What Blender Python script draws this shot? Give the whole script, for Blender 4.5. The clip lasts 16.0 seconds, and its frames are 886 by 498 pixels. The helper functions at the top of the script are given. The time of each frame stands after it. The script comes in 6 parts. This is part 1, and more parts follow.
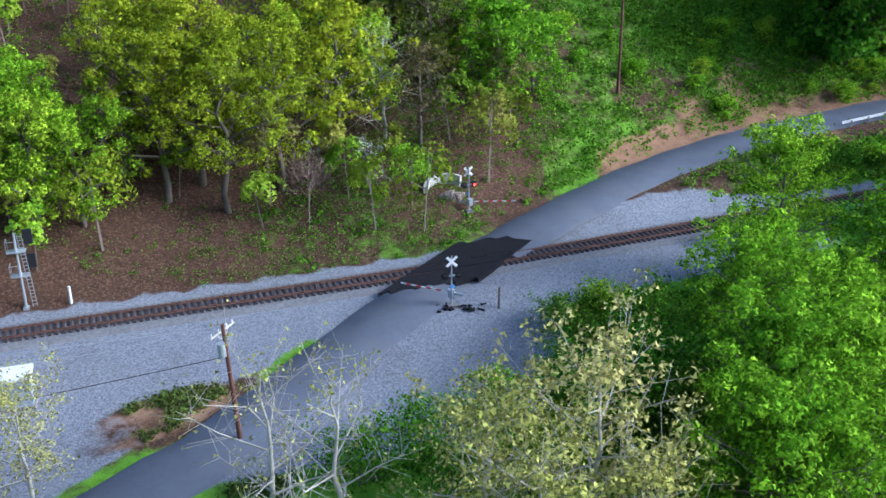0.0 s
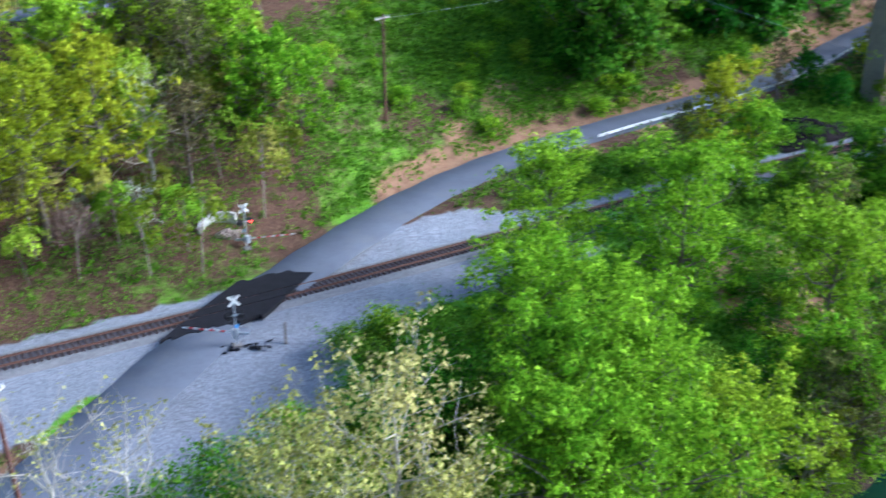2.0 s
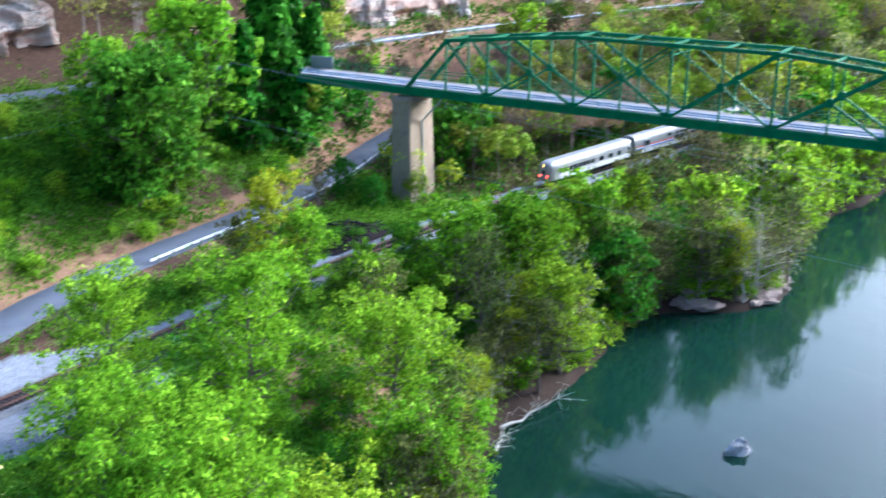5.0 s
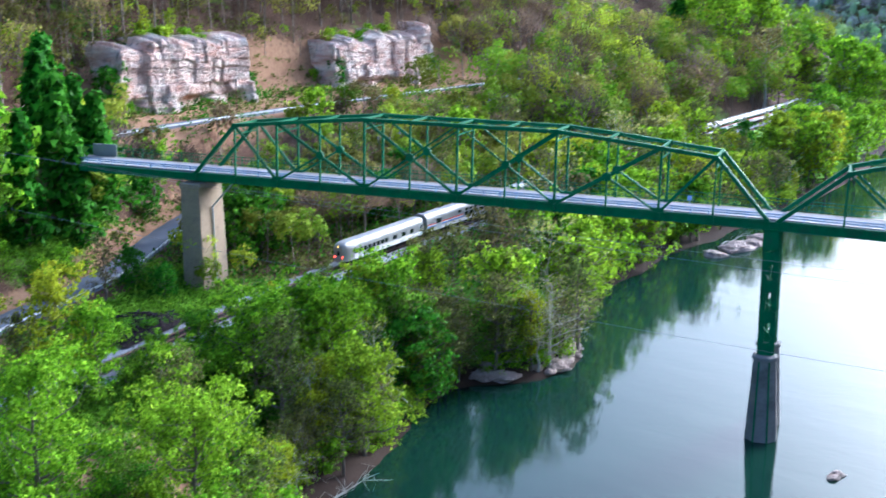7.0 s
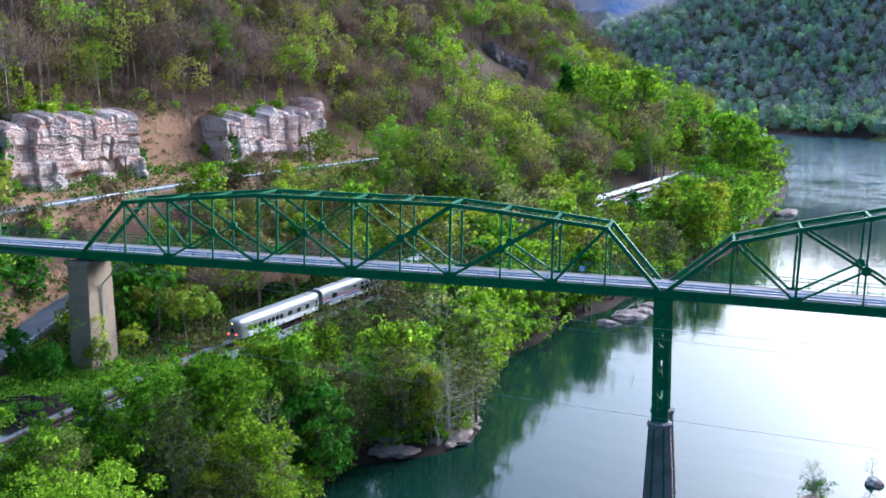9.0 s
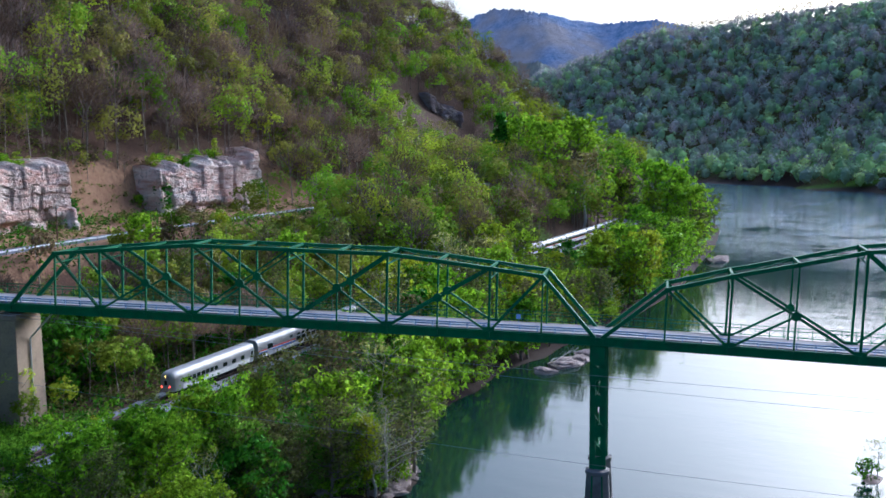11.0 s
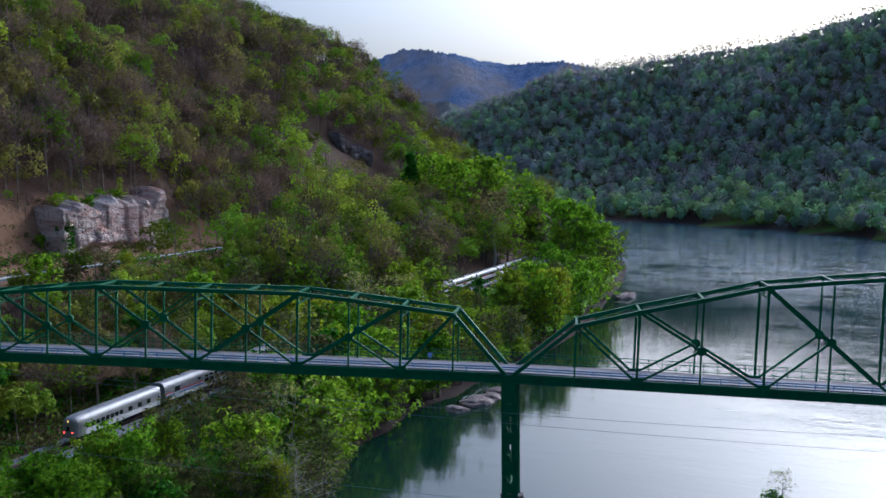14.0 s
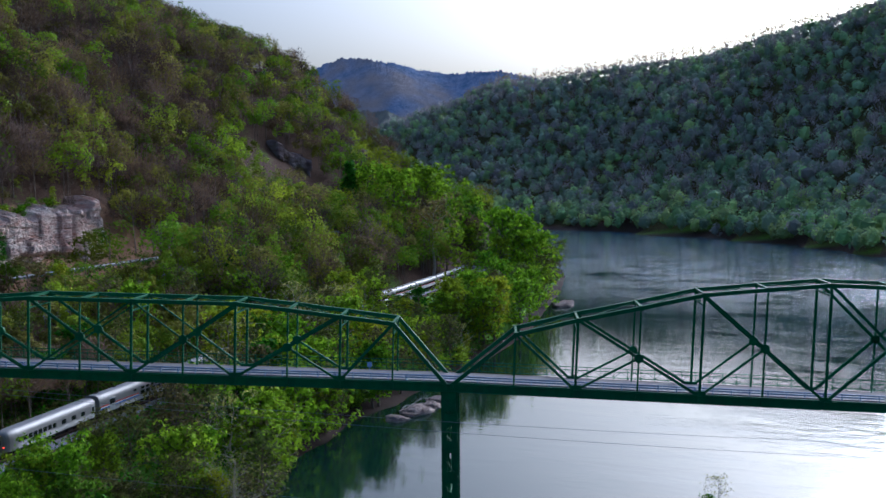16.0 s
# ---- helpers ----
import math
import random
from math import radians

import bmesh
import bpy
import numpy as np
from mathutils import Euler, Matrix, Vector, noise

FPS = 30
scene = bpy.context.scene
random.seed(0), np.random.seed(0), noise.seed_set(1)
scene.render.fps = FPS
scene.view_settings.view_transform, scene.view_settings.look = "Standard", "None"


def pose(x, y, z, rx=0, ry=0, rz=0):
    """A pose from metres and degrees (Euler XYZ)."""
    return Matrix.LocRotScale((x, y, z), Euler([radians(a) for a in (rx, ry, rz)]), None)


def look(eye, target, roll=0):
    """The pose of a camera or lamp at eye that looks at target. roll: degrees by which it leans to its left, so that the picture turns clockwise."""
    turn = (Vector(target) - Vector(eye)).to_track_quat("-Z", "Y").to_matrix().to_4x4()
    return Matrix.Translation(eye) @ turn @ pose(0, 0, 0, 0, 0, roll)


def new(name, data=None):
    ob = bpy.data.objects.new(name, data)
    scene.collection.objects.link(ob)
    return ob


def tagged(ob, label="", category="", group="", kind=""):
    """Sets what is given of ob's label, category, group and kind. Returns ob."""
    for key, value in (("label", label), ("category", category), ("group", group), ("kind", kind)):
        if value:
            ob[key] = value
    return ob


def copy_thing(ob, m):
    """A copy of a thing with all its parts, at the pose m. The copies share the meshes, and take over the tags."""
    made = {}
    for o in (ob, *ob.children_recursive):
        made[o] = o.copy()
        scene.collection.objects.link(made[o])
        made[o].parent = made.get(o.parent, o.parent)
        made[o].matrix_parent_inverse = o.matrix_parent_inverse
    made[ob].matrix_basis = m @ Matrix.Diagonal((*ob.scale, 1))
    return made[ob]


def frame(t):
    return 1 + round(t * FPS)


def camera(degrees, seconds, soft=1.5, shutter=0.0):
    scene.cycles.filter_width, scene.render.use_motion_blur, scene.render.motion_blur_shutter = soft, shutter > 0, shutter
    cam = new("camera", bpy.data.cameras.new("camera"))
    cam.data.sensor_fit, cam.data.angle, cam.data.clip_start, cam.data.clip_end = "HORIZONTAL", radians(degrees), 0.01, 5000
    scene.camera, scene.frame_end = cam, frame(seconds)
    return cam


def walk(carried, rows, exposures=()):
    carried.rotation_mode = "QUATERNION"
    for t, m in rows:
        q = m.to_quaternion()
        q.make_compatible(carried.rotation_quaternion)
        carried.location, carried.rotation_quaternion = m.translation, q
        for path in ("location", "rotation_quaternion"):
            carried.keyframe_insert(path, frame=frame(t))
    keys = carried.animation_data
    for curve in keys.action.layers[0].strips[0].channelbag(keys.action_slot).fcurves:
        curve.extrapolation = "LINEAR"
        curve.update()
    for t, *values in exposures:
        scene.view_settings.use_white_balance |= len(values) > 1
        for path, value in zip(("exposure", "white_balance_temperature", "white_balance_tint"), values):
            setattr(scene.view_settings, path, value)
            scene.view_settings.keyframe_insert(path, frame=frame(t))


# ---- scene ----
import collections

# The drone hovers at one place over the river and turns.
EYE = (0.0, 0.0, 42.0)
LEAN = -0.5
cam = camera(43.87, 16.0, soft=1.5, shutter=0.7)
TURNS = [
    (0.0, 0.0, -23.93), (0.5, -1.21, -23.81), (1.0, -4.09, -23.48), (1.5, -8.14, -23.03), (2.0, -12.37, -22.45),
    (2.5, -16.53, -21.76), (3.0, -20.69, -20.86), (3.5, -24.84, -19.83), (4.0, -28.92, -18.75), (4.5, -32.61, -17.66),
    (5.0, -36.33, -16.59), (7.5, -49.14, -11.46), (8.0, -50.71, -10.46), (8.5, -51.88, -9.52), (9.0, -52.82, -8.68),
    (11.5, -56.96, -5.71), (12.0, -57.73, -5.31), (12.5, -58.44, -4.94), (13.0, -59.20, -4.61), (13.5, -60.02, -4.36),
    (14.0, -60.85, -4.19), (14.5, -61.66, -4.04), (15.0, -62.44, -3.94), (15.5, -63.22, -3.85), (16.0, -64.02, -3.75),
]
EXPOSURES = [
    (0.0, 0.92, 4950, 8), (2.0, 1.32, 4950, 8), (5.0, 1.82, 4950, 8), (7.5, 1.5, 4950, 9),
    (9.0, 1.22, 4950, 10), (11.5, 0.5, 4950, 11), (12.5, 0.16, 4950, 11), (14.0, -0.04, 4950, 12), (16.0, -0.18, 4950, 12),
]
walk(cam, [(t, pose(*EYE, 90 + pitch, 0, yaw) @ pose(0, 0, 0, 0, 0, LEAN)) for t, yaw, pitch in TURNS], EXPOSURES)

# ---- light: a bright evening sky, the low sun veiled over the right bank ----
SUN_AZ, SUN_EL = 95.0, 24.0
world = bpy.data.worlds.new("world")
scene.world = world
world.use_nodes = True
wn = world.node_tree.nodes
sky = wn.new("ShaderNodeTexSky")
sky.sky_type, sky.sun_disc = "NISHITA", False
sky.sun_elevation, sky.sun_rotation = radians(SUN_EL), radians(SUN_AZ)
sky.air_density, sky.dust_density, sky.ozone_density = 1.0, 8.0, 3.5
world.node_tree.links.new(sky.outputs[0], wn["Background"].inputs[0])
wn["Background"].inputs[1].default_value = 0.15
sun = new("sun", bpy.data.lights.new("sun", "SUN"))
sun.data.energy, sun.data.angle, sun.data.color = 2.2, radians(24), (1.0, 0.94, 0.86)
az, el = radians(SUN_AZ), radians(SUN_EL)
sun.matrix_world = look(Vector((math.sin(az) * math.cos(el), math.cos(az) * math.cos(el), math.sin(el))) * 300, (0, 0, 0))

# ---- materials ----


class Nodes:
    """A principled material and short ways to add nodes to it."""

    def __init__(self, name, rough=0.7, metal=0.0, spec=0.4):
        self.mat = bpy.data.materials.new(name)
        self.mat.use_nodes = True
        self.tree = self.mat.node_tree
        self.bsdf = self.tree.nodes["Principled BSDF"]
        self.bsdf.inputs["Roughness"].default_value = rough
        self.bsdf.inputs["Metallic"].default_value = metal
        self.bsdf.inputs["Specular IOR Level"].default_value = spec

    def node(self, kind, **values):
        n = self.tree.nodes.new(kind)
        for key, value in values.items():
            n.inputs[key.replace("_", " ")].default_value = value
        return n

    def link(self, a, b):
        self.tree.links.new(a, b)

    def coords(self, sx=1.0, sy=1.0, sz=1.0):
        c = self.tree.nodes.new("ShaderNodeTexCoord")
        m = self.tree.nodes.new("ShaderNodeMapping")
        m.inputs["Scale"].default_value = (sx, sy, sz)
        self.link(c.outputs["Object"], m.inputs["Vector"])
        return m.outputs[0]

    def noise(self, scale, detail=4.0, rough=0.6, at=None):
        n = self.node("ShaderNodeTexNoise", Scale=scale, Detail=detail, Roughness=rough)
        self.link(at if at else self.coords(), n.inputs["Vector"])
        return n.outputs["Fac"]

    def ramp(self, fac, *stops):
        r = self.tree.nodes.new("ShaderNodeValToRGB")
        while len(r.color_ramp.elements) < len(stops):
            r.color_ramp.elements.new(0.5)
        for e, (p, c) in zip(r.color_ramp.elements, stops):
            e.position = p
            e.color = (c, c, c, 1) if isinstance(c, (int, float)) else (*c, 1)
        self.link(fac, r.inputs[0])
        return r.outputs[0]

    def mix(self, fac, a, b, mode="MIX"):
        m = self.tree.nodes.new("ShaderNodeMix")
        m.data_type, m.blend_type = "RGBA", mode
        for value, k in ((fac, 0), (a, 6), (b, 7)):
            if isinstance(value, (int, float)):
                m.inputs[k].default_value = value if k == 0 else (value, value, value, 1)
            elif isinstance(value, tuple):
                m.inputs[k].default_value = (*value, 1)
            else:
                self.link(value, m.inputs[k])
        return m.outputs[2]

    def maths(self, op, a, b=0.0):
        m = self.tree.nodes.new("ShaderNodeMath")
        m.operation = op
        for value, k in ((a, 0), (b, 1)):
            if isinstance(value, (int, float)):
                m.inputs[k].default_value = value
            else:
                self.link(value, m.inputs[k])
        return m.outputs[0]

    def attr(self, name):
        n = self.tree.nodes.new("ShaderNodeAttribute")
        n.attribute_name = name
        return n.outputs["Fac"]

    def colour(self, c):
        self.link(c, self.bsdf.inputs["Base Color"])

    def bump(self, height, strength=0.4, distance=0.05):
        b = self.node("ShaderNodeBump", Strength=strength, Distance=distance)
        self.link(height, b.inputs["Height"])
        self.link(b.outputs[0], self.bsdf.inputs["Normal"])


def simple(name, base, rough=0.6, metal=0.0, spread=0.25, scale=3.0, bump=0.15, dirt=None, spec=0.4):
    """A surface with grain at two scales and, if given, a dirt colour in patches."""
    m = Nodes(name, rough, metal, spec)
    dark = tuple(c * (1 - spread) for c in base)
    light = tuple(min(1, c * (1 + spread)) for c in base)
    big, fine = m.noise(scale), m.noise(scale * 9, 3)
    c = m.mix(0.35, m.ramp(big, (0.3, dark), (0.7, light)), m.ramp(fine, (0.3, dark), (0.7, light)))
    if dirt:
        c = m.mix(m.ramp(m.noise(scale * 0.7, 6, 0.7), (0.5, 0.0), (0.72, 0.8)), c, dirt)
    m.colour(c)
    m.bump(fine, bump, 0.02)
    return m.mat


def leaf_material(name, *tints, clear=0.36):
    """Thin leaves: a tint for each plant, a shade for each leaf, some light through them."""
    m = Nodes(name, 0.65, 0, 0.05)
    info = m.tree.nodes.new("ShaderNodeObjectInfo").outputs["Random"]
    isle = m.tree.nodes.new("ShaderNodeNewGeometry").outputs["Random Per Island"]
    stops = [(i / max(1, len(tints) - 1), t) for i, t in enumerate(tints)]
    c = m.mix(m.ramp(m.noise(0.35, 2), (0.35, 0.0), (0.65, 0.55)), m.ramp(info, *stops), m.ramp(isle, *stops))
    c = m.mix(1.0, c, m.ramp(isle, (0.0, 0.24), (0.6, 0.66), (1.0, 1.0)), "MULTIPLY")
    m.colour(c)
    t = m.node("ShaderNodeBsdfTranslucent")
    m.link(c, t.inputs[0])
    mix = m.node("ShaderNodeMixShader", Fac=clear)
    m.link(m.bsdf.outputs[0], mix.inputs[1])
    m.link(t.outputs[0], mix.inputs[2])
    m.link(mix.outputs[0], m.tree.nodes["Material Output"].inputs[0])
    return m.mat


def woods_material(name, *stops, clear=0.35, even=0.5, gain=0.68):
    """Leaves of a whole wood: the tint is given for each tree."""
    m = Nodes(name, 0.65, 0, 0.04)
    isle = m.tree.nodes.new("ShaderNodeNewGeometry").outputs["Random Per Island"]
    c = m.ramp(m.attr("tint"), *stops)
    c = m.mix(1.0, c, m.ramp(isle, (0.0, 0.75 * gain), (1.0, 1.22 * gain)), "MULTIPLY")
    c = m.mix(1.0, c, m.ramp(m.attr("vigour"), (0.0, 1 - even), (1.0, 1 + even)), "MULTIPLY")
    m.colour(c)
    t = m.node("ShaderNodeBsdfTranslucent")
    m.link(c, t.inputs[0])
    mix = m.node("ShaderNodeMixShader", Fac=clear)
    m.link(m.bsdf.outputs[0], mix.inputs[1])
    m.link(t.outputs[0], mix.inputs[2])
    m.link(mix.outputs[0], m.tree.nodes["Material Output"].inputs[0])
    return m.mat


def ground_material():
    m = Nodes("ground", 0.95, 0, 0.15)
    at = m.coords()
    n1, n2, n3 = m.noise(0.09, 6, 0.7, at), m.noise(0.7, 6, 0.72, at), m.noise(7.0, 4, 0.75, at)
    litter = m.mix(m.ramp(n2, (0.35, 0.0), (0.65, 1.0)), (0.052, 0.027, 0.016), (0.105, 0.058, 0.032))
    litter = m.mix(m.ramp(n3, (0.4, 0.0), (0.7, 0.6)), litter, (0.085, 0.05, 0.035))
    bits = m.node("ShaderNodeTexVoronoi", Scale=7.5)
    m.link(at, bits.inputs["Vector"])
    sep = m.tree.nodes.new("ShaderNodeSeparateColor")
    m.link(bits.outputs["Color"], sep.inputs[0])
    litter = m.mix(0.6, litter, m.ramp(sep.outputs[0], (0.0, (0.035, 0.02, 0.014)), (0.45, (0.075, 0.038, 0.025)), (0.8, (0.125, 0.07, 0.044)), (1.0, (0.22, 0.14, 0.095))))
    green = m.mix(m.ramp(n2, (0.3, 0.0), (0.7, 1.0)), (0.08, 0.23, 0.012), (0.18, 0.38, 0.02))
    green = m.mix(m.ramp(n3, (0.45, 0.0), (0.75, 0.5)), green, (0.22, 0.22, 0.05))
    gravel = m.mix(m.ramp(n3, (0.3, 0.0), (0.7, 1.0)), (0.12, 0.125, 0.142), (0.25, 0.26, 0.29))
    gravel = m.mix(m.ramp(n1, (0.45, 0.0), (0.62, 0.8)), gravel, (0.12, 0.108, 0.105))
    vor = m.node("ShaderNodeTexVoronoi", Scale=9.0)
    m.link(at, vor.inputs["Vector"])
    gravel = m.mix(0.62, gravel, m.mix(vor.outputs["Color"], (0.085, 0.09, 0.105), (0.42, 0.43, 0.48)))
    mud = m.mix(n2, (0.028, 0.017, 0.012), (0.058, 0.036, 0.026))

    def cut(name, soft=0.22):
        v = m.maths("ADD", m.attr(name), m.maths("MULTIPLY", m.maths("SUBTRACT", n2, 0.5), 0.7))
        return m.ramp(v, (0.5 - soft / 2, 0.0), (0.5 + soft / 2, 1.0))

    c = m.mix(cut("grass"), litter, green)
    bare = m.mix(m.ramp(n2, (0.35, 0.0), (0.65, 1.0)), (0.22, 0.105, 0.066), (0.34, 0.19, 0.115))
    c = m.mix(cut("earth"), c, m.mix(m.ramp(n3, (0.45, 0.0), (0.7, 0.6)), bare, (0.34, 0.26, 0.11)))
    c = m.mix(cut("mud"), c, mud)
    c = m.mix(cut("gravel"), c, gravel)
    m.colour(c)
    m.bump(m.maths("ADD", n2, m.maths("MULTIPLY", n3, 0.4)), 0.7, 0.25)
    return m.mat


def water_material():
    m = Nodes("river_water", 0.06, 0, 0.5)
    m.bsdf.inputs["IOR"].default_value = 1.33
    quick = m.attr("quick")
    small = m.noise(0.9, 5, 0.6, m.coords(1.5, 0.6, 1))
    broad = m.noise(0.12, 2, 0.5, m.coords(1.6, 0.45, 1))
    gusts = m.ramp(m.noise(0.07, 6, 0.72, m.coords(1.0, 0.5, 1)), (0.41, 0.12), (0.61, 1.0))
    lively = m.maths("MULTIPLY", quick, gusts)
    h = m.maths("ADD", m.maths("MULTIPLY", small, m.maths("ADD", 0.012, m.maths("MULTIPLY", lively, 0.075))), m.maths("MULTIPLY", broad, m.maths("ADD", 0.04, m.maths("MULTIPLY", lively, 0.2))))
    m.bump(h, 1.0, 1.0)
    # Streaks of white water that double as glints painted on the ripples.
    foam_glints = m.maths("MULTIPLY", m.ramp(m.noise(0.16, 6, 0.75, m.coords(1.5, 0.35, 1)), (0.66, 0.0), (0.72, 1.0)), quick)
    # Ripples are tinted pale blue: aerated water, plus mirrored sky put in as colour.
    m.colour(m.mix(foam_glints, m.mix(lively, m.mix(m.noise(0.02, 3), (0.006, 0.026, 0.016), (0.010, 0.036, 0.024)), (0.08, 0.19, 0.28)), (0.75, 0.8, 0.82)))
    m.link(m.maths("ADD", m.maths("ADD", 0.03, m.maths("MULTIPLY", lively, 0.09)), m.maths("MULTIPLY", foam_glints, 0.5)), m.bsdf.inputs["Roughness"])
    return m.mat


def rock_material(name, a, b, stain):
    m = Nodes(name, 0.9, 0, 0.2)
    beds = m.noise(0.5, 5, 0.65, m.coords(0.3, 0.3, 1.3))
    n = m.noise(1.2, 6, 0.7)
    c = m.mix(m.ramp(beds, (0.35, 0.0), (0.62, 1.0)), a, b)
    streak = m.noise(0.7, 6, 0.7, m.coords(1.0, 1.0, 0.16))
    fine = m.noise(3.5, 5, 0.75)
    c = m.mix(m.ramp(fine, (0.5, 0.0), (0.7, 0.4)), c, stain)
    c = m.mix(m.ramp(streak, (0.56, 0.0), (0.66, 0.75)), c, stain)
    c = m.mix(m.ramp(n, (0.60, 0.0), (0.72, 0.7)), c, stain)
    m.colour(c)
    m.bump(m.maths("ADD", m.maths("ADD", beds, n), fine), 1.0, 0.5)
    return m.mat


GROUND, WATER = ground_material(), water_material()
ASPHALT = simple("asphalt", (0.105, 0.114, 0.142), 0.85, spread=0.2, scale=0.35, dirt=(0.13, 0.13, 0.14))
FRESH_TAR = simple("fresh_asphalt", (0.016, 0.015, 0.018), 0.85, spread=0.35, scale=0.8, spec=0.12)
CONCRETE = simple("concrete", (0.31, 0.23, 0.155), 0.9, spread=0.28, scale=0.3, dirt=(0.12, 0.095, 0.085))
DARK_CONCRETE = simple("dark_concrete", (0.20, 0.18, 0.17), 0.9, spread=0.3, scale=0.4, dirt=(0.07, 0.06, 0.06))
GREEN_STEEL = simple("green_steel_paint", (0.022, 0.150, 0.058), 0.6, spread=0.25, scale=0.8, dirt=(0.035, 0.10, 0.055), spec=0.12)
ZINC = simple("galvanised_steel", (0.50, 0.53, 0.56), 0.45, 0.6, spread=0.15, scale=1.5)
RUST = simple("rusty_steel", (0.16, 0.075, 0.045), 0.7, 0.3, spread=0.35, scale=2.0)
RAIL = simple("rail_steel", (0.15, 0.08, 0.06), 0.6, 0.3, spread=0.2, scale=2.0)
SLEEPER = simple("sleeper_wood", (0.055, 0.033, 0.027), 0.9, spread=0.4, scale=2.0)
POLE_WOOD = simple("pole_wood", (0.13, 0.055, 0.04), 0.85, spread=0.35, scale=1.5)
STAINLESS = simple("stainless_steel", (0.42, 0.41, 0.40), 0.55, 0.3, spread=0.1, scale=0.7, dirt=(0.5, 0.47, 0.44))
WHITE = simple("white_paint", (0.78, 0.78, 0.76), 0.5, spread=0.06, scale=1.5)
RED = simple("red_paint", (0.62, 0.05, 0.05), 0.45, spread=0.1)
BLUE = simple("blue_paint", (0.04, 0.15, 0.5), 0.45, spread=0.1)
BLACK = simple("black_paint", (0.015, 0.015, 0.017), 0.6, spread=0.3)
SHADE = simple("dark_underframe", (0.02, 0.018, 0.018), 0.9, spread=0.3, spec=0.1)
BARK = simple("grey_brown_bark", (0.15, 0.12, 0.095), 0.9, spread=0.35, scale=1.2)
PALE_BARK = simple("pale_sycamore_bark", (0.48, 0.44, 0.38), 0.85, spread=0.3, scale=1.0, dirt=(0.2, 0.17, 0.13))
CLIFF = rock_material("cliff_rock", (0.64, 0.36, 0.27), (0.93, 0.79, 0.70), (0.15, 0.125, 0.11))
PALE_ROCK = rock_material("pale_boulder", (0.56, 0.52, 0.50), (0.76, 0.72, 0.70), (0.32, 0.28, 0.26))
CRAG = rock_material("dark_crag_rock", (0.24, 0.17, 0.15), (0.46, 0.37, 0.34), (0.07, 0.055, 0.05))
SHORE_ROCK = rock_material("shore_rock", (0.36, 0.26, 0.22), (0.56, 0.45, 0.40), (0.16, 0.13, 0.11))
LEAF_FRESH = leaf_material("fresh_leaves", (0.24, 0.56, 0.013), (0.40, 0.71, 0.018), (0.59, 0.78, 0.033), clear=0.38)
LEAF_MID = leaf_material("mid_green_leaves", (0.09, 0.31, 0.012), (0.17, 0.42, 0.018), (0.28, 0.46, 0.028))
LEAF_YELLOW = leaf_material("yellow_green_leaves", (0.46, 0.58, 0.015), (0.62, 0.68, 0.02), (0.38, 0.58, 0.02), clear=0.42)
LEAF_PALE = leaf_material("pale_buds", (0.72, 0.68, 0.17), (0.64, 0.66, 0.15), (0.78, 0.70, 0.26))
LEAF_DEEP = leaf_material("deep_green_leaves", (0.05, 0.23, 0.010), (0.08, 0.30, 0.014), (0.12, 0.36, 0.018))
LEAF_DULL = leaf_material("thin_dull_leaves", (0.18, 0.27, 0.045), (0.26, 0.28, 0.065), (0.24, 0.19, 0.085))
LEAF_TAN = leaf_material("tan_young_leaves", (0.42, 0.32, 0.12), (0.50, 0.40, 0.15), (0.36, 0.34, 0.10))
LEAF_WHITE = leaf_material("white_blossom", (0.75, 0.75, 0.7), (0.6, 0.65, 0.5), (0.7, 0.7, 0.62))
WOODS = woods_material("hillside_woods", (0.0, (0.25, 0.18, 0.155)), (0.29, (0.27, 0.18, 0.11)), (0.36, (0.34, 0.29, 0.09)), (0.55, (0.40, 0.43, 0.04)), (0.8, (0.26, 0.50, 0.02)), (1.0, (0.52, 0.62, 0.03)), clear=0.3)
# Haze is put into these tints: paler and greyer than the near woods.
HAZY_WOODS = woods_material("far_woods", (0.0, (0.42, 0.38, 0.40)), (0.3, (0.44, 0.42, 0.40)), (0.45, (0.42, 0.50, 0.38)), (0.8, (0.42, 0.64, 0.28)), (1.0, (0.58, 0.72, 0.28)), clear=0.35, even=0.3, gain=0.86)
# Tan-yellow tints stand for low sun behind the crest trees.
CREST = woods_material("sunlit_crest_leaves", (0.0, (0.42, 0.30, 0.18)), (0.5, (0.50, 0.40, 0.18)), (1.0, (0.42, 0.46, 0.14)), clear=0.55)

# ---- the lie of the land ----
RIVER = -13.0
TRACK = [(-320, -20), (-120, 49), (-36, 78.6), (7, 93.3), (71, 117.9), (127, 134.9), (170, 144.6), (263, 168.6), (345, 182.5), (445, 202), (560, 238), (700, 300)]
LOW_ROAD = [(-60, 8, -3), (-33, 42, -1.8), (-20, 58, -0.8), (-16, 62.6, -0.7), (-9, 74, -0.4), (-2.0, 85.5, -0.15), (3, 92.5, -0.12), (6.5, 96.6, -0.1), (11, 101.5, 0.3), (22, 112, 1.1), (35, 121.6, 1.6), (50, 129.2, 2.1), (62, 134.8, 2.4), (84, 147, 2.6), (115, 173, 2.7), (142, 187, 4.8), (200, 200, 10.3), (260, 216, 14.2), (300, 228, 16.6)]
HIGH_ROAD = [(-120, 70, 24), (-60, 112, 20), (19, 158, 18), (60, 172.5, 17.6), (88, 180, 17.6), (119, 196.5, 17.6), (188, 215.5, 17.5), (296, 237, 17.3), (400, 254, 18), (600, 280, 18)]
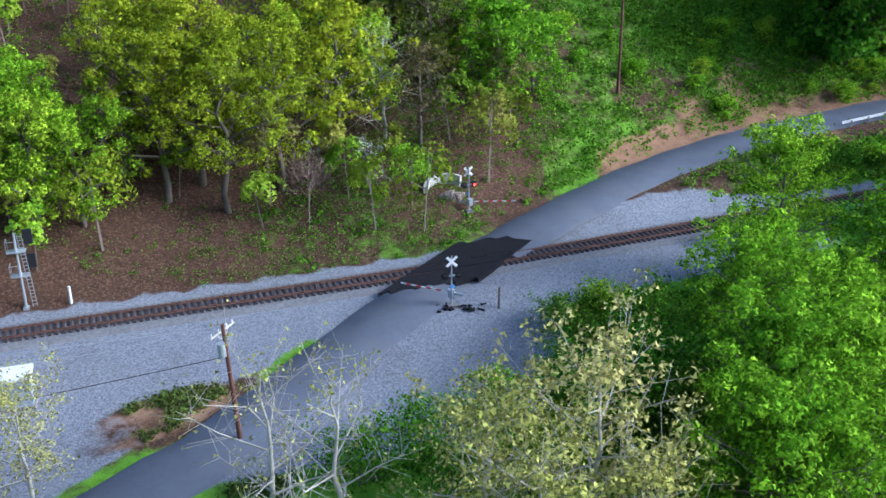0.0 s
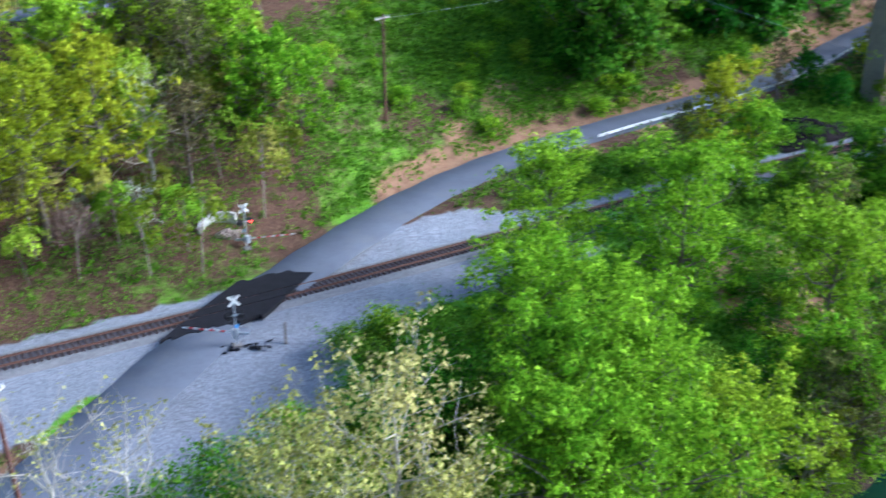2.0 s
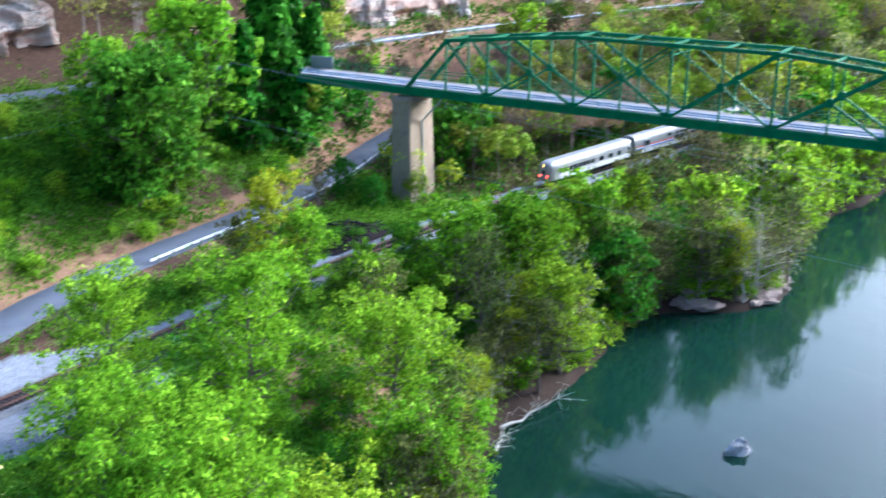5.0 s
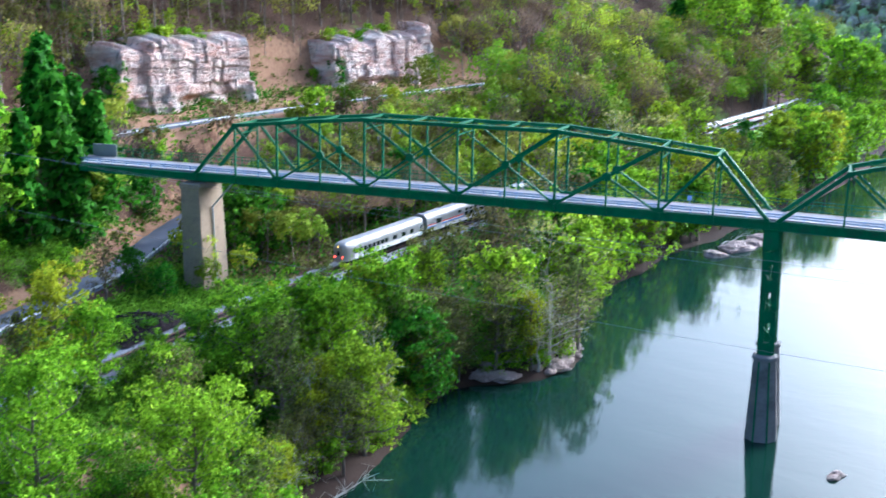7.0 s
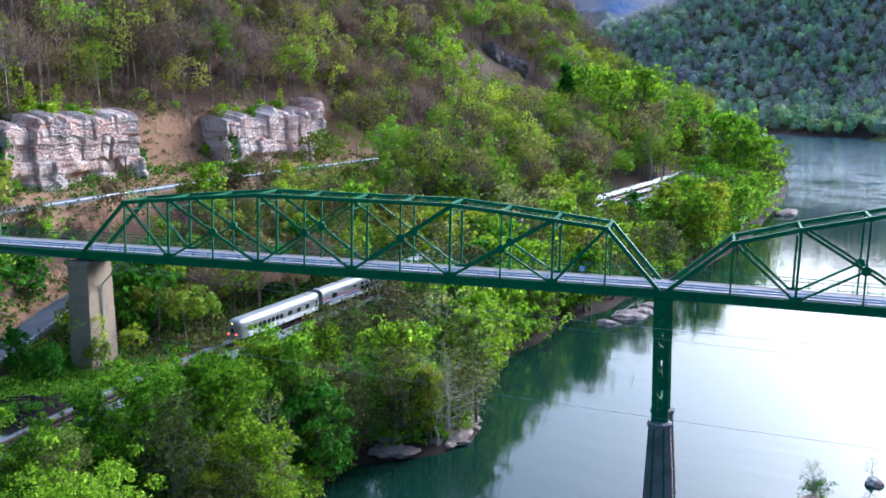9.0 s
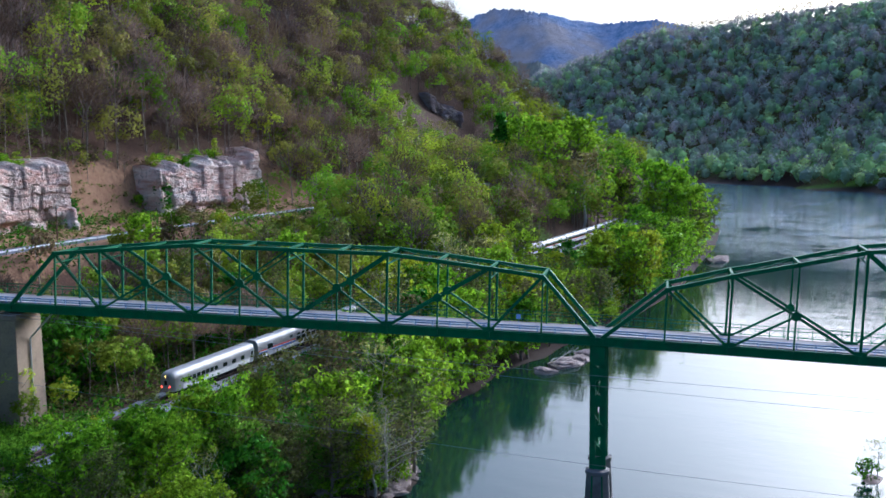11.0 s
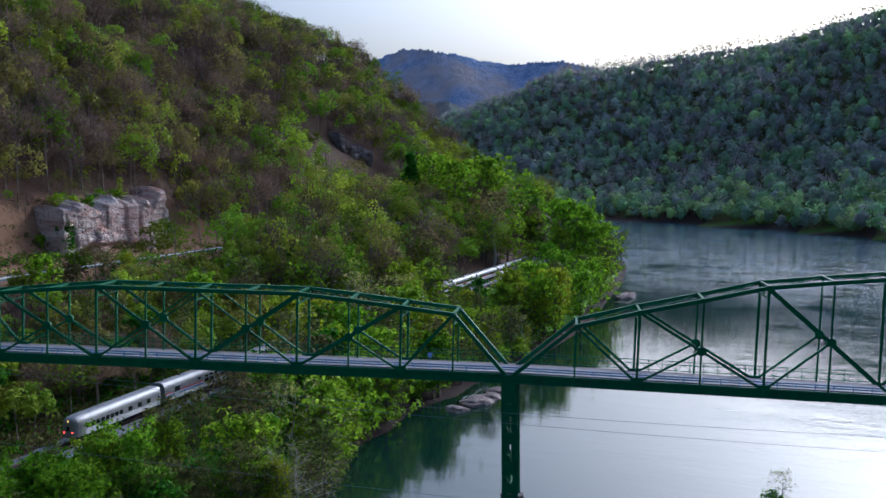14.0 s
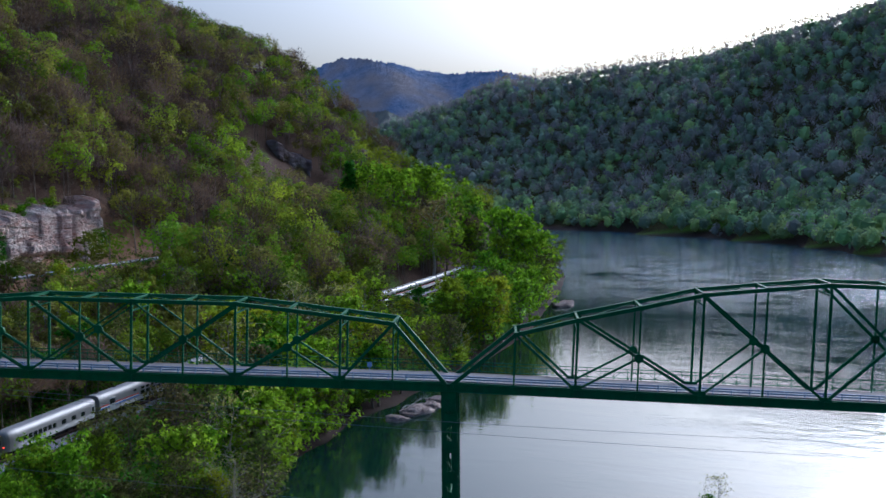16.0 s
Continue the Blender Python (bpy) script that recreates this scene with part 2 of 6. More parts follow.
SHORE_A = [(-449.0, -213.3), (-112.2, -61.7), (-22.4, 13.5), (22.4, 49.4), (41.5, 64.0), (55.0, 73.0), (68.0, 85.5), (84.2, 92.3), (107.8, 102.6), (117.0, 103.0), (124.6, 97.5), (138.1, 98.4), (151.5, 108.0), (174.0, 119.0), (207.7, 125.7), (232.3, 128.0), (269.4, 131.3), (317.7, 135.8), (370.4, 145.9), (418.7, 159.4), (493.9, 179.6), (561.2, 202.0)]
SHORE_B = [(1000, 2600), (1100, 1500), (1190, 950), (1180, 640), (1103, 412), (936, 173), (772, 56), (505, -79), (281, -123), (112, -129), (-112, -180), (-561, -314)]


def curve_points(rows, step=2.0):
    """A smooth line through the rows, in even steps."""
    p = np.array(rows, float)
    q = np.vstack([2 * p[0] - p[1], p, 2 * p[-1] - p[-2]])
    out = []
    for i in range(len(p) - 1):
        a, b, c, d = q[i : i + 4]
        n = max(2, int(np.linalg.norm((c - b)[:2]) / step))
        for k in range(n):
            u = k / n
            out.append(0.5 * (2 * b + (c - a) * u + (2 * a - 5 * b + 4 * c - d) * u**2 + (3 * b - a - 3 * c + d) * u**3))
    return np.array(out + [p[-1]])


track_line, low_line, high_line = curve_points(TRACK), curve_points(LOW_ROAD), curve_points(HIGH_ROAD)
shore_a, shore_b = curve_points(SHORE_A, 4), curve_points(SHORE_B, 20)


def from_line(line, x, y):
    """Distance to a line, and its height at the nearest place."""
    if x.size * len(line) < 400000:
        a, d = line[:-1], np.diff(line, axis=0)
        px, py = x.ravel()[:, None] - a[:, 0], y.ravel()[:, None] - a[:, 1]
        u = np.clip((px * d[:, 0] + py * d[:, 1]) / (d[:, 0] ** 2 + d[:, 1] ** 2), 0, 1)
        r = np.hypot(px - u * d[:, 0], py - u * d[:, 1])
        k, i = np.argmin(r, 1), np.arange(x.size)
        z = a[k, 2] + u[i, k] * d[k, 2] if line.shape[1] > 2 else np.zeros(x.size)
        return r[i, k].reshape(x.shape), z.reshape(x.shape)
    best, z = np.full(x.shape, 1e9), np.zeros(x.shape)
    for a, b in zip(line[:-1], line[1:]):
        d = b - a
        u = np.clip(((x - a[0]) * d[0] + (y - a[1]) * d[1]) / (d[0] ** 2 + d[1] ** 2), 0, 1)
        r = np.hypot(x - a[0] - u * d[0], y - a[1] - u * d[1])
        near = r < best
        best[near] = r[near]
        if len(a) > 2:
            z[near] = (a[2] + u * d[2])[near]
    return best, z


def step(v, lo, hi):
    u = np.clip((v - lo) / (hi - lo), 0, 1)
    return u * u * (3 - 2 * u)


def waves(x, y, size, seed=0.0):
    """Soft uneven ground."""
    s = 0
    for k, (a, b, f) in enumerate(((1, 0.3, 1), (-0.4, 1.1, 1.7), (0.8, -0.9, 2.9), (1.3, 0.7, 4.3))):
        s = s + np.sin((a * x + b * y) / size * f + seed + k * 1.9) / (1 + k * 0.8)
    return s / 2.2


def across(line, x):
    return np.interp(x, line[:, 0], line[:, 1])


def lie(x, y):
    """Height of the ground, and how much gravel, grass and mud lies on it."""
    x, y = np.asarray(x, float), np.asarray(y, float)
    yt, ya = across(track_line, x), across(shore_a, x)
    yl, zl = across(low_line, x), np.interp(x, low_line[:, 0], low_line[:, 2])
    yh, zh = across(high_line, x), np.interp(x, high_line[:, 0], high_line[:, 2])
    n = (y - yt) * 0.95
    # near bank, from the water up to the line
    inland = np.minimum((y - ya) * 0.85, (580 + 0.6 * (y - 200) - x) * 0.9)
    inland = inland + 1.3 * waves(x, y, 6.0, 0.7) * step(-x, -330, -280)
    bank = RIVER - 2.5 + 3.2 * step(inland, -6, 1) + 4.6 * step(inland, 0, 8) + 6.5 * step(inland, 5, 24)
    bank = bank + 0.35 * waves(x, y, 9) * step(inland, 2, 10)
    bed = -0.62 + 0 * x
    z = bank + (bed - bank) * step(n, -15 - 6 * step(-x, -10, 25), -5)
    # the hillside behind
    right = step(x, 6, 24)
    y0 = np.where(right > 0, np.maximum(yt + 4.5, (yl + 3.0) * right + (yt + 4.5) * (1 - right)), yt + 4.5)
    z0 = np.where(x > 6, zl * right, 0.0) - 0.5
    up = np.clip((y - y0) / np.maximum(yh - 4 - y0, 6), 0, 1)
    slope = z0 + (zh - z0) * up
    above = y - (yh + 4)
    crag = step(x, 112, 132) * (1 - step(x, 265, 300))
    top = zh + 0.30 * np.clip(above, 0, 14) + crag * 10.5 * step(above, 10, 16) + 1.0 * np.clip(above - 14, 0, 75) + 0.36 * np.clip(above - 89, 0, 400)
    rough = waves(x, y, 26, 2.0) * 2.2 + waves(x, y, 9, 1.0) * 0.6
    hill = np.where(y > yh + 4, top + rough * step(above, 6, 40), slope + rough * 0.5 * up * (1 - up) * 2)
    # the bench between the line and the low road, where they draw apart
    bench = -0.5 + (z0 + 0.5) * step(n, 4, np.maximum(8, (yl - yt) - 4))
    z = np.where(n > 4, np.where(y < y0, bench, hill), z)
    # the spur ends at the river's bend
    end = 578 + 0.6 * (y - 200) - x
    z = np.minimum(z, RIVER - 2 + 0.95 * np.clip(end + 3, 0, None))
    # roads cut in
    dl, zr = from_line(low_line, x, y)
    k = 1 - step(dl, 3.6, 8.0)
    z = z + (zr - 0.12 - z) * k
    dh, zr = from_line(high_line, x, y)
    k = 1 - step(dh, 4.2, 8.0)
    z = z + (zr - 0.12 - z) * k
    dt, _ = from_line(track_line, x, y)
    k = 1 - step(dt, 3.2, 6.0)
    z = z + (-0.55 - z) * k
    # far side of the river
    db, _ = from_line(shore_b, x, y)
    yb_side = side_of(shore_b, x, y)
    back = np.where(yb_side, db, -db)
    crest = np.interp(y, [-300, 120, 345, 535, 700, 880, 1050, 1600], [280, 244, 209, 191, 179, 122, 70, 60])
    crest = crest + waves(x, y, 170, 4.0) * 7
    far = RIVER - 2.5 + 3.2 * step(back, -8, 2) + (crest + 13) * (0.55 * step(back, 0, 480) + 0.45 * np.clip(back / 480, 0, 1)) + waves(x, y, 60, 3.0) * 6 * step(back, 30, 150)
    far = far - 60 * step(back, 500, 1200)
    z = np.where(back > -8, far, np.where(inland > -6, z, RIVER - 2.5))
    near_bank = (inland > 0) & (back < 0)
    gravel = np.clip(1 - step(dt, 3.4, 4.6), 0, 1)
    yard = step(n, -27, -24) * (1 - step(n, 0, 1)) * (1 - step(x, 2, 16)) * step(inland, 6, 14)
    strip = step(n, -10, -8) * (1 - step(n, 0, 1)) * (1 - step(x, 25, 50))
    apron = (1 - step(np.hypot((x - 23) / 13, (y - 103.5 - 0.38 * (x - 23)) / 4.0), 0.75, 1.1))
    weeds = (0.75 + 0.35 * waves(x, y, 3.0, 1.0)) * (1 - step(np.hypot(((x + 21) * 0.8 + (y - 67) * 0.6) / 9.5, ((y - 67) * 0.8 - (x + 21) * 0.6) / 3.8), 0.55, 1.15))
    verge_left = (1 - step(dl, 3.4, 4.6)) * (1 - step(x, -9, -6)) * step(y - yl, 0, 1)
    yard = yard * (1 - 0.85 * np.clip(weeds, 0, 1)) * (1 - verge_left)
    gravel = np.maximum(np.maximum(gravel, yard), np.maximum(strip, apron * 0.85)) * near_bank
    open_slope = step(x, 3, 20) * (1 - step(x, 95, 110)) * (1 - step(above, -4, 12))
    grass = np.maximum(0.24 + 0.34 * waves(x, y, 9, 5.0), 0.60 * open_slope + 0.28 * waves(x, y, 7, 2.0))
    grass = np.where(n < -6, 0.7 + 0.2 * waves(x, y, 8), grass)
    grass = np.where(weeds > 0.25, 0.36, grass)
    verge = (1 - step(dl, 4.5, 7.5)) * step(x, 14, 24)
    grass = np.where(verge > 0.3, 0.35 + 0.15 * waves(x, y, 5), grass)
    grass = np.where((above > 0) & (above < 16) & (crag > 0), 0.2, grass)
    grass = np.where(back > -8, 0.42, grass)
    mud = np.where(back > -8, 1 - step(back, 1, 5), 1 - step(inland, 1.0, 5.0))
    straw = (1 - step(dl, 5.0, 8.5)) * step(x, 12, 20) * (y > yl) * (1 - step(x, 120, 150))
    slope_earth = step(x, 100, 116) * (1 - step(x, 275, 310)) * step(above, -16, -9) * (1 - step(above, 12, 22))
    bald = open_slope * step(waves(x, y, 12, 7.0), 0.25, 0.6)
    straw = np.maximum(straw, 0.9 * bald)
    earth = np.maximum(0.75 * straw, 0.8 * slope_earth) + 0.25 * waves(x, y, 6, 3.0) * np.maximum(straw, slope_earth)
    earth = np.maximum(earth, 0.75 * np.clip(weeds, 0, 1))
    return z, gravel, grass, mud, np.where(near_bank, earth, 0.0)


def side_of(line, x, y):
    """True on the far side of the far shore."""
    inside = np.zeros(x.shape, bool)
    ring = np.vstack([line[:, :2], [(-561, -6000), (9000, -6000), (9000, 2600)]])
    for (ax, ay), (bx, by) in zip(ring, np.roll(ring, -1, 0)):
        hits = (ay > y) != (by > y)
        with np.errstate(divide="ignore", invalid="ignore"):
            inside ^= hits & (x < (bx - ax) * (y - ay) / (by - ay) + ax)
    return inside


def height(x, y):
    return float(lie(np.array([x]), np.array([y]))[0][0])


def mesh_object(name, verts, faces, material, parent=None, label="", smooth=False):
    me = bpy.data.meshes.new(name)
    me.from_pydata(verts if isinstance(verts, list) else verts.tolist(), [], faces if isinstance(faces, list) else faces.tolist())
    me.materials.append(material)
    if smooth:
        me.polygons.foreach_set("use_smooth", [True] * len(me.polygons))
    ob = new(name, me)
    ob.parent = parent
    if label:
        ob["label"] = label
    return ob


def part(name, bm, material, parent=None, label="", smooth=False):
    me = bpy.data.meshes.new(name)
    bmesh.ops.recalc_face_normals(bm, faces=bm.faces)
    bm.to_mesh(me)
    bm.free()
    me.materials.append(material)
    if smooth:
        me.polygons.foreach_set("use_smooth", [True] * len(me.polygons))
    ob = new(name, me)
    ob.parent = parent
    if label:
        ob["label"] = label
    return ob


def thing(name, m, label, category, group="", kind=""):
    ob = new(name)
    ob.matrix_basis = m
    return tagged(ob, label, category, group, kind)


def grid_lines(lo, hi, dense, far_lo, far_hi, grow=1.12):
    mid = list(np.arange(lo, hi + 0.01, dense))
    a, s = [], dense
    v = lo
    while v > far_lo:
        s = min(s * grow, 160)
        v -= s
        a.append(v)
    b, s, v = [], dense, hi
    while v < far_hi:
        s = min(s * grow, 160)
        v += s
        b.append(v)
    return np.array(a[::-1] + mid + b)


def build_ground():
    gx, gy = grid_lines(-50, 300, 1.7, -1500, 5200), grid_lines(40, 290, 1.7, -2500, 4200)
    X, Y = np.meshgrid(gx, gy)
    z, gravel, grass, mud, earth = lie(X.ravel(), Y.ravel())
    v = np.stack([X.ravel(), Y.ravel(), z], -1)
    w, h = len(gx), len(gy)
    i = (np.arange(h - 1)[:, None] * w + np.arange(w - 1)[None]).ravel()
    f = np.stack([i, i + 1, i + w + 1, i + w], -1)
    ob = mesh_object("ground", v, f, GROUND, smooth=True)
    for name, values in (("gravel", gravel), ("grass", grass), ("mud", mud), ("earth", earth)):
        ob.data.attributes.new(name, "FLOAT", "POINT").data.foreach_set("value", np.asarray(values, np.float32))
    tagged(ob, "wooded valley ground of leaf litter, grass, gravel and mud", "ground", kind="structure")


def build_river():
    gx, gy = grid_lines(20, 800, 16, -1500, 3200, 1.2), grid_lines(-260, 460, 16, -1500, 2600, 1.2)
    X, Y = np.meshgrid(gx, gy)
    w, h = len(gx), len(gy)
    i = (np.arange(h - 1)[:, None] * w + np.arange(w - 1)[None]).ravel()
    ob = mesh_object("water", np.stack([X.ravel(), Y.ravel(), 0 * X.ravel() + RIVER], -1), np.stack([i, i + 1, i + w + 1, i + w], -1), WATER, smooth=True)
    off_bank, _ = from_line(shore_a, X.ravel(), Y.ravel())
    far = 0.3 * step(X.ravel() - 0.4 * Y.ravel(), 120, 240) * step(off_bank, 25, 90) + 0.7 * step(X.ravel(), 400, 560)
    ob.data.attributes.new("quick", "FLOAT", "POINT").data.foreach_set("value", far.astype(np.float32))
    tagged(ob, "wide calm green river with rippled rapids upstream", "river", kind="structure")


build_ground()
build_river()


# ---- roads and line ----
def ribbon(name, line, half, lift, material, label, category="road", lo=-1e9, hi=1e9, crown=0.05):
    p = line[(line[:, 0] >= lo) & (line[:, 0] <= hi)]
    d = np.gradient(p[:, :2], axis=0)
    d /= np.linalg.norm(d, axis=1)[:, None]
    side = np.stack([-d[:, 1], d[:, 0]], -1)
    rows = []
    zs = p[:, 2] if p.shape[1] > 2 else np.zeros(len(p))
    for k, (o, drop) in enumerate(((-half - 0.25, 0.25), (-half, 0.0), (0, -crown), (half, 0.0), (half + 0.25, 0.25))):
        edge = 0.12 * np.sin(np.arange(len(p)) * 1.7 + k) if k != 2 else 0
        e = p[:, :2] + side * (o + edge)[:, None] if k != 2 else p[:, :2]
        rows.append(np.column_stack([e, zs + lift - drop]))
    v = np.stack(rows, 1).reshape(-1, 3)
    n = len(p)
    f = [(i * 5 + k, i * 5 + k + 1, i * 5 + 5 + k + 1, i * 5 + 5 + k) for i in range(n - 1) for k in range(4)]
    ob = mesh_object(name, v, f, material, smooth=True)
    return tagged(ob, label, category, kind="structure")


ribbon("road", low_line, 2.75, 0.05, ASPHALT, "narrow grey asphalt lane coming up to the level crossing", hi=0.2)
ribbon("road", low_line, 2.75, 0.05, ASPHALT, "narrow grey asphalt lane climbing away from the level crossing", lo=4.6)
ribbon("road", high_line, 3.3, 0.05, ASPHALT, "grey asphalt hillside road below the cliffs")


def along(line, dist):
    """Place and heading at a distance along a line."""
    seg = np.r_[0, np.cumsum(np.linalg.norm(np.diff(line[:, :2], axis=0), axis=1))]
    x, y = np.interp(dist, seg, line[:, 0]), np.interp(dist, seg, line[:, 1])
    x2, y2 = np.interp(dist + 0.5, seg, line[:, 0]), np.interp(dist + 0.5, seg, line[:, 1])
    return x, y, math.atan2(y2 - y, x2 - x)


def where(line, x):
    seg = np.r_[0, np.cumsum(np.linalg.norm(np.diff(line[:, :2], axis=0), axis=1))]
    return float(np.interp(x, line[:, 0], seg))


def box(bm, cx, cy, cz, sx, sy, sz, turn=None):
    m = Matrix.Translation((cx, cy, cz))
    if turn is not None:
        m = m @ turn
    bmesh.ops.create_cube(bm, size=1, matrix=m @ Matrix.Diagonal((sx, sy, sz, 1)))


def beam(bm, a, b, w, h, up=(0, 0, 1)):
    """A bar from a to b, w wide and h deep."""
    a, b = Vector(a), Vector(b)
    d = (b - a).normalized()
    s = d.cross(Vector(up))
    s = (s if s.length > 1e-3 else d.cross(Vector((1, 0, 0)))).normalized()
    u = s.cross(d)
    m = Matrix((s, d, u)).transposed().to_4x4()
    bmesh.ops.create_cube(bm, size=1, matrix=Matrix.Translation((a + b) / 2) @ m @ Matrix.Diagonal((w, (b - a).length, h, 1)))


def tube(bm, a, b, r1, r2, sides=8):
    a, b = Vector(a), Vector(b)
    turn = (b - a).to_track_quat("Z", "Y").to_matrix().to_4x4()
    bmesh.ops.create_cone(bm, cap_ends=True, segments=sides, radius1=r1, radius2=r2, depth=(b - a).length, matrix=Matrix.Translation((a + b) / 2) @ turn)


def build_track():
    lane = thing("railway_track", Matrix(), "single rusty railway track on sleepers and grey ballast", "railway track", kind="structure")
    p = track_line[(track_line[:, 0] > -90) & (track_line[:, 0] < 560)]
    d = np.gradient(p, axis=0)
    d /= np.linalg.norm(d, axis=1)[:, None]
    side = np.stack([-d[:, 1], d[:, 0]], -1)
    # ballast shoulder
    rows = []
    for o, z in ((-2.9, -0.75), (-1.75, -0.32), (1.75, -0.32), (2.9, -0.75)):
        rows.append(np.column_stack([p + side * o, np.full(len(p), z)]))
    v = np.stack(rows, 1).reshape(-1, 3)
    f = [(i * 4 + k, i * 4 + k + 1, i * 4 + 5 + k, i * 4 + 4 + k) for i in range(len(p) - 1) for k in range(3)]
    mesh_object("ballast", v, f, BALLAST, lane)
    for o in (-0.7525, 0.7525):
        prof = [(-0.075, -0.17), (0.075, -0.17), (0.075, -0.155), (0.012, -0.13), (0.036, -0.04), (0.036, 0.0), (-0.036, 0.0), (-0.036, -0.04), (-0.012, -0.13), (-0.075, -0.155)]
        k = len(prof)
        v = np.concatenate([np.column_stack([p + side * (o + a), np.full(len(p), b)])[:, None] for a, b in prof], 1).reshape(-1, 3)
        f = [(i * k + j, i * k + (j + 1) % k, (i + 1) * k + (j + 1) % k, (i + 1) * k + j) for i in range(len(p) - 1) for j in range(k)]
        mesh_object("rail", v, f, RAIL, lane)
    bm = bmesh.new()
    box(bm, 0, 0, -0.255, 0.23, 2.6, 0.17)
    bmesh.ops.bevel(bm, geom=bm.edges[:], offset=0.015, segments=1, affect="EDGES")
    first = part("sleeper", bm, SLEEPER, lane)
    s0, s1 = where(track_line, -45), where(track_line, -45) + 300 * 0.56
    rng = random.Random(5)
    for i in range(299):
        x, y, a = along(track_line, s0 + i * 0.56)
        if i:
            o = new("sleeper", first.data)
            o.parent = lane
        else:
            o = first
        o.matrix_basis = pose(x, y, rng.uniform(-0.012, 0.0), 0, 0, math.degrees(a) + rng.uniform(-1.2, 1.2))
    bm = bmesh.new()
    s = s1
    while s < where(track_line, 400):
        x, y, a = along(track_line, s)
        box(bm, x, y, -0.255, 0.23, 2.6, 0.17, Matrix.Rotation(a, 4, "Z"))
        s += 0.56
    rest = part("far_sleepers", bm, SLEEPER, lane)
    tagged(rest, kind="stuff")


BALLAST = simple("ballast_stone", (0.165, 0.16, 0.162), 0.95, spread=0.45, scale=3.5, bump=0.8)
build_track()


def build_crossing():
    x, y, a = along(track_line, where(track_line, 3.2))
    lane = thing("level_crossing", pose(x, y, 0, 0, 0, math.degrees(a)), "fresh black asphalt panels between the rails", "level crossing", kind="structure")
    for name, y0, y1 in (("asphalt_panel", -3.3, -0.83), ("asphalt_panel", -0.66, 0.66), ("asphalt_panel", 0.83, 4.4)):
        bm = bmesh.new()
        n = 14
        for i in range(n):
            u = -6.3 + 9.6 * i / (n - 1)
            k = 0.6 * math.sin(i * 1.9)
            e0 = y0 + (0.3 * math.sin(i * 2.3) if y0 < -2 else 0)
            e1 = y1 + (0.3 * math.sin(i * 1.6 + 1) if y1 > 2 else 0)
            lean = 1.3
            for w in (e0, e1):
                bm.verts.new((u + w * lean, w, 0.055 - 0.012 * max(0, abs(w) - 1)))
                bm.verts.new((u + w * lean, w, -0.4))
        bm.verts.ensure_lookup_table()
        V = bm.verts
        for i in range(n - 1):
            b = 4 * i
            for q in ((b, b + 4, b + 6, b + 2), (b + 1, b + 3, b + 7, b + 5), (b, b + 1, b + 5, b + 4), (b + 2, b + 6, b + 7, b + 3)):
                bm.faces.new([V[j] for j in q])
        bm.faces.new([V[j] for j in (0, 2, 3, 1)])
        bm.faces.new([V[j] for j in (4 * n - 4, 4 * n - 3, 4 * n - 1, 4 * n - 2)])
        part(name, bm, FRESH_TAR, lane)


build_crossing()


# ---- the bridge ----
B0, BDIR = Vector((94.2, 137.0, 0)), Vector((0.384, -0.923, 0)).normalized()
BSIDE = Vector((-BDIR.y, BDIR.x, 0))  # away from the drone
WIDE, SPAN1, PANEL1, PANEL2 = 6.6, 82.2, 6.85, 7.83


def deck(u):
    """Height of the bottom chord: the bridge falls towards the far bank, more so on its second span."""
    return 17.9 - 0.030 * u if u < SPAN1 else 15.43 - 0.046 * (u - SPAN1)


def bridge_frame():
    return Matrix(((BDIR.x, BSIDE.x, 0, B0.x), (BDIR.y, BSIDE.y, 0, B0.y), (0, 0, 1, 0), (0, 0, 0, 1)))


def run(bm, lo, hi, y, z, w, h):
    """A long bar that follows the deck."""
    stops = [lo] + [u for u in (0.0, SPAN1) if lo < u < hi] + [hi]
    for a, b in zip(stops[:-1], stops[1:]):
        beam(bm, (a, y, deck(a) + z), (b, y, deck(b - 0.01) + z), w, h)


def laced(bm, a, b, w, h, lace=0.9):
    """A built-up member: two flat bars with zigzag lacing between them."""
    a, b = Vector(a), Vector(b)
    off = Vector((0, w / 2, 0))
    beam(bm, a - off, b - off, 0.09, h)
    beam(bm, a + off, b + off, 0.09, h)
    n = max(2, int((b - a).length / lace))
    for i in range(n):
        p, q = a + (b - a) * (i / n), a + (b - a) * ((i + 1) / n)
        s = 1 if i % 2 else -1
        beam(bm, p + off * s, q - off * s, 0.06, 0.04)


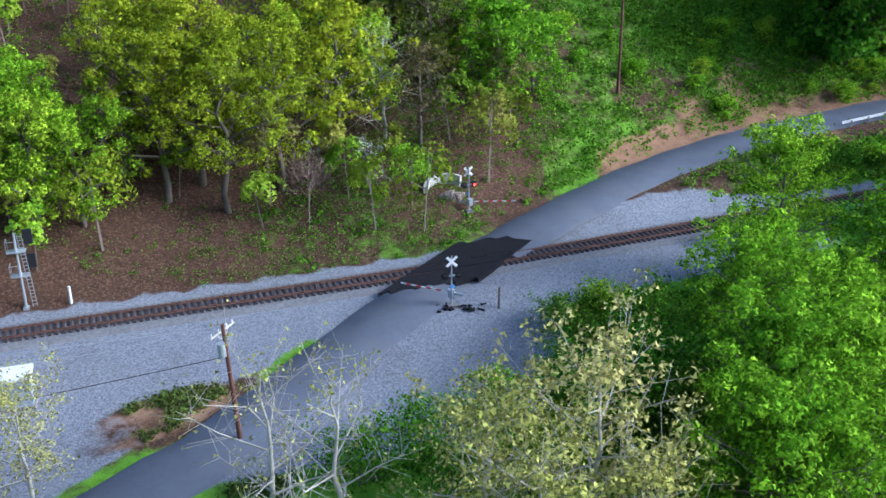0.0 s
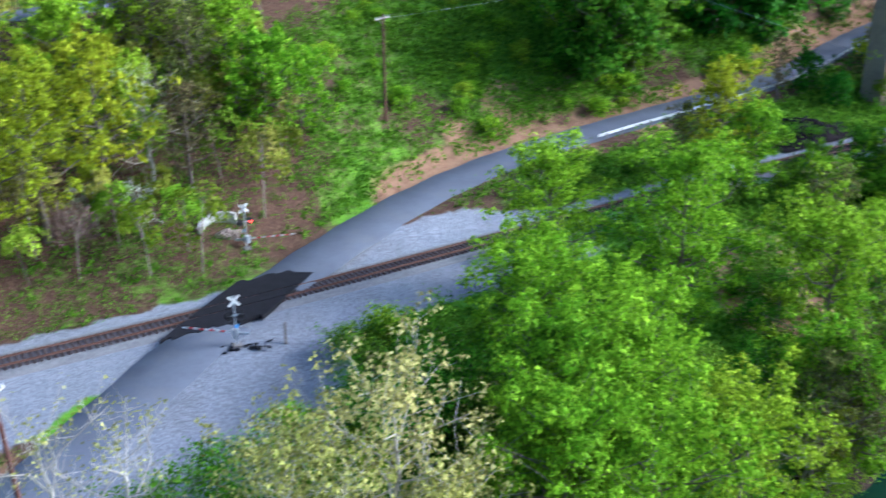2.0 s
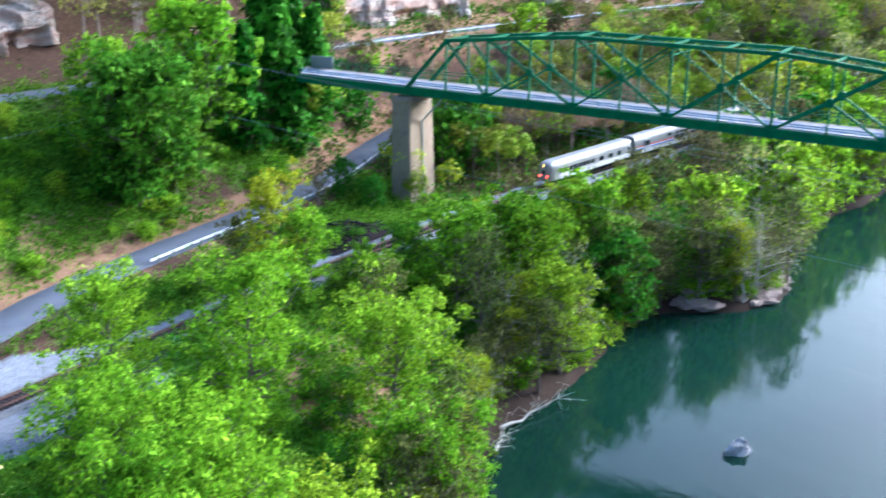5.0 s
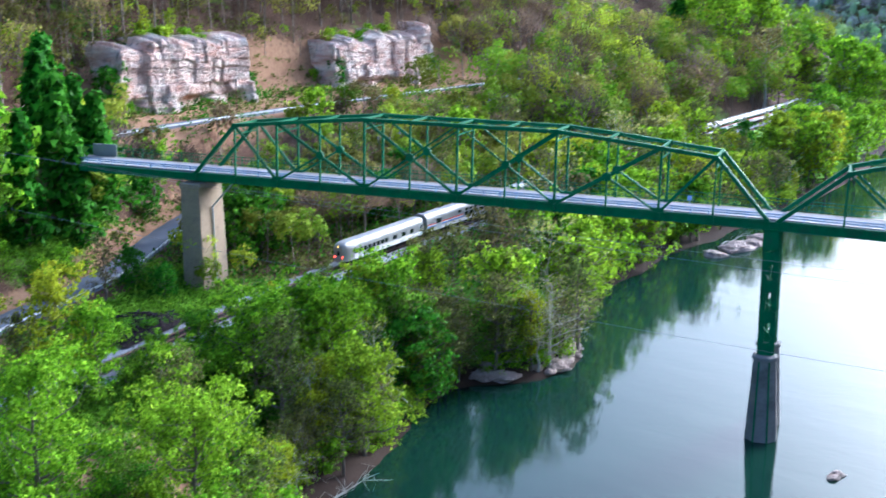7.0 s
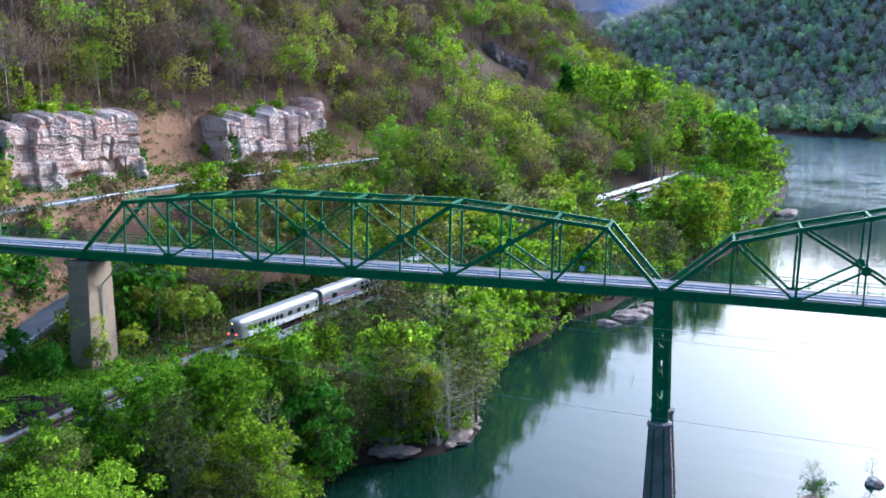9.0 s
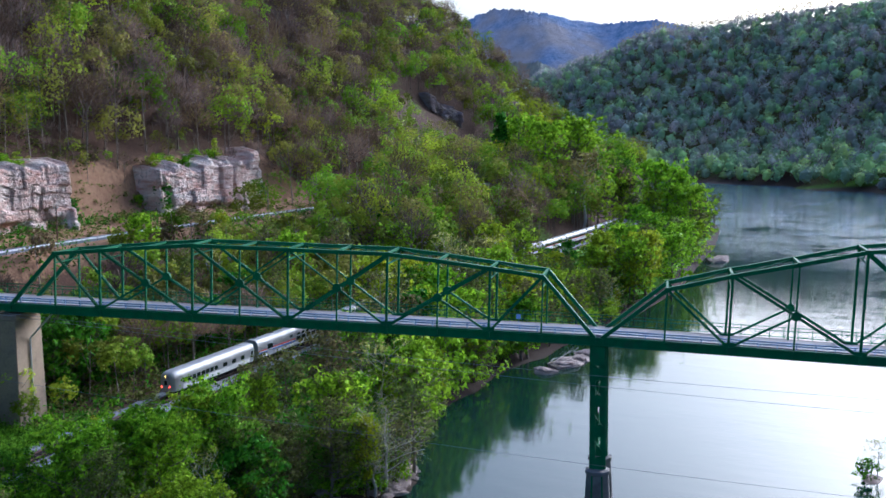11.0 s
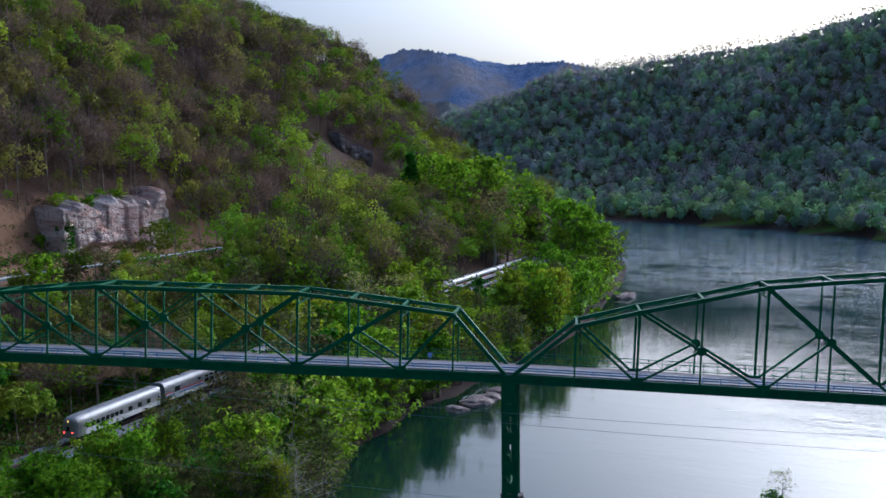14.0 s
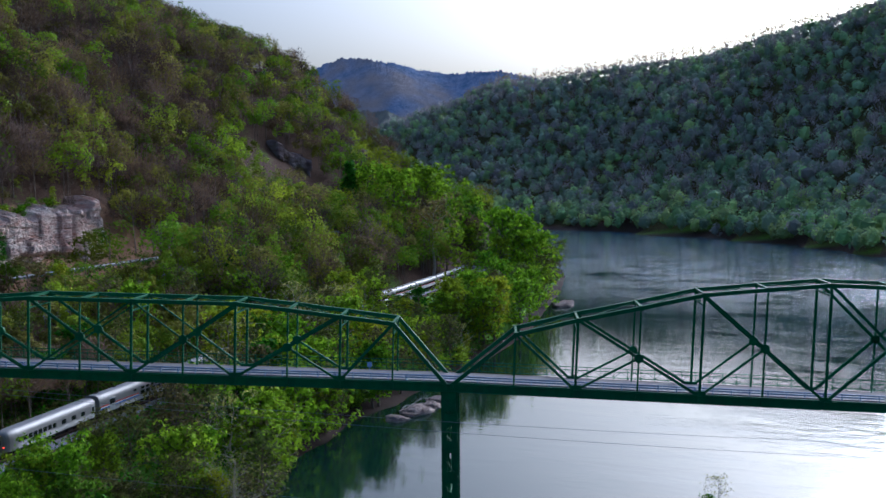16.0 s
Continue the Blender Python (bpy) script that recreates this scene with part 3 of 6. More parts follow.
def truss_span(u0, panel, heights, steel_span):
    """One span: two trusses, their struts and lacing, floor beams. Local x runs along the bridge."""
    n = len(heights) + 1
    tops = {i + 1: h for i, h in enumerate(heights)}
    fall = deck(u0 + 5) - deck(u0 + 6)
    at = lambda i, y, z: (u0 + i * panel + z * fall, y, deck(min(max(u0 + i * panel, u0 + 0.01), u0 + n * panel - 0.01)) + z)
    for y in (0.0, WIDE):
        bm = bmesh.new()
        beam(bm, at(0, y, 0), at(n, y, 0), 0.45, 0.5)
        part("bottom_chord", bm, GREEN_STEEL, steel_span)
        bm = bmesh.new()
        for i in range(1, n - 1):
            beam(bm, at(i, y, tops[i]), at(i + 1, y, tops[i + 1]), 0.55, 0.5)
            box(bm, *at(i, y, tops[i]), 0.6, 0.6, 0.56)
        part("top_chord", bm, GREEN_STEEL, steel_span)
        for i, j in ((0, 1), (n, n - 1)):
            bm = bmesh.new()
            beam(bm, at(i, y, 0), at(j, y, tops[j]), 0.55, 0.48)
            part("end_post", bm, GREEN_STEEL, steel_span)
        for i in range(1, n):
            bm = bmesh.new()
            beam(bm, at(i, y, 0), at(i, y, tops[i]), 0.28, 0.3 if i % 2 == 0 else 0.2)
            part("vertical", bm, GREEN_STEEL, steel_span)
        for i, j in ((1, 2), (n - 1, n - 2)):
            bm = bmesh.new()
            laced(bm, at(i, y, tops[i]), at(j, y, 0), 0.3, 0.3)
            part("diagonal", bm, GREEN_STEEL, steel_span)
        half = n // 2
        for i in range(2, n - 1, 2):
            j = i + 2 if i < half else i - 2
            if i == half or not 2 <= j <= n - 2:
                continue
            bm = bmesh.new()
            laced(bm, at(i, y, tops[i]), at(j, y, 0), 0.3, 0.34)
            part("diagonal", bm, GREEN_STEEL, steel_span)
            mid = (i + j) / 2
            if j == half:
                bm = bmesh.new()
                beam(bm, at(i, y, 0), at(j, y, tops[j]), 0.2, 0.2)
                part("counter_diagonal", bm, GREEN_STEEL, steel_span)
            bm = bmesh.new()
            beam(bm, at(mid, y, tops[i] / 2), at(i, y, 0), 0.26, 0.26)
            part("sub_strut", bm, GREEN_STEEL, steel_span)
            bm = bmesh.new()
            x, _, z = at(mid, y, tops[i] / 2)
            tube(bm, (x, y - 0.2, z), (x, y + 0.2, z), 0.62, 0.62, 8)
            part("gusset_plate", bm, GREEN_STEEL, steel_span)
        for i in range(2, n - 1, 2):
            bm = bmesh.new()
            x, _, z = at(i, y, 0.2)
            box(bm, x, y, z, 1.5, 0.36, 0.9)
            part("gusset_plate", bm, GREEN_STEEL, steel_span)
    for i in range(1, n):
        bm = bmesh.new()
        a, b = at(i, 0, tops[i] + 0.1), at(i, WIDE, tops[i] + 0.1)
        beam(bm, a, b, 0.3, 0.28)
        if i % 2 == 0 or i in (1, n - 1):
            beam(bm, at(i, 0, tops[i] - 1.3), at(i, WIDE, tops[i] - 1.3), 0.16, 0.2)
            for k in range(4):
                y0, y1 = WIDE * k / 4, WIDE * (k + 1) / 4
                lo, hi = (0.0, -1.3) if k % 2 else (-1.3, 0.0)
                beam(bm, at(i, y0, tops[i] + lo), at(i, y1, tops[i] + hi), 0.1, 0.1)
        part("top_strut", bm, GREEN_STEEL, steel_span)
        if i < n - 1:
            bm = bmesh.new()
            beam(bm, at(i, 0, tops[i]), at(i + 1, WIDE, tops[i + 1]), 0.1, 0.1)
            beam(bm, at(i, WIDE, tops[i]), at(i + 1, 0, tops[i + 1]), 0.1, 0.1)
            part("sway_bracing", bm, GREEN_STEEL, steel_span)
    for i in range(0, n + 1):
        bm = bmesh.new()
        beam(bm, at(i, -0.4, -0.35), at(i, WIDE + 0.4, -0.35), 0.35, 0.8)
        part("floor_beam", bm, GREEN_STEEL, steel_span)


def build_bridge():
    bridge = thing("truss_bridge", bridge_frame(), "dark green painted steel through-truss road bridge over the river", "bridge")
    first = [7.6, 8.3, 9.0, 9.6, 9.6, 9.6, 9.6, 9.6, 9.0, 8.3, 7.6]
    second = [6.8, 9.0, 10.9, 12.9, 13.9, 14.8, 14.8, 14.8, 13.9, 12.9, 10.9, 9.0, 6.8]
    span1 = new("truss_span")
    span1.parent = bridge
    truss_span(0, PANEL1, first, span1)
    span2 = new("truss_span")
    span2.parent = bridge
    truss_span(SPAN1 + 0.9, PANEL2, second, span2)
    L1, L2 = SPAN1, SPAN1 + 0.9 + PANEL2 * 14
    lo, hi = -27.0, L2 + 14
    bm = bmesh.new()
    run(bm, lo, hi, WIDE / 2, 0.22, WIDE - 0.9, 0.3)
    part("deck_slab", bm, ROAD_GREY, bridge, "pale grey concrete roadway")
    for y in (-0.05, WIDE + 0.05):
        bm = bmesh.new()
        run(bm, lo, hi, y, -0.45, 0.3, 0.95)
        run(bm, lo, hi, y, 0.06, 0.55, 0.08)
        run(bm, lo, hi, y, -0.92, 0.55, 0.08)
        part("edge_girder", bm, GREEN_STEEL, bridge)
    for y in (1.9, WIDE / 2, WIDE - 1.9):
        bm = bmesh.new()
        run(bm, lo, hi, y, -0.3, 0.3, 0.6)
        part("stringer", bm, GREEN_STEEL, bridge)
    for y in (0.55,):
        bm = bmesh.new()
        for z in (0.66, 0.96):
            run(bm, lo, L2, y, z, 0.10, 0.17)
        part("crash_rail", bm, BLUE_GREY, bridge, "weathered pale blue-grey steel rail")
    bm = bmesh.new()
    box(bm, 0, 0, 0, 0.12, 0.12, 0.9)
    post = part("rail_post", bm, BLUE_GREY, bridge)
    for k, y in enumerate((0.45,)):
        for i in range(int((L2 - lo) / 2.3)):
            u = lo + 0.6 + i * 2.3
            o = post if k == i == 0 else new("rail_post", post.data)
            o.parent = bridge
            o.location = (u, y, deck(u) + 0.66)
    bm = bmesh.new()
    y = WIDE + 0.95
    for z in (0.5, 1.3, 1.75):
        run(bm, lo, L2, y, z, 0.08, 0.09)
    u = lo
    while u < L2:
        z = deck(u)
        beam(bm, (u, y, z + 0.1), (u, y, z + 1.78), 0.09, 0.09)
        beam(bm, (u, y, z + 0.5), (u + 0.9, y, z + 1.3), 0.05, 0.05)
        beam(bm, (u + 0.9, y, z + 1.3), (u + 1.8, y, z + 0.5), 0.05, 0.05)
        u += 1.8
    part("lattice_railing", bm, GREEN_STEEL, bridge, "dark green lattice footway railing")
    bm = bmesh.new()
    run(bm, lo, L2, WIDE + 0.55, 0.2, 0.9, 0.1)
    part("footway", bm, DARK_CONCRETE, bridge)
    # approach parapet plate at the hill end
    bm = bmesh.new()
    box(bm, -21.0, WIDE + 0.3, deck(-21) + 1.3, 4.5, 0.25, 2.0)
    bmesh.ops.bevel(bm, geom=bm.edges[:], offset=0.03, segments=1, affect="EDGES")
    part("parapet_block", bm, ROAD_GREY, bridge, "pale concrete parapet block")
    bm = bmesh.new()
    box(bm, L1 - 10.5, WIDE - 0.9, deck(L1 - 10.5) + 1.25, 0.6, 0.05, 0.6)
    beam(bm, (L1 - 10.5, WIDE - 0.84, deck(L1 - 10.5) + 0.3), (L1 - 10.5, WIDE - 0.84, deck(L1 - 10.5) + 1.4), 0.06, 0.06)
    part("plate_sign", bm, BLUE_GREY, bridge)
    # land pier: two broad concrete columns with a cross wall and a drain pipe
    pier = new("land_pier")
    pier.parent = bridge
    for u0, y, half in ((-0.65, 1.6, 2.4), (-0.95, 5.3, 1.0)):
        bm = bmesh.new()
        box(bm, u0, y, 8.2, 3.1, half * 2, 16.4)
        for v in bm.verts:
            if v.co.z < 5:
                v.co.x += 0.25 if v.co.x > u0 else -0.25
                v.co.y += 0.25 if v.co.y > y else -0.25
        box(bm, u0, y, 16.1, 3.4, half * 2 + 0.2, 0.9)
        bmesh.ops.bevel(bm, geom=bm.edges[:], offset=0.1, segments=1, affect="EDGES")
        part("column", bm, CONCRETE, pier, "buff concrete column streaked with damp")
    bm = bmesh.new()
    box(bm, -0.8, 4.15, 8.2, 1.2, 0.8, 16.2)
    part("cross_wall", bm, CONCRETE, pier)
    bm = bmesh.new()
    tube(bm, (1.25, 2.4, 0.6), (1.15, 2.4, 12.6), 0.14, 0.14)
    tube(bm, (1.15, 2.4, 12.6), (5.4, 2.6, 17.0), 0.14, 0.14)
    part("drain_pipe", bm, ZINC, pier)
    bm = bmesh.new()
    box(bm, -27, WIDE / 2, 13.6, 2.2, WIDE + 3, 8)
    part("abutment", bm, CONCRETE, bridge)
    # river pier: laced steel legs on a tapering concrete base
    for u in (L1 + 0.45, L2 + 0.45):
        pier = new("river_pier")
        pier.parent = bridge
        cap = deck(u) - 17.2
        for y in (0.3, WIDE - 0.3):
            bm = bmesh.new()
            for dx in (-0.68, 0.68):
                beam(bm, (u + dx, y, cap), (u + dx, y, deck(u) - 0.9), 0.32, 0.75)
            z, s = cap + 0.6, 1
            while z < deck(u) - 4:
                for yy in (y - 0.3, y + 0.3):
                    beam(bm, (u - 0.7 * s, yy, z), (u + 0.7 * s, yy, z + 1.7), 0.05, 0.14, (0, 1, 0))
                z, s = z + 1.7, -s
            for z in (0.7, 5.0, 9.0, 12.6):
                for yy in (y - 0.34, y + 0.34):
                    box(bm, u, yy, cap + z, 1.4, 0.04, 1.5)
            box(bm, u, y, deck(u) - 2.2, 1.7, 0.9, 2.6)
            part("steel_leg", bm, GREEN_STEEL, pier)
        for k in (cap + 3.0, cap + 8.5):
            for y0, y1, rise, w in ((0.3, WIDE - 0.3, 4.5, 0.14), (WIDE - 0.3, 0.3, 4.5, 0.14), (0.3, WIDE - 0.3, 0.0, 0.24)):
                bm = bmesh.new()
                beam(bm, (u, y0, k), (u, y1, k + rise), w, w)
                part("cross_brace", bm, GREEN_STEEL, pier)
        bm = bmesh.new()
        foot = RIVER - 2
        for y in (0.3, WIDE - 0.3):
            bmesh.ops.create_cone(bm, cap_ends=True, segments=8, radius1=2.3, radius2=1.5, depth=cap - foot, matrix=Matrix.Translation((u, y, (cap + foot) / 2)) @ Matrix.Rotation(radians(22.5), 4, "Z"))
            bmesh.ops.create_cone(bm, cap_ends=True, segments=8, radius1=1.7, radius2=1.7, depth=0.5, matrix=Matrix.Translation((u, y, cap - 0.3)) @ Matrix.Rotation(radians(22.5), 4, "Z"))
        box(bm, u, WIDE / 2, (cap + foot) / 2 - 0.6, 1.5, WIDE - 3, cap - foot - 1)
        bmesh.ops.bevel(bm, geom=bm.edges[:], offset=0.08, segments=1, affect="EDGES")
        part("concrete_base", bm, DARK_CONCRETE, pier, "dark weathered concrete base standing in water")
        bm = bmesh.new()
        for sx in (-1, 1):
            beam(bm, (u + sx * 0.62, 0.3 - 1.42, cap - 0.6), (u + sx * 0.88, 0.3 - 2.1, RIVER - 0.5), 0.2, 0.14)
        part("corner_armour", bm, GREEN_STEEL, pier)


ROAD_GREY = simple("bridge_roadway", (0.27, 0.265, 0.27), 0.85, spread=0.15, scale=0.4, dirt=(0.24, 0.23, 0.23))
BLUE_GREY = simple("blue_grey_steel", (0.24, 0.36, 0.60), 0.5, 0.1, spread=0.15, scale=0.8)
build_bridge()


# ---- trees ----
def tube_ring(verts, faces, p, q, r0, r1, sides):
    """A tapered tube from p to q, added to lists."""
    d = q - p
    s = np.cross(d, (0.3, 0.2, 1.0))
    if np.linalg.norm(s) < 1e-6:
        s = np.array((1.0, 0, 0))
    s = s / np.linalg.norm(s)
    u = np.cross(s, d)
    u = u / (np.linalg.norm(u) + 1e-9)
    b = len(verts)
    for c, r in ((p, r0), (q, r1)):
        for k in range(sides):
            a = 2 * math.pi * k / sides
            verts.append(tuple(c + (s * math.cos(a) + u * math.sin(a)) * r))
    for k in range(sides):
        j = (k + 1) % sides
        faces.append((b + k, b + j, b + sides + j, b + sides + k))


def leaf_cards(rng, centres, radius, count, size):
    """Small three-cornered leaves scattered round the centres."""
    c = np.repeat(centres, count, 0)
    n = len(c)
    off = rng.normal(size=(n, 3)) * radius * np.array((0.6, 0.6, 0.45))
    c = c + off
    out = off / (radius + 1e-6) + (0, 0, 0.5) + rng.normal(size=(n, 3)) * 0.45
    a = np.cross(out, rng.normal(size=(n, 3)))
    a /= np.linalg.norm(a, axis=1)[:, None] + 1e-9
    b = np.cross(out, a)
    b /= np.linalg.norm(b, axis=1)[:, None] + 1e-9
    s = (size * 1.2 * rng.uniform(0.6, 1.3, n))[:, None]
    v = np.stack([c - a * s, c + b * s * 0.95, c + a * s * 0.9 - b * s * 0.35], 1).reshape(-1, 3)
    i = np.arange(n) * 3
    return v, np.stack([i, i + 1, i + 2], -1)


def tree_parts(seed, tall, spread, base, limbs, twigs, leaves, leaf, puff, shape="round", thick=0.02, lean=0.0):
    """Trunk and limb lists, and leaf cards, of one tree of that height."""
    rng = np.random.default_rng(seed)
    verts, faces, tips = [], [], []
    stem = [np.array((0.0, 0, -0.4))]
    n = 8
    drift = rng.normal(size=2) * lean
    for i in range(1, n + 1):
        h = tall * 0.92 * i / n
        wob = rng.normal(size=2) * tall * 0.012
        stem.append(np.array((drift[0] * h + wob[0], drift[1] * h + wob[1], h)))
    r = tall * thick
    rad = lambda u: r * (1 - u) ** 0.8 + 0.02
    for i in range(n):
        tube_ring(verts, faces, stem[i], stem[i + 1], rad(i / n), rad((i + 1) / n), 6)
    for k in range(limbs):
        u = base + (1 - base) * ((k + rng.uniform(0, 0.9)) / limbs)
        i = min(n - 1, int(u * n))
        p = stem[i] + (stem[i + 1] - stem[i]) * (u * n - i)
        v = (u - base) / (1 - base)
        if shape == "round":
            reach = spread * (0.55 + 0.6 * math.sin(math.pi * (0.18 + 0.72 * v)) - 0.35 * v)
            rise = 0.25 + 0.9 * v
        elif shape == "cone":
            reach, rise = spread * (1.05 - v) * 0.95, 0.05
        else:  # upright
            reach, rise = spread * (0.5 + 0.4 * math.sin(math.pi * v)), 0.9 + 0.8 * v
        reach *= rng.uniform(0.65, 1.25)
        a = k * 2.4 + rng.uniform(-0.5, 0.5)
        d = np.array((math.cos(a), math.sin(a), rise))
        end = p + d * reach
        if end[2] > tall:
            end[2] = tall * rng.uniform(0.93, 1.02)
        mid = p + (end - p) * 0.5 + np.array((0, 0, -0.06 * reach)) + rng.normal(size=3) * reach * 0.08
        w = rad(u) * 0.55
        tube_ring(verts, faces, p, mid, w, w * 0.6, 4)
        tube_ring(verts, faces, mid, end, w * 0.6, 0.02, 4)
        tips.append(end)
        for j in range(twigs):
            f = rng.uniform(0.3, 0.98)
            q = p + (mid - p) * f * 2 if f < 0.5 else mid + (end - mid) * (f - 0.5) * 2
            e = q + rng.normal(size=3) * reach * 0.27 + np.array((0, 0, reach * 0.10))
            tube_ring(verts, faces, q, e, w * 0.28, 0.012, 3)
            tips.append(e)
    tips.append(stem[-1])
    tips = np.array(tips)
    lv, lf = leaf_cards(rng, tips, puff, leaves, leaf) if leaves else (np.zeros((0, 3)), np.zeros((0, 3), int))
    return verts, faces, lv, lf


def make_tree(name, seed, bark, leaf_mat, label, at, size=1.0, category="tree", crown_name="crown", **how):
    verts, faces, lv, lf = tree_parts(seed, **how)
    ob = thing(name, at, label, category)
    mesh_object("trunk", verts, faces, bark, ob, smooth=True)
    if len(lv):
        mesh_object(crown_name, lv, lf, leaf_mat, ob)
    return ob


KINDS = {
    "fresh": ("broadleaf_tree", BARK, LEAF_FRESH, "tall broadleaf tree in bright fresh spring green", dict(tall=15, spread=5.0, base=0.2, limbs=24, twigs=8, leaves=20, leaf=0.27, puff=0.62)),
    "fresh2": ("broadleaf_tree", BARK, LEAF_FRESH, "broad leafy tree with bright green spring crown", dict(tall=13, spread=5.6, base=0.15, limbs=24, twigs=8, leaves=20, leaf=0.27, puff=0.65)),
    "yellow": ("broadleaf_tree", BARK, LEAF_YELLOW, "tall tree with yellow-green young leaves", dict(tall=17, spread=5.0, base=0.28, limbs=24, twigs=8, leaves=18, leaf=0.25, puff=0.6)),
    "deep": ("broadleaf_tree", BARK, LEAF_DEEP, "dense deep green leafy tree", dict(tall=12, spread=4.3, base=0.08, limbs=24, twigs=6, leaves=26, leaf=0.27, puff=0.7)),
    "mid": ("broadleaf_tree", BARK, LEAF_MID, "dense mid-green leafy tree", dict(tall=13, spread=4.4, base=0.08, limbs=26, twigs=6, leaves=26, leaf=0.25, puff=0.7)),
    "pale": ("sycamore_tree", PALE_BARK, LEAF_PALE, "pale sycamore with white limbs and thin tan buds", dict(tall=17, spread=6.0, base=0.2, limbs=20, twigs=12, leaves=12, leaf=0.17, puff=0.7, thick=0.016)),
    "dull": ("thin_tree", BARK, LEAF_DULL, "thin half-bare tree with dull small leaves", dict(tall=15, spread=3.8, base=0.25, limbs=20, twigs=9, leaves=9, leaf=0.2, puff=0.7)),
    "bare": ("bare_tree", PALE_BARK, LEAF_PALE, "bare pale-limbed tree with hardly any buds", dict(tall=15, spread=5.2, base=0.2, limbs=14, twigs=14, leaves=2, leaf=0.13, puff=0.5, thick=0.016)),
    "tan": ("broadleaf_tree", PALE_BARK, LEAF_TAN, "tall pale-trunked tree with tan young leaves", dict(tall=22, spread=5.6, base=0.5, limbs=18, twigs=7, leaves=18, leaf=0.24, puff=0.9)),
    "ever": ("evergreen_tree", BARK, LEAF_DEEP, "dark dense evergreen tree", dict(tall=15, spread=3.0, base=0.04, limbs=38, twigs=5, leaves=24, leaf=0.25, puff=0.7, shape="cone")),
    "slim": ("slim_tree", BARK, LEAF_YELLOW, "slender upright tree with sparse yellow-green leaves", dict(tall=14, spread=2.6, base=0.25, limbs=14, twigs=6, leaves=18, leaf=0.2, puff=0.7, shape="up")),
    "bush": ("bush", BARK, LEAF_FRESH, "dense bright green riverside bush", dict(tall=4.5, spread=2.6, base=0.02, limbs=12, twigs=4, leaves=22, leaf=0.22, puff=0.75)),
    "scrub": ("bush", BARK, LEAF_MID, "loose mid-green bush on the bank", dict(tall=4.0, spread=2.8, base=0.02, limbs=12, twigs=5, leaves=14, leaf=0.2, puff=0.8)),
    "blossom": ("blossom_tree", BARK, LEAF_WHITE, "small tree with white spring blossom", dict(tall=6, spread=1.9, base=0.3, limbs=8, twigs=3, leaves=10, leaf=0.14, puff=0.5)),
}
MASTERS = {}


def sight_limit(x, y, tall):
    """Largest size for a tree below the track that stays under the drone's sight line."""
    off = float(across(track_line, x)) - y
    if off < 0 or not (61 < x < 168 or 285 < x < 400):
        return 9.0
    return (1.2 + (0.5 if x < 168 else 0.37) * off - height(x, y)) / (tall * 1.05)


def plant(kind, x, y, size=1.0, turn=0.0, sink=0.15, seed=0, group=""):
    """A tree of that kind on the ground at x, y."""
    name, bark, leaf_mat, label, how = KINDS[kind]
    y = max(y, float(across(shore_a, np.array(x))) + 0.2) if y > 48 else y
    size = min(size, sight_limit(x, y, how["tall"]))
    m = pose(x, y, height(x, y) - sink, 0, 0, turn) @ Matrix.Scale(size, 4)
    far = math.hypot(x, y) > 165
    if far:
        how = dict(how, leaves=max(3, how["leaves"] // 3), leaf=how["leaf"] * 1.75, twigs=max(3, how["twigs"] - 1))
    near = math.hypot(x, y) < 105
    if near and how["leaves"] > 12:
        how = dict(how, leaves=int(how["leaves"] * 2.1), leaf=how["leaf"] * 0.62)
    key = (kind, seed, far, near)
    if key not in MASTERS:
        MASTERS[key] = make_tree(name, hash_of(kind) + seed * 17, bark, leaf_mat, label, m, **how)
        ob = MASTERS[key]
    else:
        ob = copy_thing(MASTERS[key], Matrix())
        ob.matrix_basis = m
    if group:
        ob["group"] = group
    return ob


def hash_of(word):
    return sum(ord(c) * (i + 3) for i, c in enumerate(word))


HILL_TREES = [
    ("yellow", -20.2, 96.6, 1.0),
    ("yellow", -15.6, 100.3, 0.95),
    ("yellow", -10.5, 105.7, 0.95),
    ("yellow", -25.8, 96.7, 1.0),
    ("yellow", -23.0, 99.3, 1.05),
    ("yellow", -29.0, 99.9, 1.05),
    ("fresh", -36.1, 90.7, 0.9),
    ("fresh2", -32.6, 92.6, 0.85),
    ("fresh2", -39.4, 93.7, 0.95),
    ("fresh", 6.1, 117.1, 0.8),
    ("fresh2", 10.2, 121.2, 0.7),
    ("fresh", -13.6, 116.4, 0.9),
    ("fresh2", -8.6, 114.9, 0.7),
    ("dull", -5.2, 124.3, 1.0),
    ("dull", -1.4, 119.5, 1.0),
    ("dull", -2.2, 108.8, 0.75),
    ("bare", -6.0, 109.5, 0.8),
    ("fresh", 2.5, 123.9, 0.8),
    ("blossom", -7.2, 101.5, 0.9),
    ("blossom", -12.4, 101.8, 0.7),
]
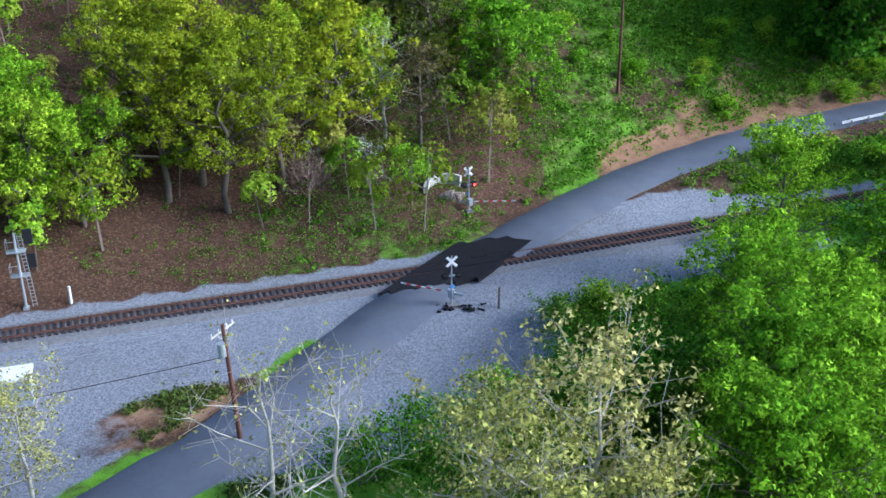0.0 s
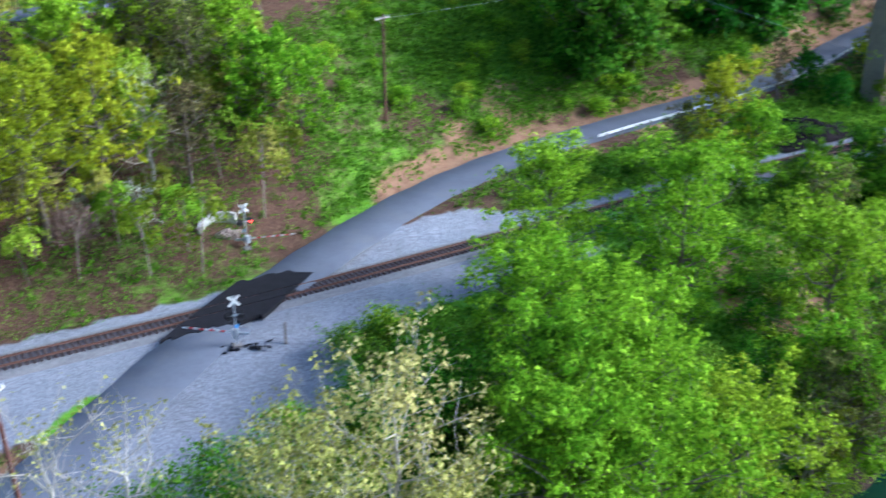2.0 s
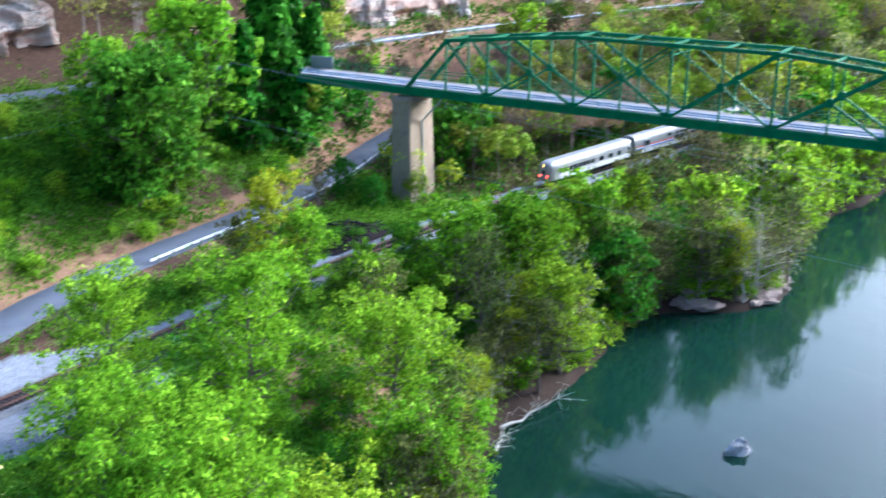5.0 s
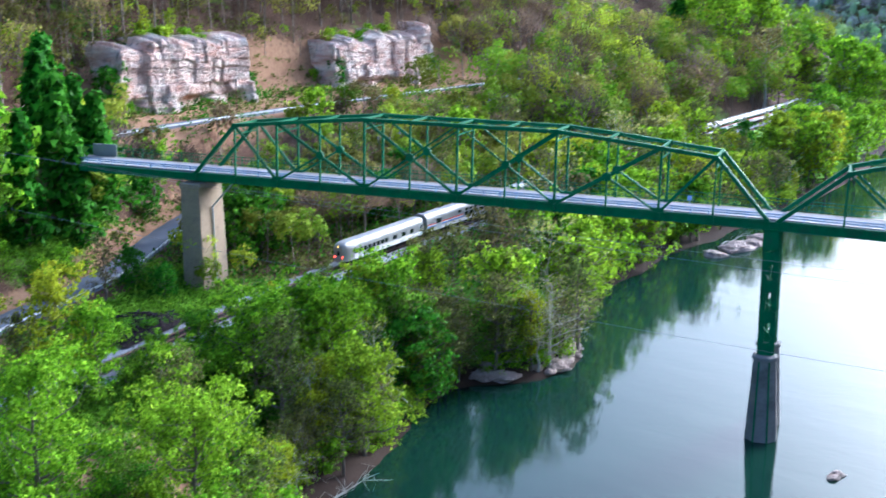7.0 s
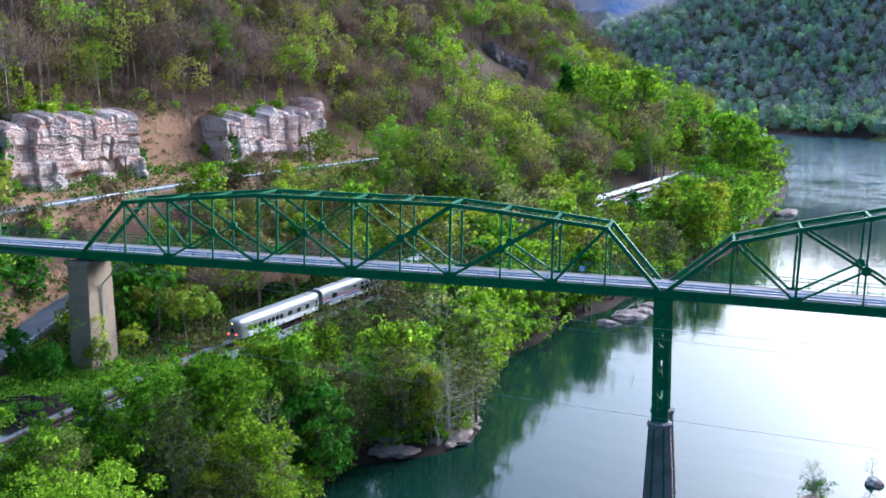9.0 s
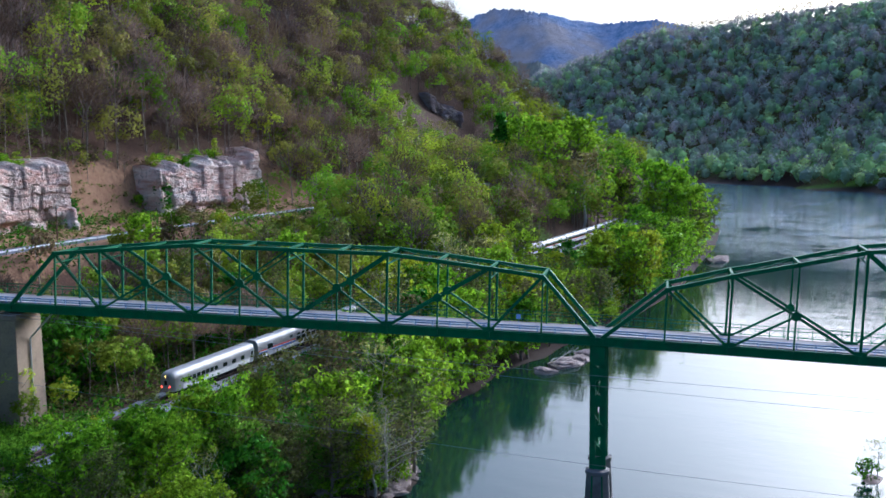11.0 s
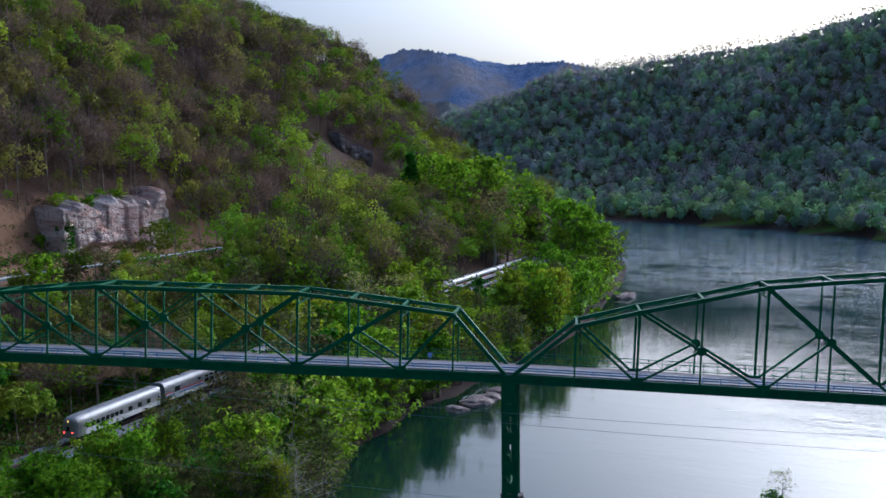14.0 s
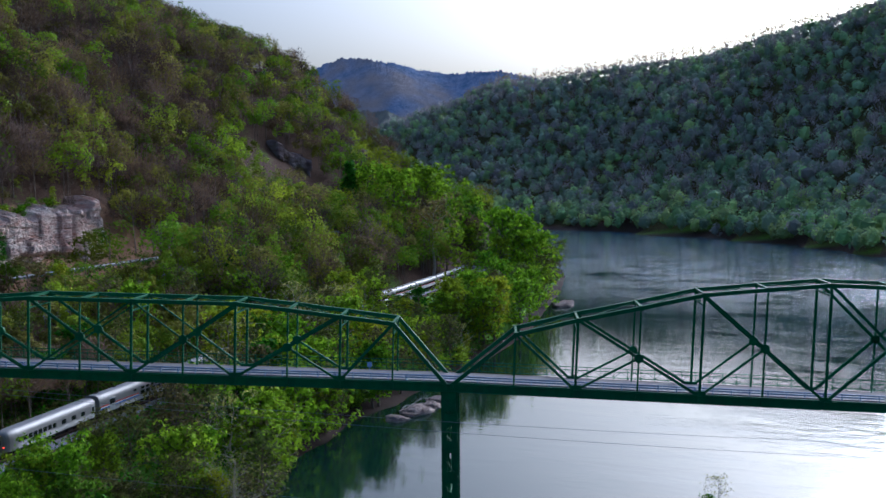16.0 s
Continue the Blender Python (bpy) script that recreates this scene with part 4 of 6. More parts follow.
SLOPE_TREES = [
    ("mid", 53.9, 140.4, 1.55),
    ("mid", 59.3, 144.1, 1.35),
    ("fresh", 53.6, 149.3, 1.1),
    ("mid", 52.6, 140.4, 1.5),
    ("fresh", 70.4, 156.4, 1.3),
    ("ever", 76.2, 154.9, 1.5),
    ("ever", 85.4, 160.6, 1.6),
    ("ever", 95.5, 167.1, 1.4),
    ("fresh", 69.8, 162.9, 1.2),
    ("ever", 85.5, 166.5, 1.6),
    ("mid", 53.4, 141.9, 1.3),
    ("fresh", -4.0, 126.5, 0.9),
    ("fresh2", 4.5, 120.2, 0.5),
    ("fresh", -9.1, 130.4, 0.9),
    ("ever", 91.1, 174.4, 1.5),
    ("ever", 93.7, 170.6, 1.4),
    ("mid", 113.5, 153.1, 0.95),
    ("yellow", 121.7, 152.5, 0.7),
    ("deep", 108.8, 151.5, 0.8),
    ("mid", 107.2, 145.5, 0.95),
    ("mid", 113.9, 147.5, 1.05),
    ("slim", 128.6, 150.8, 0.9),
    ("dull", 139.0, 153.1, 0.9),
    ("deep", 149.0, 154.2, 0.8),
    ("dull", 159.6, 155.2, 0.8),
    ("ever", 86.0, 157.2, 1.2),
    ("deep", 96.9, 168.0, 1.0),
    ("deep", 108.5, 175.0, 0.7),
    ("fresh2", 115.4, 181.6, 0.8),
    ("deep", 83.8, 139.4, 0.5),
    ("dull", 77.7, 136.4, 0.6),
    ("deep", 86.4, 134.9, 0.4),
    ("dull", 156.3, 168.3, 0.9),
    ("deep", 165.8, 164.5, 0.9),
    ("dull", 173.4, 159.9, 0.9),
    ("fresh", 172.3, 200.7, 0.9),
    ("fresh", 192.1, 171.6, 1.0),
    ("dull", 217.1, 178.2, 1.1),
    ("dull", 194.0, 180.6, 0.9),
    ("fresh2", 244.1, 180.1, 1.1),
    ("fresh", 272.1, 186.0, 1.2),
    ("slim", 203.3, 205.1, 0.8),
    ("deep", 255.2, 192.4, 1.2),
]
FRONT_TREES = [
    ("pale", 9.1, 55.1, 1.0),
    ("pale", 2.4, 53.8, 0.8),
    ("bare", -10.1, 52.8, 0.95),
    ("bare", -6.1, 52.2, 0.9),
    ("pale", -26.2, 57.4, 0.55),
    ("pale", 5.3, 49.7, 0.9),
    ("pale", 12.3, 52.4, 0.85),
    ("fresh", 22.4, 65.1, 0.95),
    ("fresh", 30.3, 72.5, 0.85),
    ("fresh2", 27.6, 65.8, 1.1),
    ("fresh2", 20.9, 58.7, 1.0),
    ("fresh", 20.1, 56.0, 1.0),
    ("fresh2", 27.5, 58.9, 1.1),
    ("fresh", 25.5, 63.4, 1.0),
    ("fresh2", 23.4, 74.3, 1.0),
]
BANK_TREES = [
    ("fresh", 40.5, 84.9, 1.05),
    ("fresh", 29.8, 89.9, 1.0),
    ("fresh2", 54.2, 81.5, 1.15),
    ("fresh2", 50.4, 70.7, 1.05),
    ("fresh2", 37.9, 64.9, 1.0),
    ("yellow", 57.4, 111.9, 0.82),
    ("fresh", 59.1, 107.2, 0.7),
    ("dull", 53.2, 113.0, 0.65),
    ("dull", 60.3, 92.5, 0.9),
    ("dull", 77.0, 97.3, 1.0),
    ("fresh", 88.4, 101.4, 1.0),
    ("mid", 104.2, 103.8, 1.1),
    ("fresh", 86.9, 92.4, 0.9),
    ("dull", 81.1, 82.3, 0.8),
    ("dull", 114.1, 100.0, 1.0),
    ("dull", 112.3, 89.4, 0.9),
    ("bare", 126.5, 96.1, 0.9),
    ("dull", 138.6, 94.5, 1.0),
    ("dull", 148.5, 106.8, 1.0),
]
FAR_BANK_TREES = [
    ("fresh2", 66.9, 104.4, 0.6),
    ("fresh2", 91.9, 105.8, 1.0),
    ("dull", 104.2, 102.7, 1.0),
    ("dull", 110.9, 98.4, 1.0),
    ("dull", 120.4, 97.0, 1.0),
    ("bare", 129.1, 96.4, 1.0),
    ("fresh", 150.1, 100.2, 1.05),
    ("bare", 157.3, 98.1, 0.9),
    ("fresh", 164.2, 115.9, 1.0),
    ("fresh", 223.7, 113.9, 1.0),
    ("dull", 197.4, 109.4, 1.0),
    ("dull", 257.7, 120.2, 1.1),
    ("fresh", 312.7, 138.7, 1.2),
    ("fresh2", 355.7, 143.7, 1.3),
    ("fresh", 389.8, 153.3, 1.2),
    ("pale", 338.1, 166.4, 1.1),
    ("fresh", 412.9, 224.4, 1.85),
    ("fresh", 446.2, 225.5, 2.0),
    ("fresh2", 463.0, 234.0, 2.1),
    ("tan", 407.2, 203.0, 1.45),
    ("yellow", 374.4, 211.4, 0.85),
    ("yellow", 384.8, 233.3, 1.2),
    ("fresh", 423.8, 205.0, 1.45),
    ("fresh2", 450.4, 190.0, 2.1),
    ("fresh", 463.3, 186.0, 2.0),
    ("fresh2", 452.4, 174.7, 1.9),
    ("dull", 444.9, 168.5, 1.3),
    ("dull", 420.0, 168.0, 0.9),
    ("yellow", 340.0, 210.7, 0.7),
    ("fresh", 343.9, 223.2, 0.75),
    ("fresh", 446.0, 256.0, 1.9),
    ("yellow", 470.0, 262.0, 1.9),
    ("ever", 440.0, 262.0, 2.2),
    ("mid", 430.0, 213.0, 1.3),
    ("dull", 441.0, 216.0, 1.3),
    ("fresh", 452.0, 218.5, 1.2),
    ("fresh2", 464.0, 221.0, 1.4),
    ("dull", 474.0, 224.0, 1.3),
    ("mid", 484.0, 227.0, 1.2),
    ("fresh", 494.0, 230.0, 1.3),
    ("fresh", 480.0, 238.0, 1.6),
    ("dull", 402.0, 206.0, 1.0),
    ("mid", 415.0, 211.0, 1.0),
    ("fresh2", 487.0, 219.0, 1.2),
    ("dull", 482.0, 216.5, 1.2),
    ("mid", 490.0, 223.0, 1.1),
    ("fresh", 478.0, 219.0, 1.0),
    ("fresh2", 496.0, 226.0, 1.2),
    ("scrub", 484.0, 213.0, 1.6),
    ("scrub", 476.0, 212.0, 1.6),
    ("deep", 103.3, 100.8, 1.1),
    ("dull", 135.2, 112.4, 0.9),
    ("bare", 147.5, 111.2, 1.0),
    ("fresh2", 165.2, 114.1, 1.0),
    ("fresh", 180.5, 115.3, 1.1),
    ("dull", 180.3, 128.8, 1.1),
    ("fresh2", 196.9, 118.9, 1.0),
    ("dull", 226.8, 126.3, 1.2),
    ("fresh", 226.4, 118.7, 1.1),
    ("mid", 74.6, 109.8, 0.8),
    ("fresh2", 79.7, 105.5, 1.0),
    ("fresh2", 88.9, 105.9, 1.0),
    ("mid", 69.2, 111.2, 0.7),
    ("fresh2", 107.2, 111.3, 1.1),
    ("dull", 150.4, 118.6, 1.0),
    ("deep", 169.3, 125.2, 1.1),
    ("fresh", 193.1, 132.1, 1.0),
    ("fresh2", 208.5, 133.3, 1.0),
    ("dull", 136.6, 114.8, 1.0),
    ("fresh2", 155.3, 123.7, 1.15),
    ("dull", 170.8, 128.3, 1.2),
    ("deep", 185.5, 131.9, 1.25),
    ("fresh", 201.8, 136.5, 1.15),
    ("dull", 221.0, 141.3, 1.25),
    ("fresh2", 238.0, 144.4, 1.2),
]
rng = random.Random(11)
for rows, group in ((HILL_TREES, "trees on the hillside above the line"), (SLOPE_TREES, "trees below the bridge road"), (FRONT_TREES, "trees between lane and river"), (BANK_TREES, "trees on the river bank"), (FAR_BANK_TREES, "trees on the far bank below the spur")):
    for i, (kind, x, y, size) in enumerate(rows):
        plant(kind, x, y, size * rng.uniform(0.94, 1.06), rng.uniform(0, 360), seed=i % 2, group=group)

# bushes under the bank trees
for i in range(70):
    x = rng.uniform(2, 120)
    lo, hi = float(across(shore_a, x)) + 4, float(across(track_line, x)) - 11
    y = rng.uniform(lo, hi)
    plant(rng.choice(("bush", "scrub")), x, y, rng.uniform(0.6, 1.25), rng.uniform(0, 360), seed=i % 3, group="bushes on the river bank")
for x, y, size in ((12.5, 80.5, 0.9), (16.0, 79.0, 1.1), (19.5, 76.5, 1.1), (11.0, 75.5, 1.0), (14.5, 72.5, 1.2), (9.0, 71.0, 0.8), (3.0, 64.0, 0.9), (-1.5, 62.0, 1.0), (-5.5, 59.0, 1.0), (5.5, 59.5, 1.1), (9.0, 65.5, 1.2), (0.5, 57.5, 1.0), (13.0, 66.5, 1.3), (17.5, 70.5, 1.2)):
    plant("scrub", x, y, size, rng.uniform(0, 360), seed=int(x) % 2, group="bushes at the yard's edge")
for i in range(46):
    x = rng.uniform(90, 330)
    lo, hi = float(across(shore_a, x)) + 3, float(across(track_line, x)) - 7
    y = lo + (hi - lo) * rng.random() ** 1.4
    plant(rng.choice(("dull", "fresh", "fresh2", "slim", "dull", "bush", "yellow")), x, y, rng.uniform(0.55, 0.95), rng.uniform(0, 360), seed=i % 2, group="trees on the river bank")


for i in range(20):
    x = 27 + 2.4 * i + rng.uniform(-0.8, 0.8)
    y = float(across(track_line, x)) - rng.uniform(4.5, 7.5)
    plant("scrub", x, y, rng.uniform(0.45, 0.75), rng.uniform(0, 360), seed=i % 2, group="bushes beside the line")
for i in range(16):
    x = 40 + 2.6 * i + rng.uniform(-0.8, 0.8)
    y = float(across(track_line, x)) + rng.uniform(5.0, 8.0)
    plant("scrub", x, y, rng.uniform(0.35, 0.55), rng.uniform(0, 360), seed=i % 2, group="bushes beside the line")
# a screen of trees along the lower side of the line
for i in range(34):
    x = 172 + 3.4 * i + rng.uniform(-1.2, 1.2)
    y = float(across(track_line, x)) - rng.uniform(8, 15)
    plant(rng.choice(("dull", "fresh", "slim", "mid", "dull", "yellow", "bare")), x, y, rng.uniform(0.8, 1.15), rng.uniform(0, 360), seed=i % 2, group="trees beside the line")
for i in range(120):
    x = rng.uniform(40, 140) if i % 4 else rng.uniform(150, 300)
    y = float(across(shore_a, x)) + rng.uniform(0.0, 3.2)
    y += 2.2 * (69 < x < 86)
    plant(rng.choice(("bush", "bush", "dull", "bush", "slim", "bush", "bare")), x, y, rng.uniform(0.45, 0.95), rng.uniform(0, 360), seed=i % 2, group="growth along the water's edge")
for i in range(80):
    x = rng.uniform(14, 92)
    y = rng.uniform(float(across(low_line, x)) + 5, float(across(high_line, x)) - 5)
    plant("bush", x, y, rng.uniform(0.25, 0.6), rng.uniform(0, 360), seed=i % 3, group="shrubs on the open slope")
for i in range(66):
    x = rng.uniform(300, 570)
    lo, hi = float(across(shore_a, x)) + 2, float(across(track_line, x)) - 5
    if hi > lo:
        plant(rng.choice(("fresh", "scrub", "dull", "yellow", "fresh2", "deep", "dull", "scrub")), x, rng.uniform(lo, hi), rng.uniform(0.7, 1.3), rng.uniform(0, 360), seed=i % 2, group="trees on the wooded point")


# ---- woods and undergrowth ----
def scatter_woods(name, xs, ys, zs, talls, tints, cards, size, material, label, seed, trunk=True, wide=0.34, crown=0.62, deep=0.34, lobes=11, heart=0.0, lift=0.15):
    """Many trees in one mesh: crowns of leaf clumps on lobes, bare ones as fans of fine twigs, with thin trunks."""
    g = np.random.default_rng(seed)
    n = len(xs)
    strong = g.uniform(0, 1, n)
    bare = tints < 0.30
    reach = np.stack([talls * wide * g.uniform(0.8, 1.25, n), talls * wide * g.uniform(0.8, 1.25, n), talls * deep * g.uniform(0.85, 1.2, n)], -1)
    centre = np.stack([xs, ys, zs + talls * crown], -1)

    def ways(shape, low):
        up, ang = g.uniform(low, 1.0, shape), g.uniform(0, 2 * math.pi, shape)
        rim = np.sqrt(1 - up**2)
        return np.stack([np.cos(ang) * rim, np.sin(ang) * rim, up], -1)

    # leafy crowns: leaves over the outer side of a few round lobes
    per = max(4, cards // lobes)
    lobe_way = ways((n, lobes), -0.45)
    lobe_at = centre[:, None] + lobe_way * reach[:, None] * g.uniform(0.42, 0.8, (n, lobes, 1))
    lobe_r = reach.mean(1)[:, None] * g.uniform(0.28, 0.5, (n, lobes))
    leaf_way = ways((n, lobes, per), -1.0) + 0.75 * lobe_way[:, :, None] + (0, 0, 0.25)
    leaf_way /= np.linalg.norm(leaf_way, axis=3)[..., None]
    at = lobe_at[:, :, None] + leaf_way * (lobe_r[:, :, None] * g.uniform(0.6, 1.12, (n, lobes, per)))[..., None]
    bow = leaf_way + 0.6 * lobe_way[:, :, None] + (0, 0, lift) + g.normal(size=at.shape) * 0.12
    at, bow = at.reshape(n, -1, 3), bow.reshape(n, -1, 3)
    k = at.shape[1]
    # bare crowns: twigs that fan out from the fork
    fork = np.stack([xs, ys, zs + talls * 0.42], -1)
    fan = ways((n, k), 0.05) * reach[:, None] * (g.uniform(0.25, 1.0, (n, k)) ** 0.6)[..., None] * (1, 1, 1.25) + (0, 0, 1) * (talls * 0.12)[:, None, None]
    at = np.where(bare[:, None, None], fork[:, None] + fan, at).reshape(-1, 3)
    fan = fan.reshape(-1, 3) / (np.linalg.norm(fan.reshape(-1, 3), axis=1)[:, None] + 1e-9)
    bow = np.where(np.repeat(bare, k)[:, None], fan + (0, 0, 0.2), bow.reshape(-1, 3))
    bow /= np.linalg.norm(bow, axis=1)[:, None]
    thin = np.repeat(bare, k)
    out = bow + g.normal(size=at.shape) * 0.45
    a = np.cross(out, g.normal(size=at.shape))
    a[thin] = (fan + g.normal(size=fan.shape) * 0.35)[thin]
    a /= np.linalg.norm(a, axis=1)[:, None] + 1e-9
    b = np.cross(out, a)
    b /= np.linalg.norm(b, axis=1)[:, None] + 1e-9
    s = (size * 1.25 * g.uniform(0.55, 1.35, len(at)))[:, None] * np.where(thin, 1.9, 1.0)[:, None]
    w = np.where(thin, 0.13, 0.72)[:, None]
    v = np.stack([at - a * s, at + b * s * w * 1.3, at + a * s * 0.9 - b * s * w * 0.5], 1).reshape(-1, 3)
    i = np.arange(len(at)) * 3
    f = np.stack([i, i + 1, i + 2], -1)
    tint = np.repeat(np.repeat(tints, k) + g.normal(size=len(at)) * 0.03, 3)
    vig, nor = np.repeat(strong, k * 3), np.repeat(bow, 3, 0)
    if heart:
        # a lumpy core that closes far crowns
        bm = bmesh.new()
        bmesh.ops.create_icosphere(bm, subdivisions=1, radius=1.0)
        bm.verts.index_update()
        ball = np.array([q.co[:] for q in bm.verts])
        sides = np.array([[q.index for q in p.verts] for p in bm.faces])
        bm.free()
        leafy = np.nonzero(~bare)[0]
        swell = g.uniform(0.75, 1.0, (len(leafy), len(ball), 1)) * heart
        hv = (centre[leafy][:, None] + ball[None] * reach[leafy][:, None] * swell).reshape(-1, 3)
        hf = (sides[None] + np.arange(len(leafy))[:, None, None] * len(ball)).reshape(-1, 3) + len(v)
        v, f = np.concatenate([v, hv]), np.concatenate([f, hf])
        tint, vig = np.r_[tint, np.repeat(tints[leafy], len(ball))], np.r_[vig, np.repeat(strong[leafy], len(ball))]
        nor = np.concatenate([nor, np.tile(ball, (len(leafy), 1))])
    ob = mesh_object(name, v, f, material)
    ob.data.attributes.new("tint", "FLOAT", "POINT").data.foreach_set("value", np.clip(tint, 0, 1).astype(np.float32))
    ob.data.attributes.new("vigour", "FLOAT", "POINT").data.foreach_set("value", vig.astype(np.float32))
    ob.data.attributes.new("custom_normal", "FLOAT_VECTOR", "POINT").data.foreach_set("vector", nor.astype(np.float32).ravel())
    tagged(ob, label, "woods", kind="stuff")
    if trunk:
        tv, tf = [], []
        for x, y, z, h, leafless in zip(xs, ys, zs, talls, bare):
            lx, ly = g.normal(size=2) * 0.5
            tube_ring(tv, tf, np.array((x, y, z - 0.5)), np.array((x + lx, y + ly, z + h * 0.9)), h * 0.013, h * 0.004, 3)
            for q in range(6 if leafless else 2):
                e = np.array((x, y, z + h * 0.82)) + g.normal(size=3) * h * (0.16, 0.16, 0.08)
                tube_ring(tv, tf, np.array((x + lx * 0.6, y + ly * 0.6, z + h * g.uniform(0.36, 0.6))), e, h * 0.006, h * 0.002, 3)
        ob2 = mesh_object(name + "_trunks", tv, tf, WOOD_GREY)
        tagged(ob2, "thin grey trunks of the hillside woods", "woods", kind="stuff")
    return ob


WOOD_GREY = simple("grey_trunk_bark", (0.20, 0.16, 0.13), 0.9, spread=0.3, scale=0.6)


def spaced(xs, ys, gaps):
    """Keeps those points, in their order, that leave each other room."""
    cells, keep = collections.defaultdict(list), np.zeros(len(xs), bool)
    for i, (x, y, r) in enumerate(zip(xs, ys, gaps)):
        cx, cy = int(x // 12), int(y // 12)
        if all((x - px) ** 2 + (y - py) ** 2 > r * r for dx in (-1, 0, 1) for dy in (-1, 0, 1) for px, py in cells[cx + dx, cy + dy]):
            keep[i] = True
            cells[cx, cy].append((x, y))
    return keep


g = np.random.default_rng(21)
xs, ys = g.uniform(-70, 700, 26000), g.uniform(70, 640, 26000)
zs, gravel, grass, mud, earth = lie(xs, ys)
dl, _ = from_line(low_line, xs, ys)
dh, _ = from_line(high_line, xs, ys)
dt, _ = from_line(track_line, xs, ys)
yh, yt = across(high_line, xs), across(track_line, xs)
above = ys - yh
dist = np.hypot(xs, ys)
keep = (zs > -10) & (dl > 6) & (dh > 6) & (dt > 7) & (ys > yt)
keep &= ~((xs > 8) & (xs < 92) & (above < 6))
keep &= ~((xs > 112) & (xs < 270) & (above > -9) & (above < 19))
keep &= (xs > 100) | (above < 70)
keep &= zs - 42 < 0.19 * dist
keep &= 578 + 0.6 * (ys - 200) - xs > (zs + 12) * 1.05 - 10
# the broken slope below the slabs stays open
keep &= np.hypot((xs - 442) / 36, (ys - 294) / 18) > 1
xs, ys, zs, dist, above = xs[keep], ys[keep], zs[keep], dist[keep], above[keep]
patch = 0.5 + 0.5 * waves(xs, ys, 45, 1.0)
low = np.clip(1 - (zs - 12) / 55, 0, 1)
tints = np.clip(g.normal(0.52, 0.25, len(xs)) + 0.3 * (patch - 0.5) + 0.06 * low + 0.3 * (xs < 105) * (dist > 150) + 0.15 * (xs > 360) * (above < 40) - 0.16 * ((above > 0) & (above < 50) & (xs < 330)), 0, 1)
talls = g.uniform(15, 25, len(xs)) * np.where((above < 0) & (dist < 300), 0.55, 1.0) * np.where(dist < 170, 0.72, 1.0)
keep = spaced(xs, ys, talls * np.where(tints < 0.3, 0.20, 0.35) * np.where((above < 70) & (xs < 330) & (xs > 100), 0.75, 1.0))
xs, ys, zs, dist, above, tints, talls = xs[keep], ys[keep], zs[keep], dist[keep], above[keep], tints[keep], talls[keep]
for lo, hi, cards, size, seed in ((0, 170, 460, 0.20, 1), (170, 300, 560, 0.31, 2), (300, 900, 460, 0.44, 3)):
    k = (dist >= lo) & (dist < hi)
    scatter_woods("hillside_woods", xs[k], ys[k], zs[k], talls[k], tints[k], cards, size, WOODS, "spring woods, part bare brown and part fresh green", seed)

# saplings and twiggy growth on the ledge over the cliffs
xs, ys = g.uniform(104, 330, 5000), g.uniform(200, 330, 5000)
zs, *_ = lie(xs, ys)
above = ys - across(high_line, xs)
keep = (above > 17) & (above < 62)
xs, ys, zs = xs[keep], ys[keep], zs[keep]
keep = spaced(xs, ys, g.uniform(2.6, 5.0, len(xs)))
xs, ys, zs = xs[keep], ys[keep], zs[keep]
scatter_woods("understorey", xs, ys, zs, g.uniform(3.5, 9, len(xs)), np.clip(g.normal(0.30, 0.22, len(xs)), 0, 1), 110, 0.26, WOODS, "brown twiggy saplings above the cliffs", 5)

xs, ys = g.uniform(300, 1900, 60000), g.uniform(-450, 1300, 60000)
zs, *_ = lie(xs, ys)
db, _ = from_line(shore_b, xs, ys)
keep = (side_of(shore_b, xs, ys) | (db < 6)) & (db < 468)
az_view = np.degrees(np.arctan2(xs, ys))
keep &= (az_view < 96) & (az_view > 50)
xs, ys, zs, db = xs[keep], ys[keep], zs[keep], db[keep]
talls = g.uniform(17, 29, len(xs)) * (1 - 0.6 * step(db, 395, 468))
tints = np.clip(g.normal(0.46, 0.26, len(xs)) + 0.3 * np.clip(1 - db / 90, 0, 1), 0, 1)
keep = spaced(xs, ys, talls * 0.36)
xs, ys, zs, talls, tints = xs[keep], ys[keep], zs[keep], talls[keep], tints[keep]
scatter_woods("far_woods", xs, ys, zs, talls, tints, 64, 1.15, HAZY_WOODS, "wooded mountainside across the river, its leaf tints paled by painted haze", 9, trunk=False, wide=0.33, crown=0.5, deep=0.42, lobes=8, heart=0.72, lift=0.9)

# thin trees along the crest stand against the sky
xs, ys = g.uniform(900, 2000, 60000), g.uniform(-300, 900, 60000)
db, _ = from_line(shore_b, xs, ys)
keep = side_of(shore_b, xs, ys) & (db > 462) & (db < 500)
xs, ys = xs[keep], ys[keep]
keep = spaced(xs, ys, g.uniform(7, 13, len(xs)))
xs, ys = xs[keep], ys[keep]
scatter_woods("crest_trees", xs, ys, lie(xs, ys)[0], g.uniform(17, 29, len(xs)), np.clip(g.normal(0.45, 0.2, len(xs)), 0.31, 1), 26, 0.9, CREST, "thin trees along the mountain crest, sunlight put into their tint", 15, wide=0.24, lobes=6)


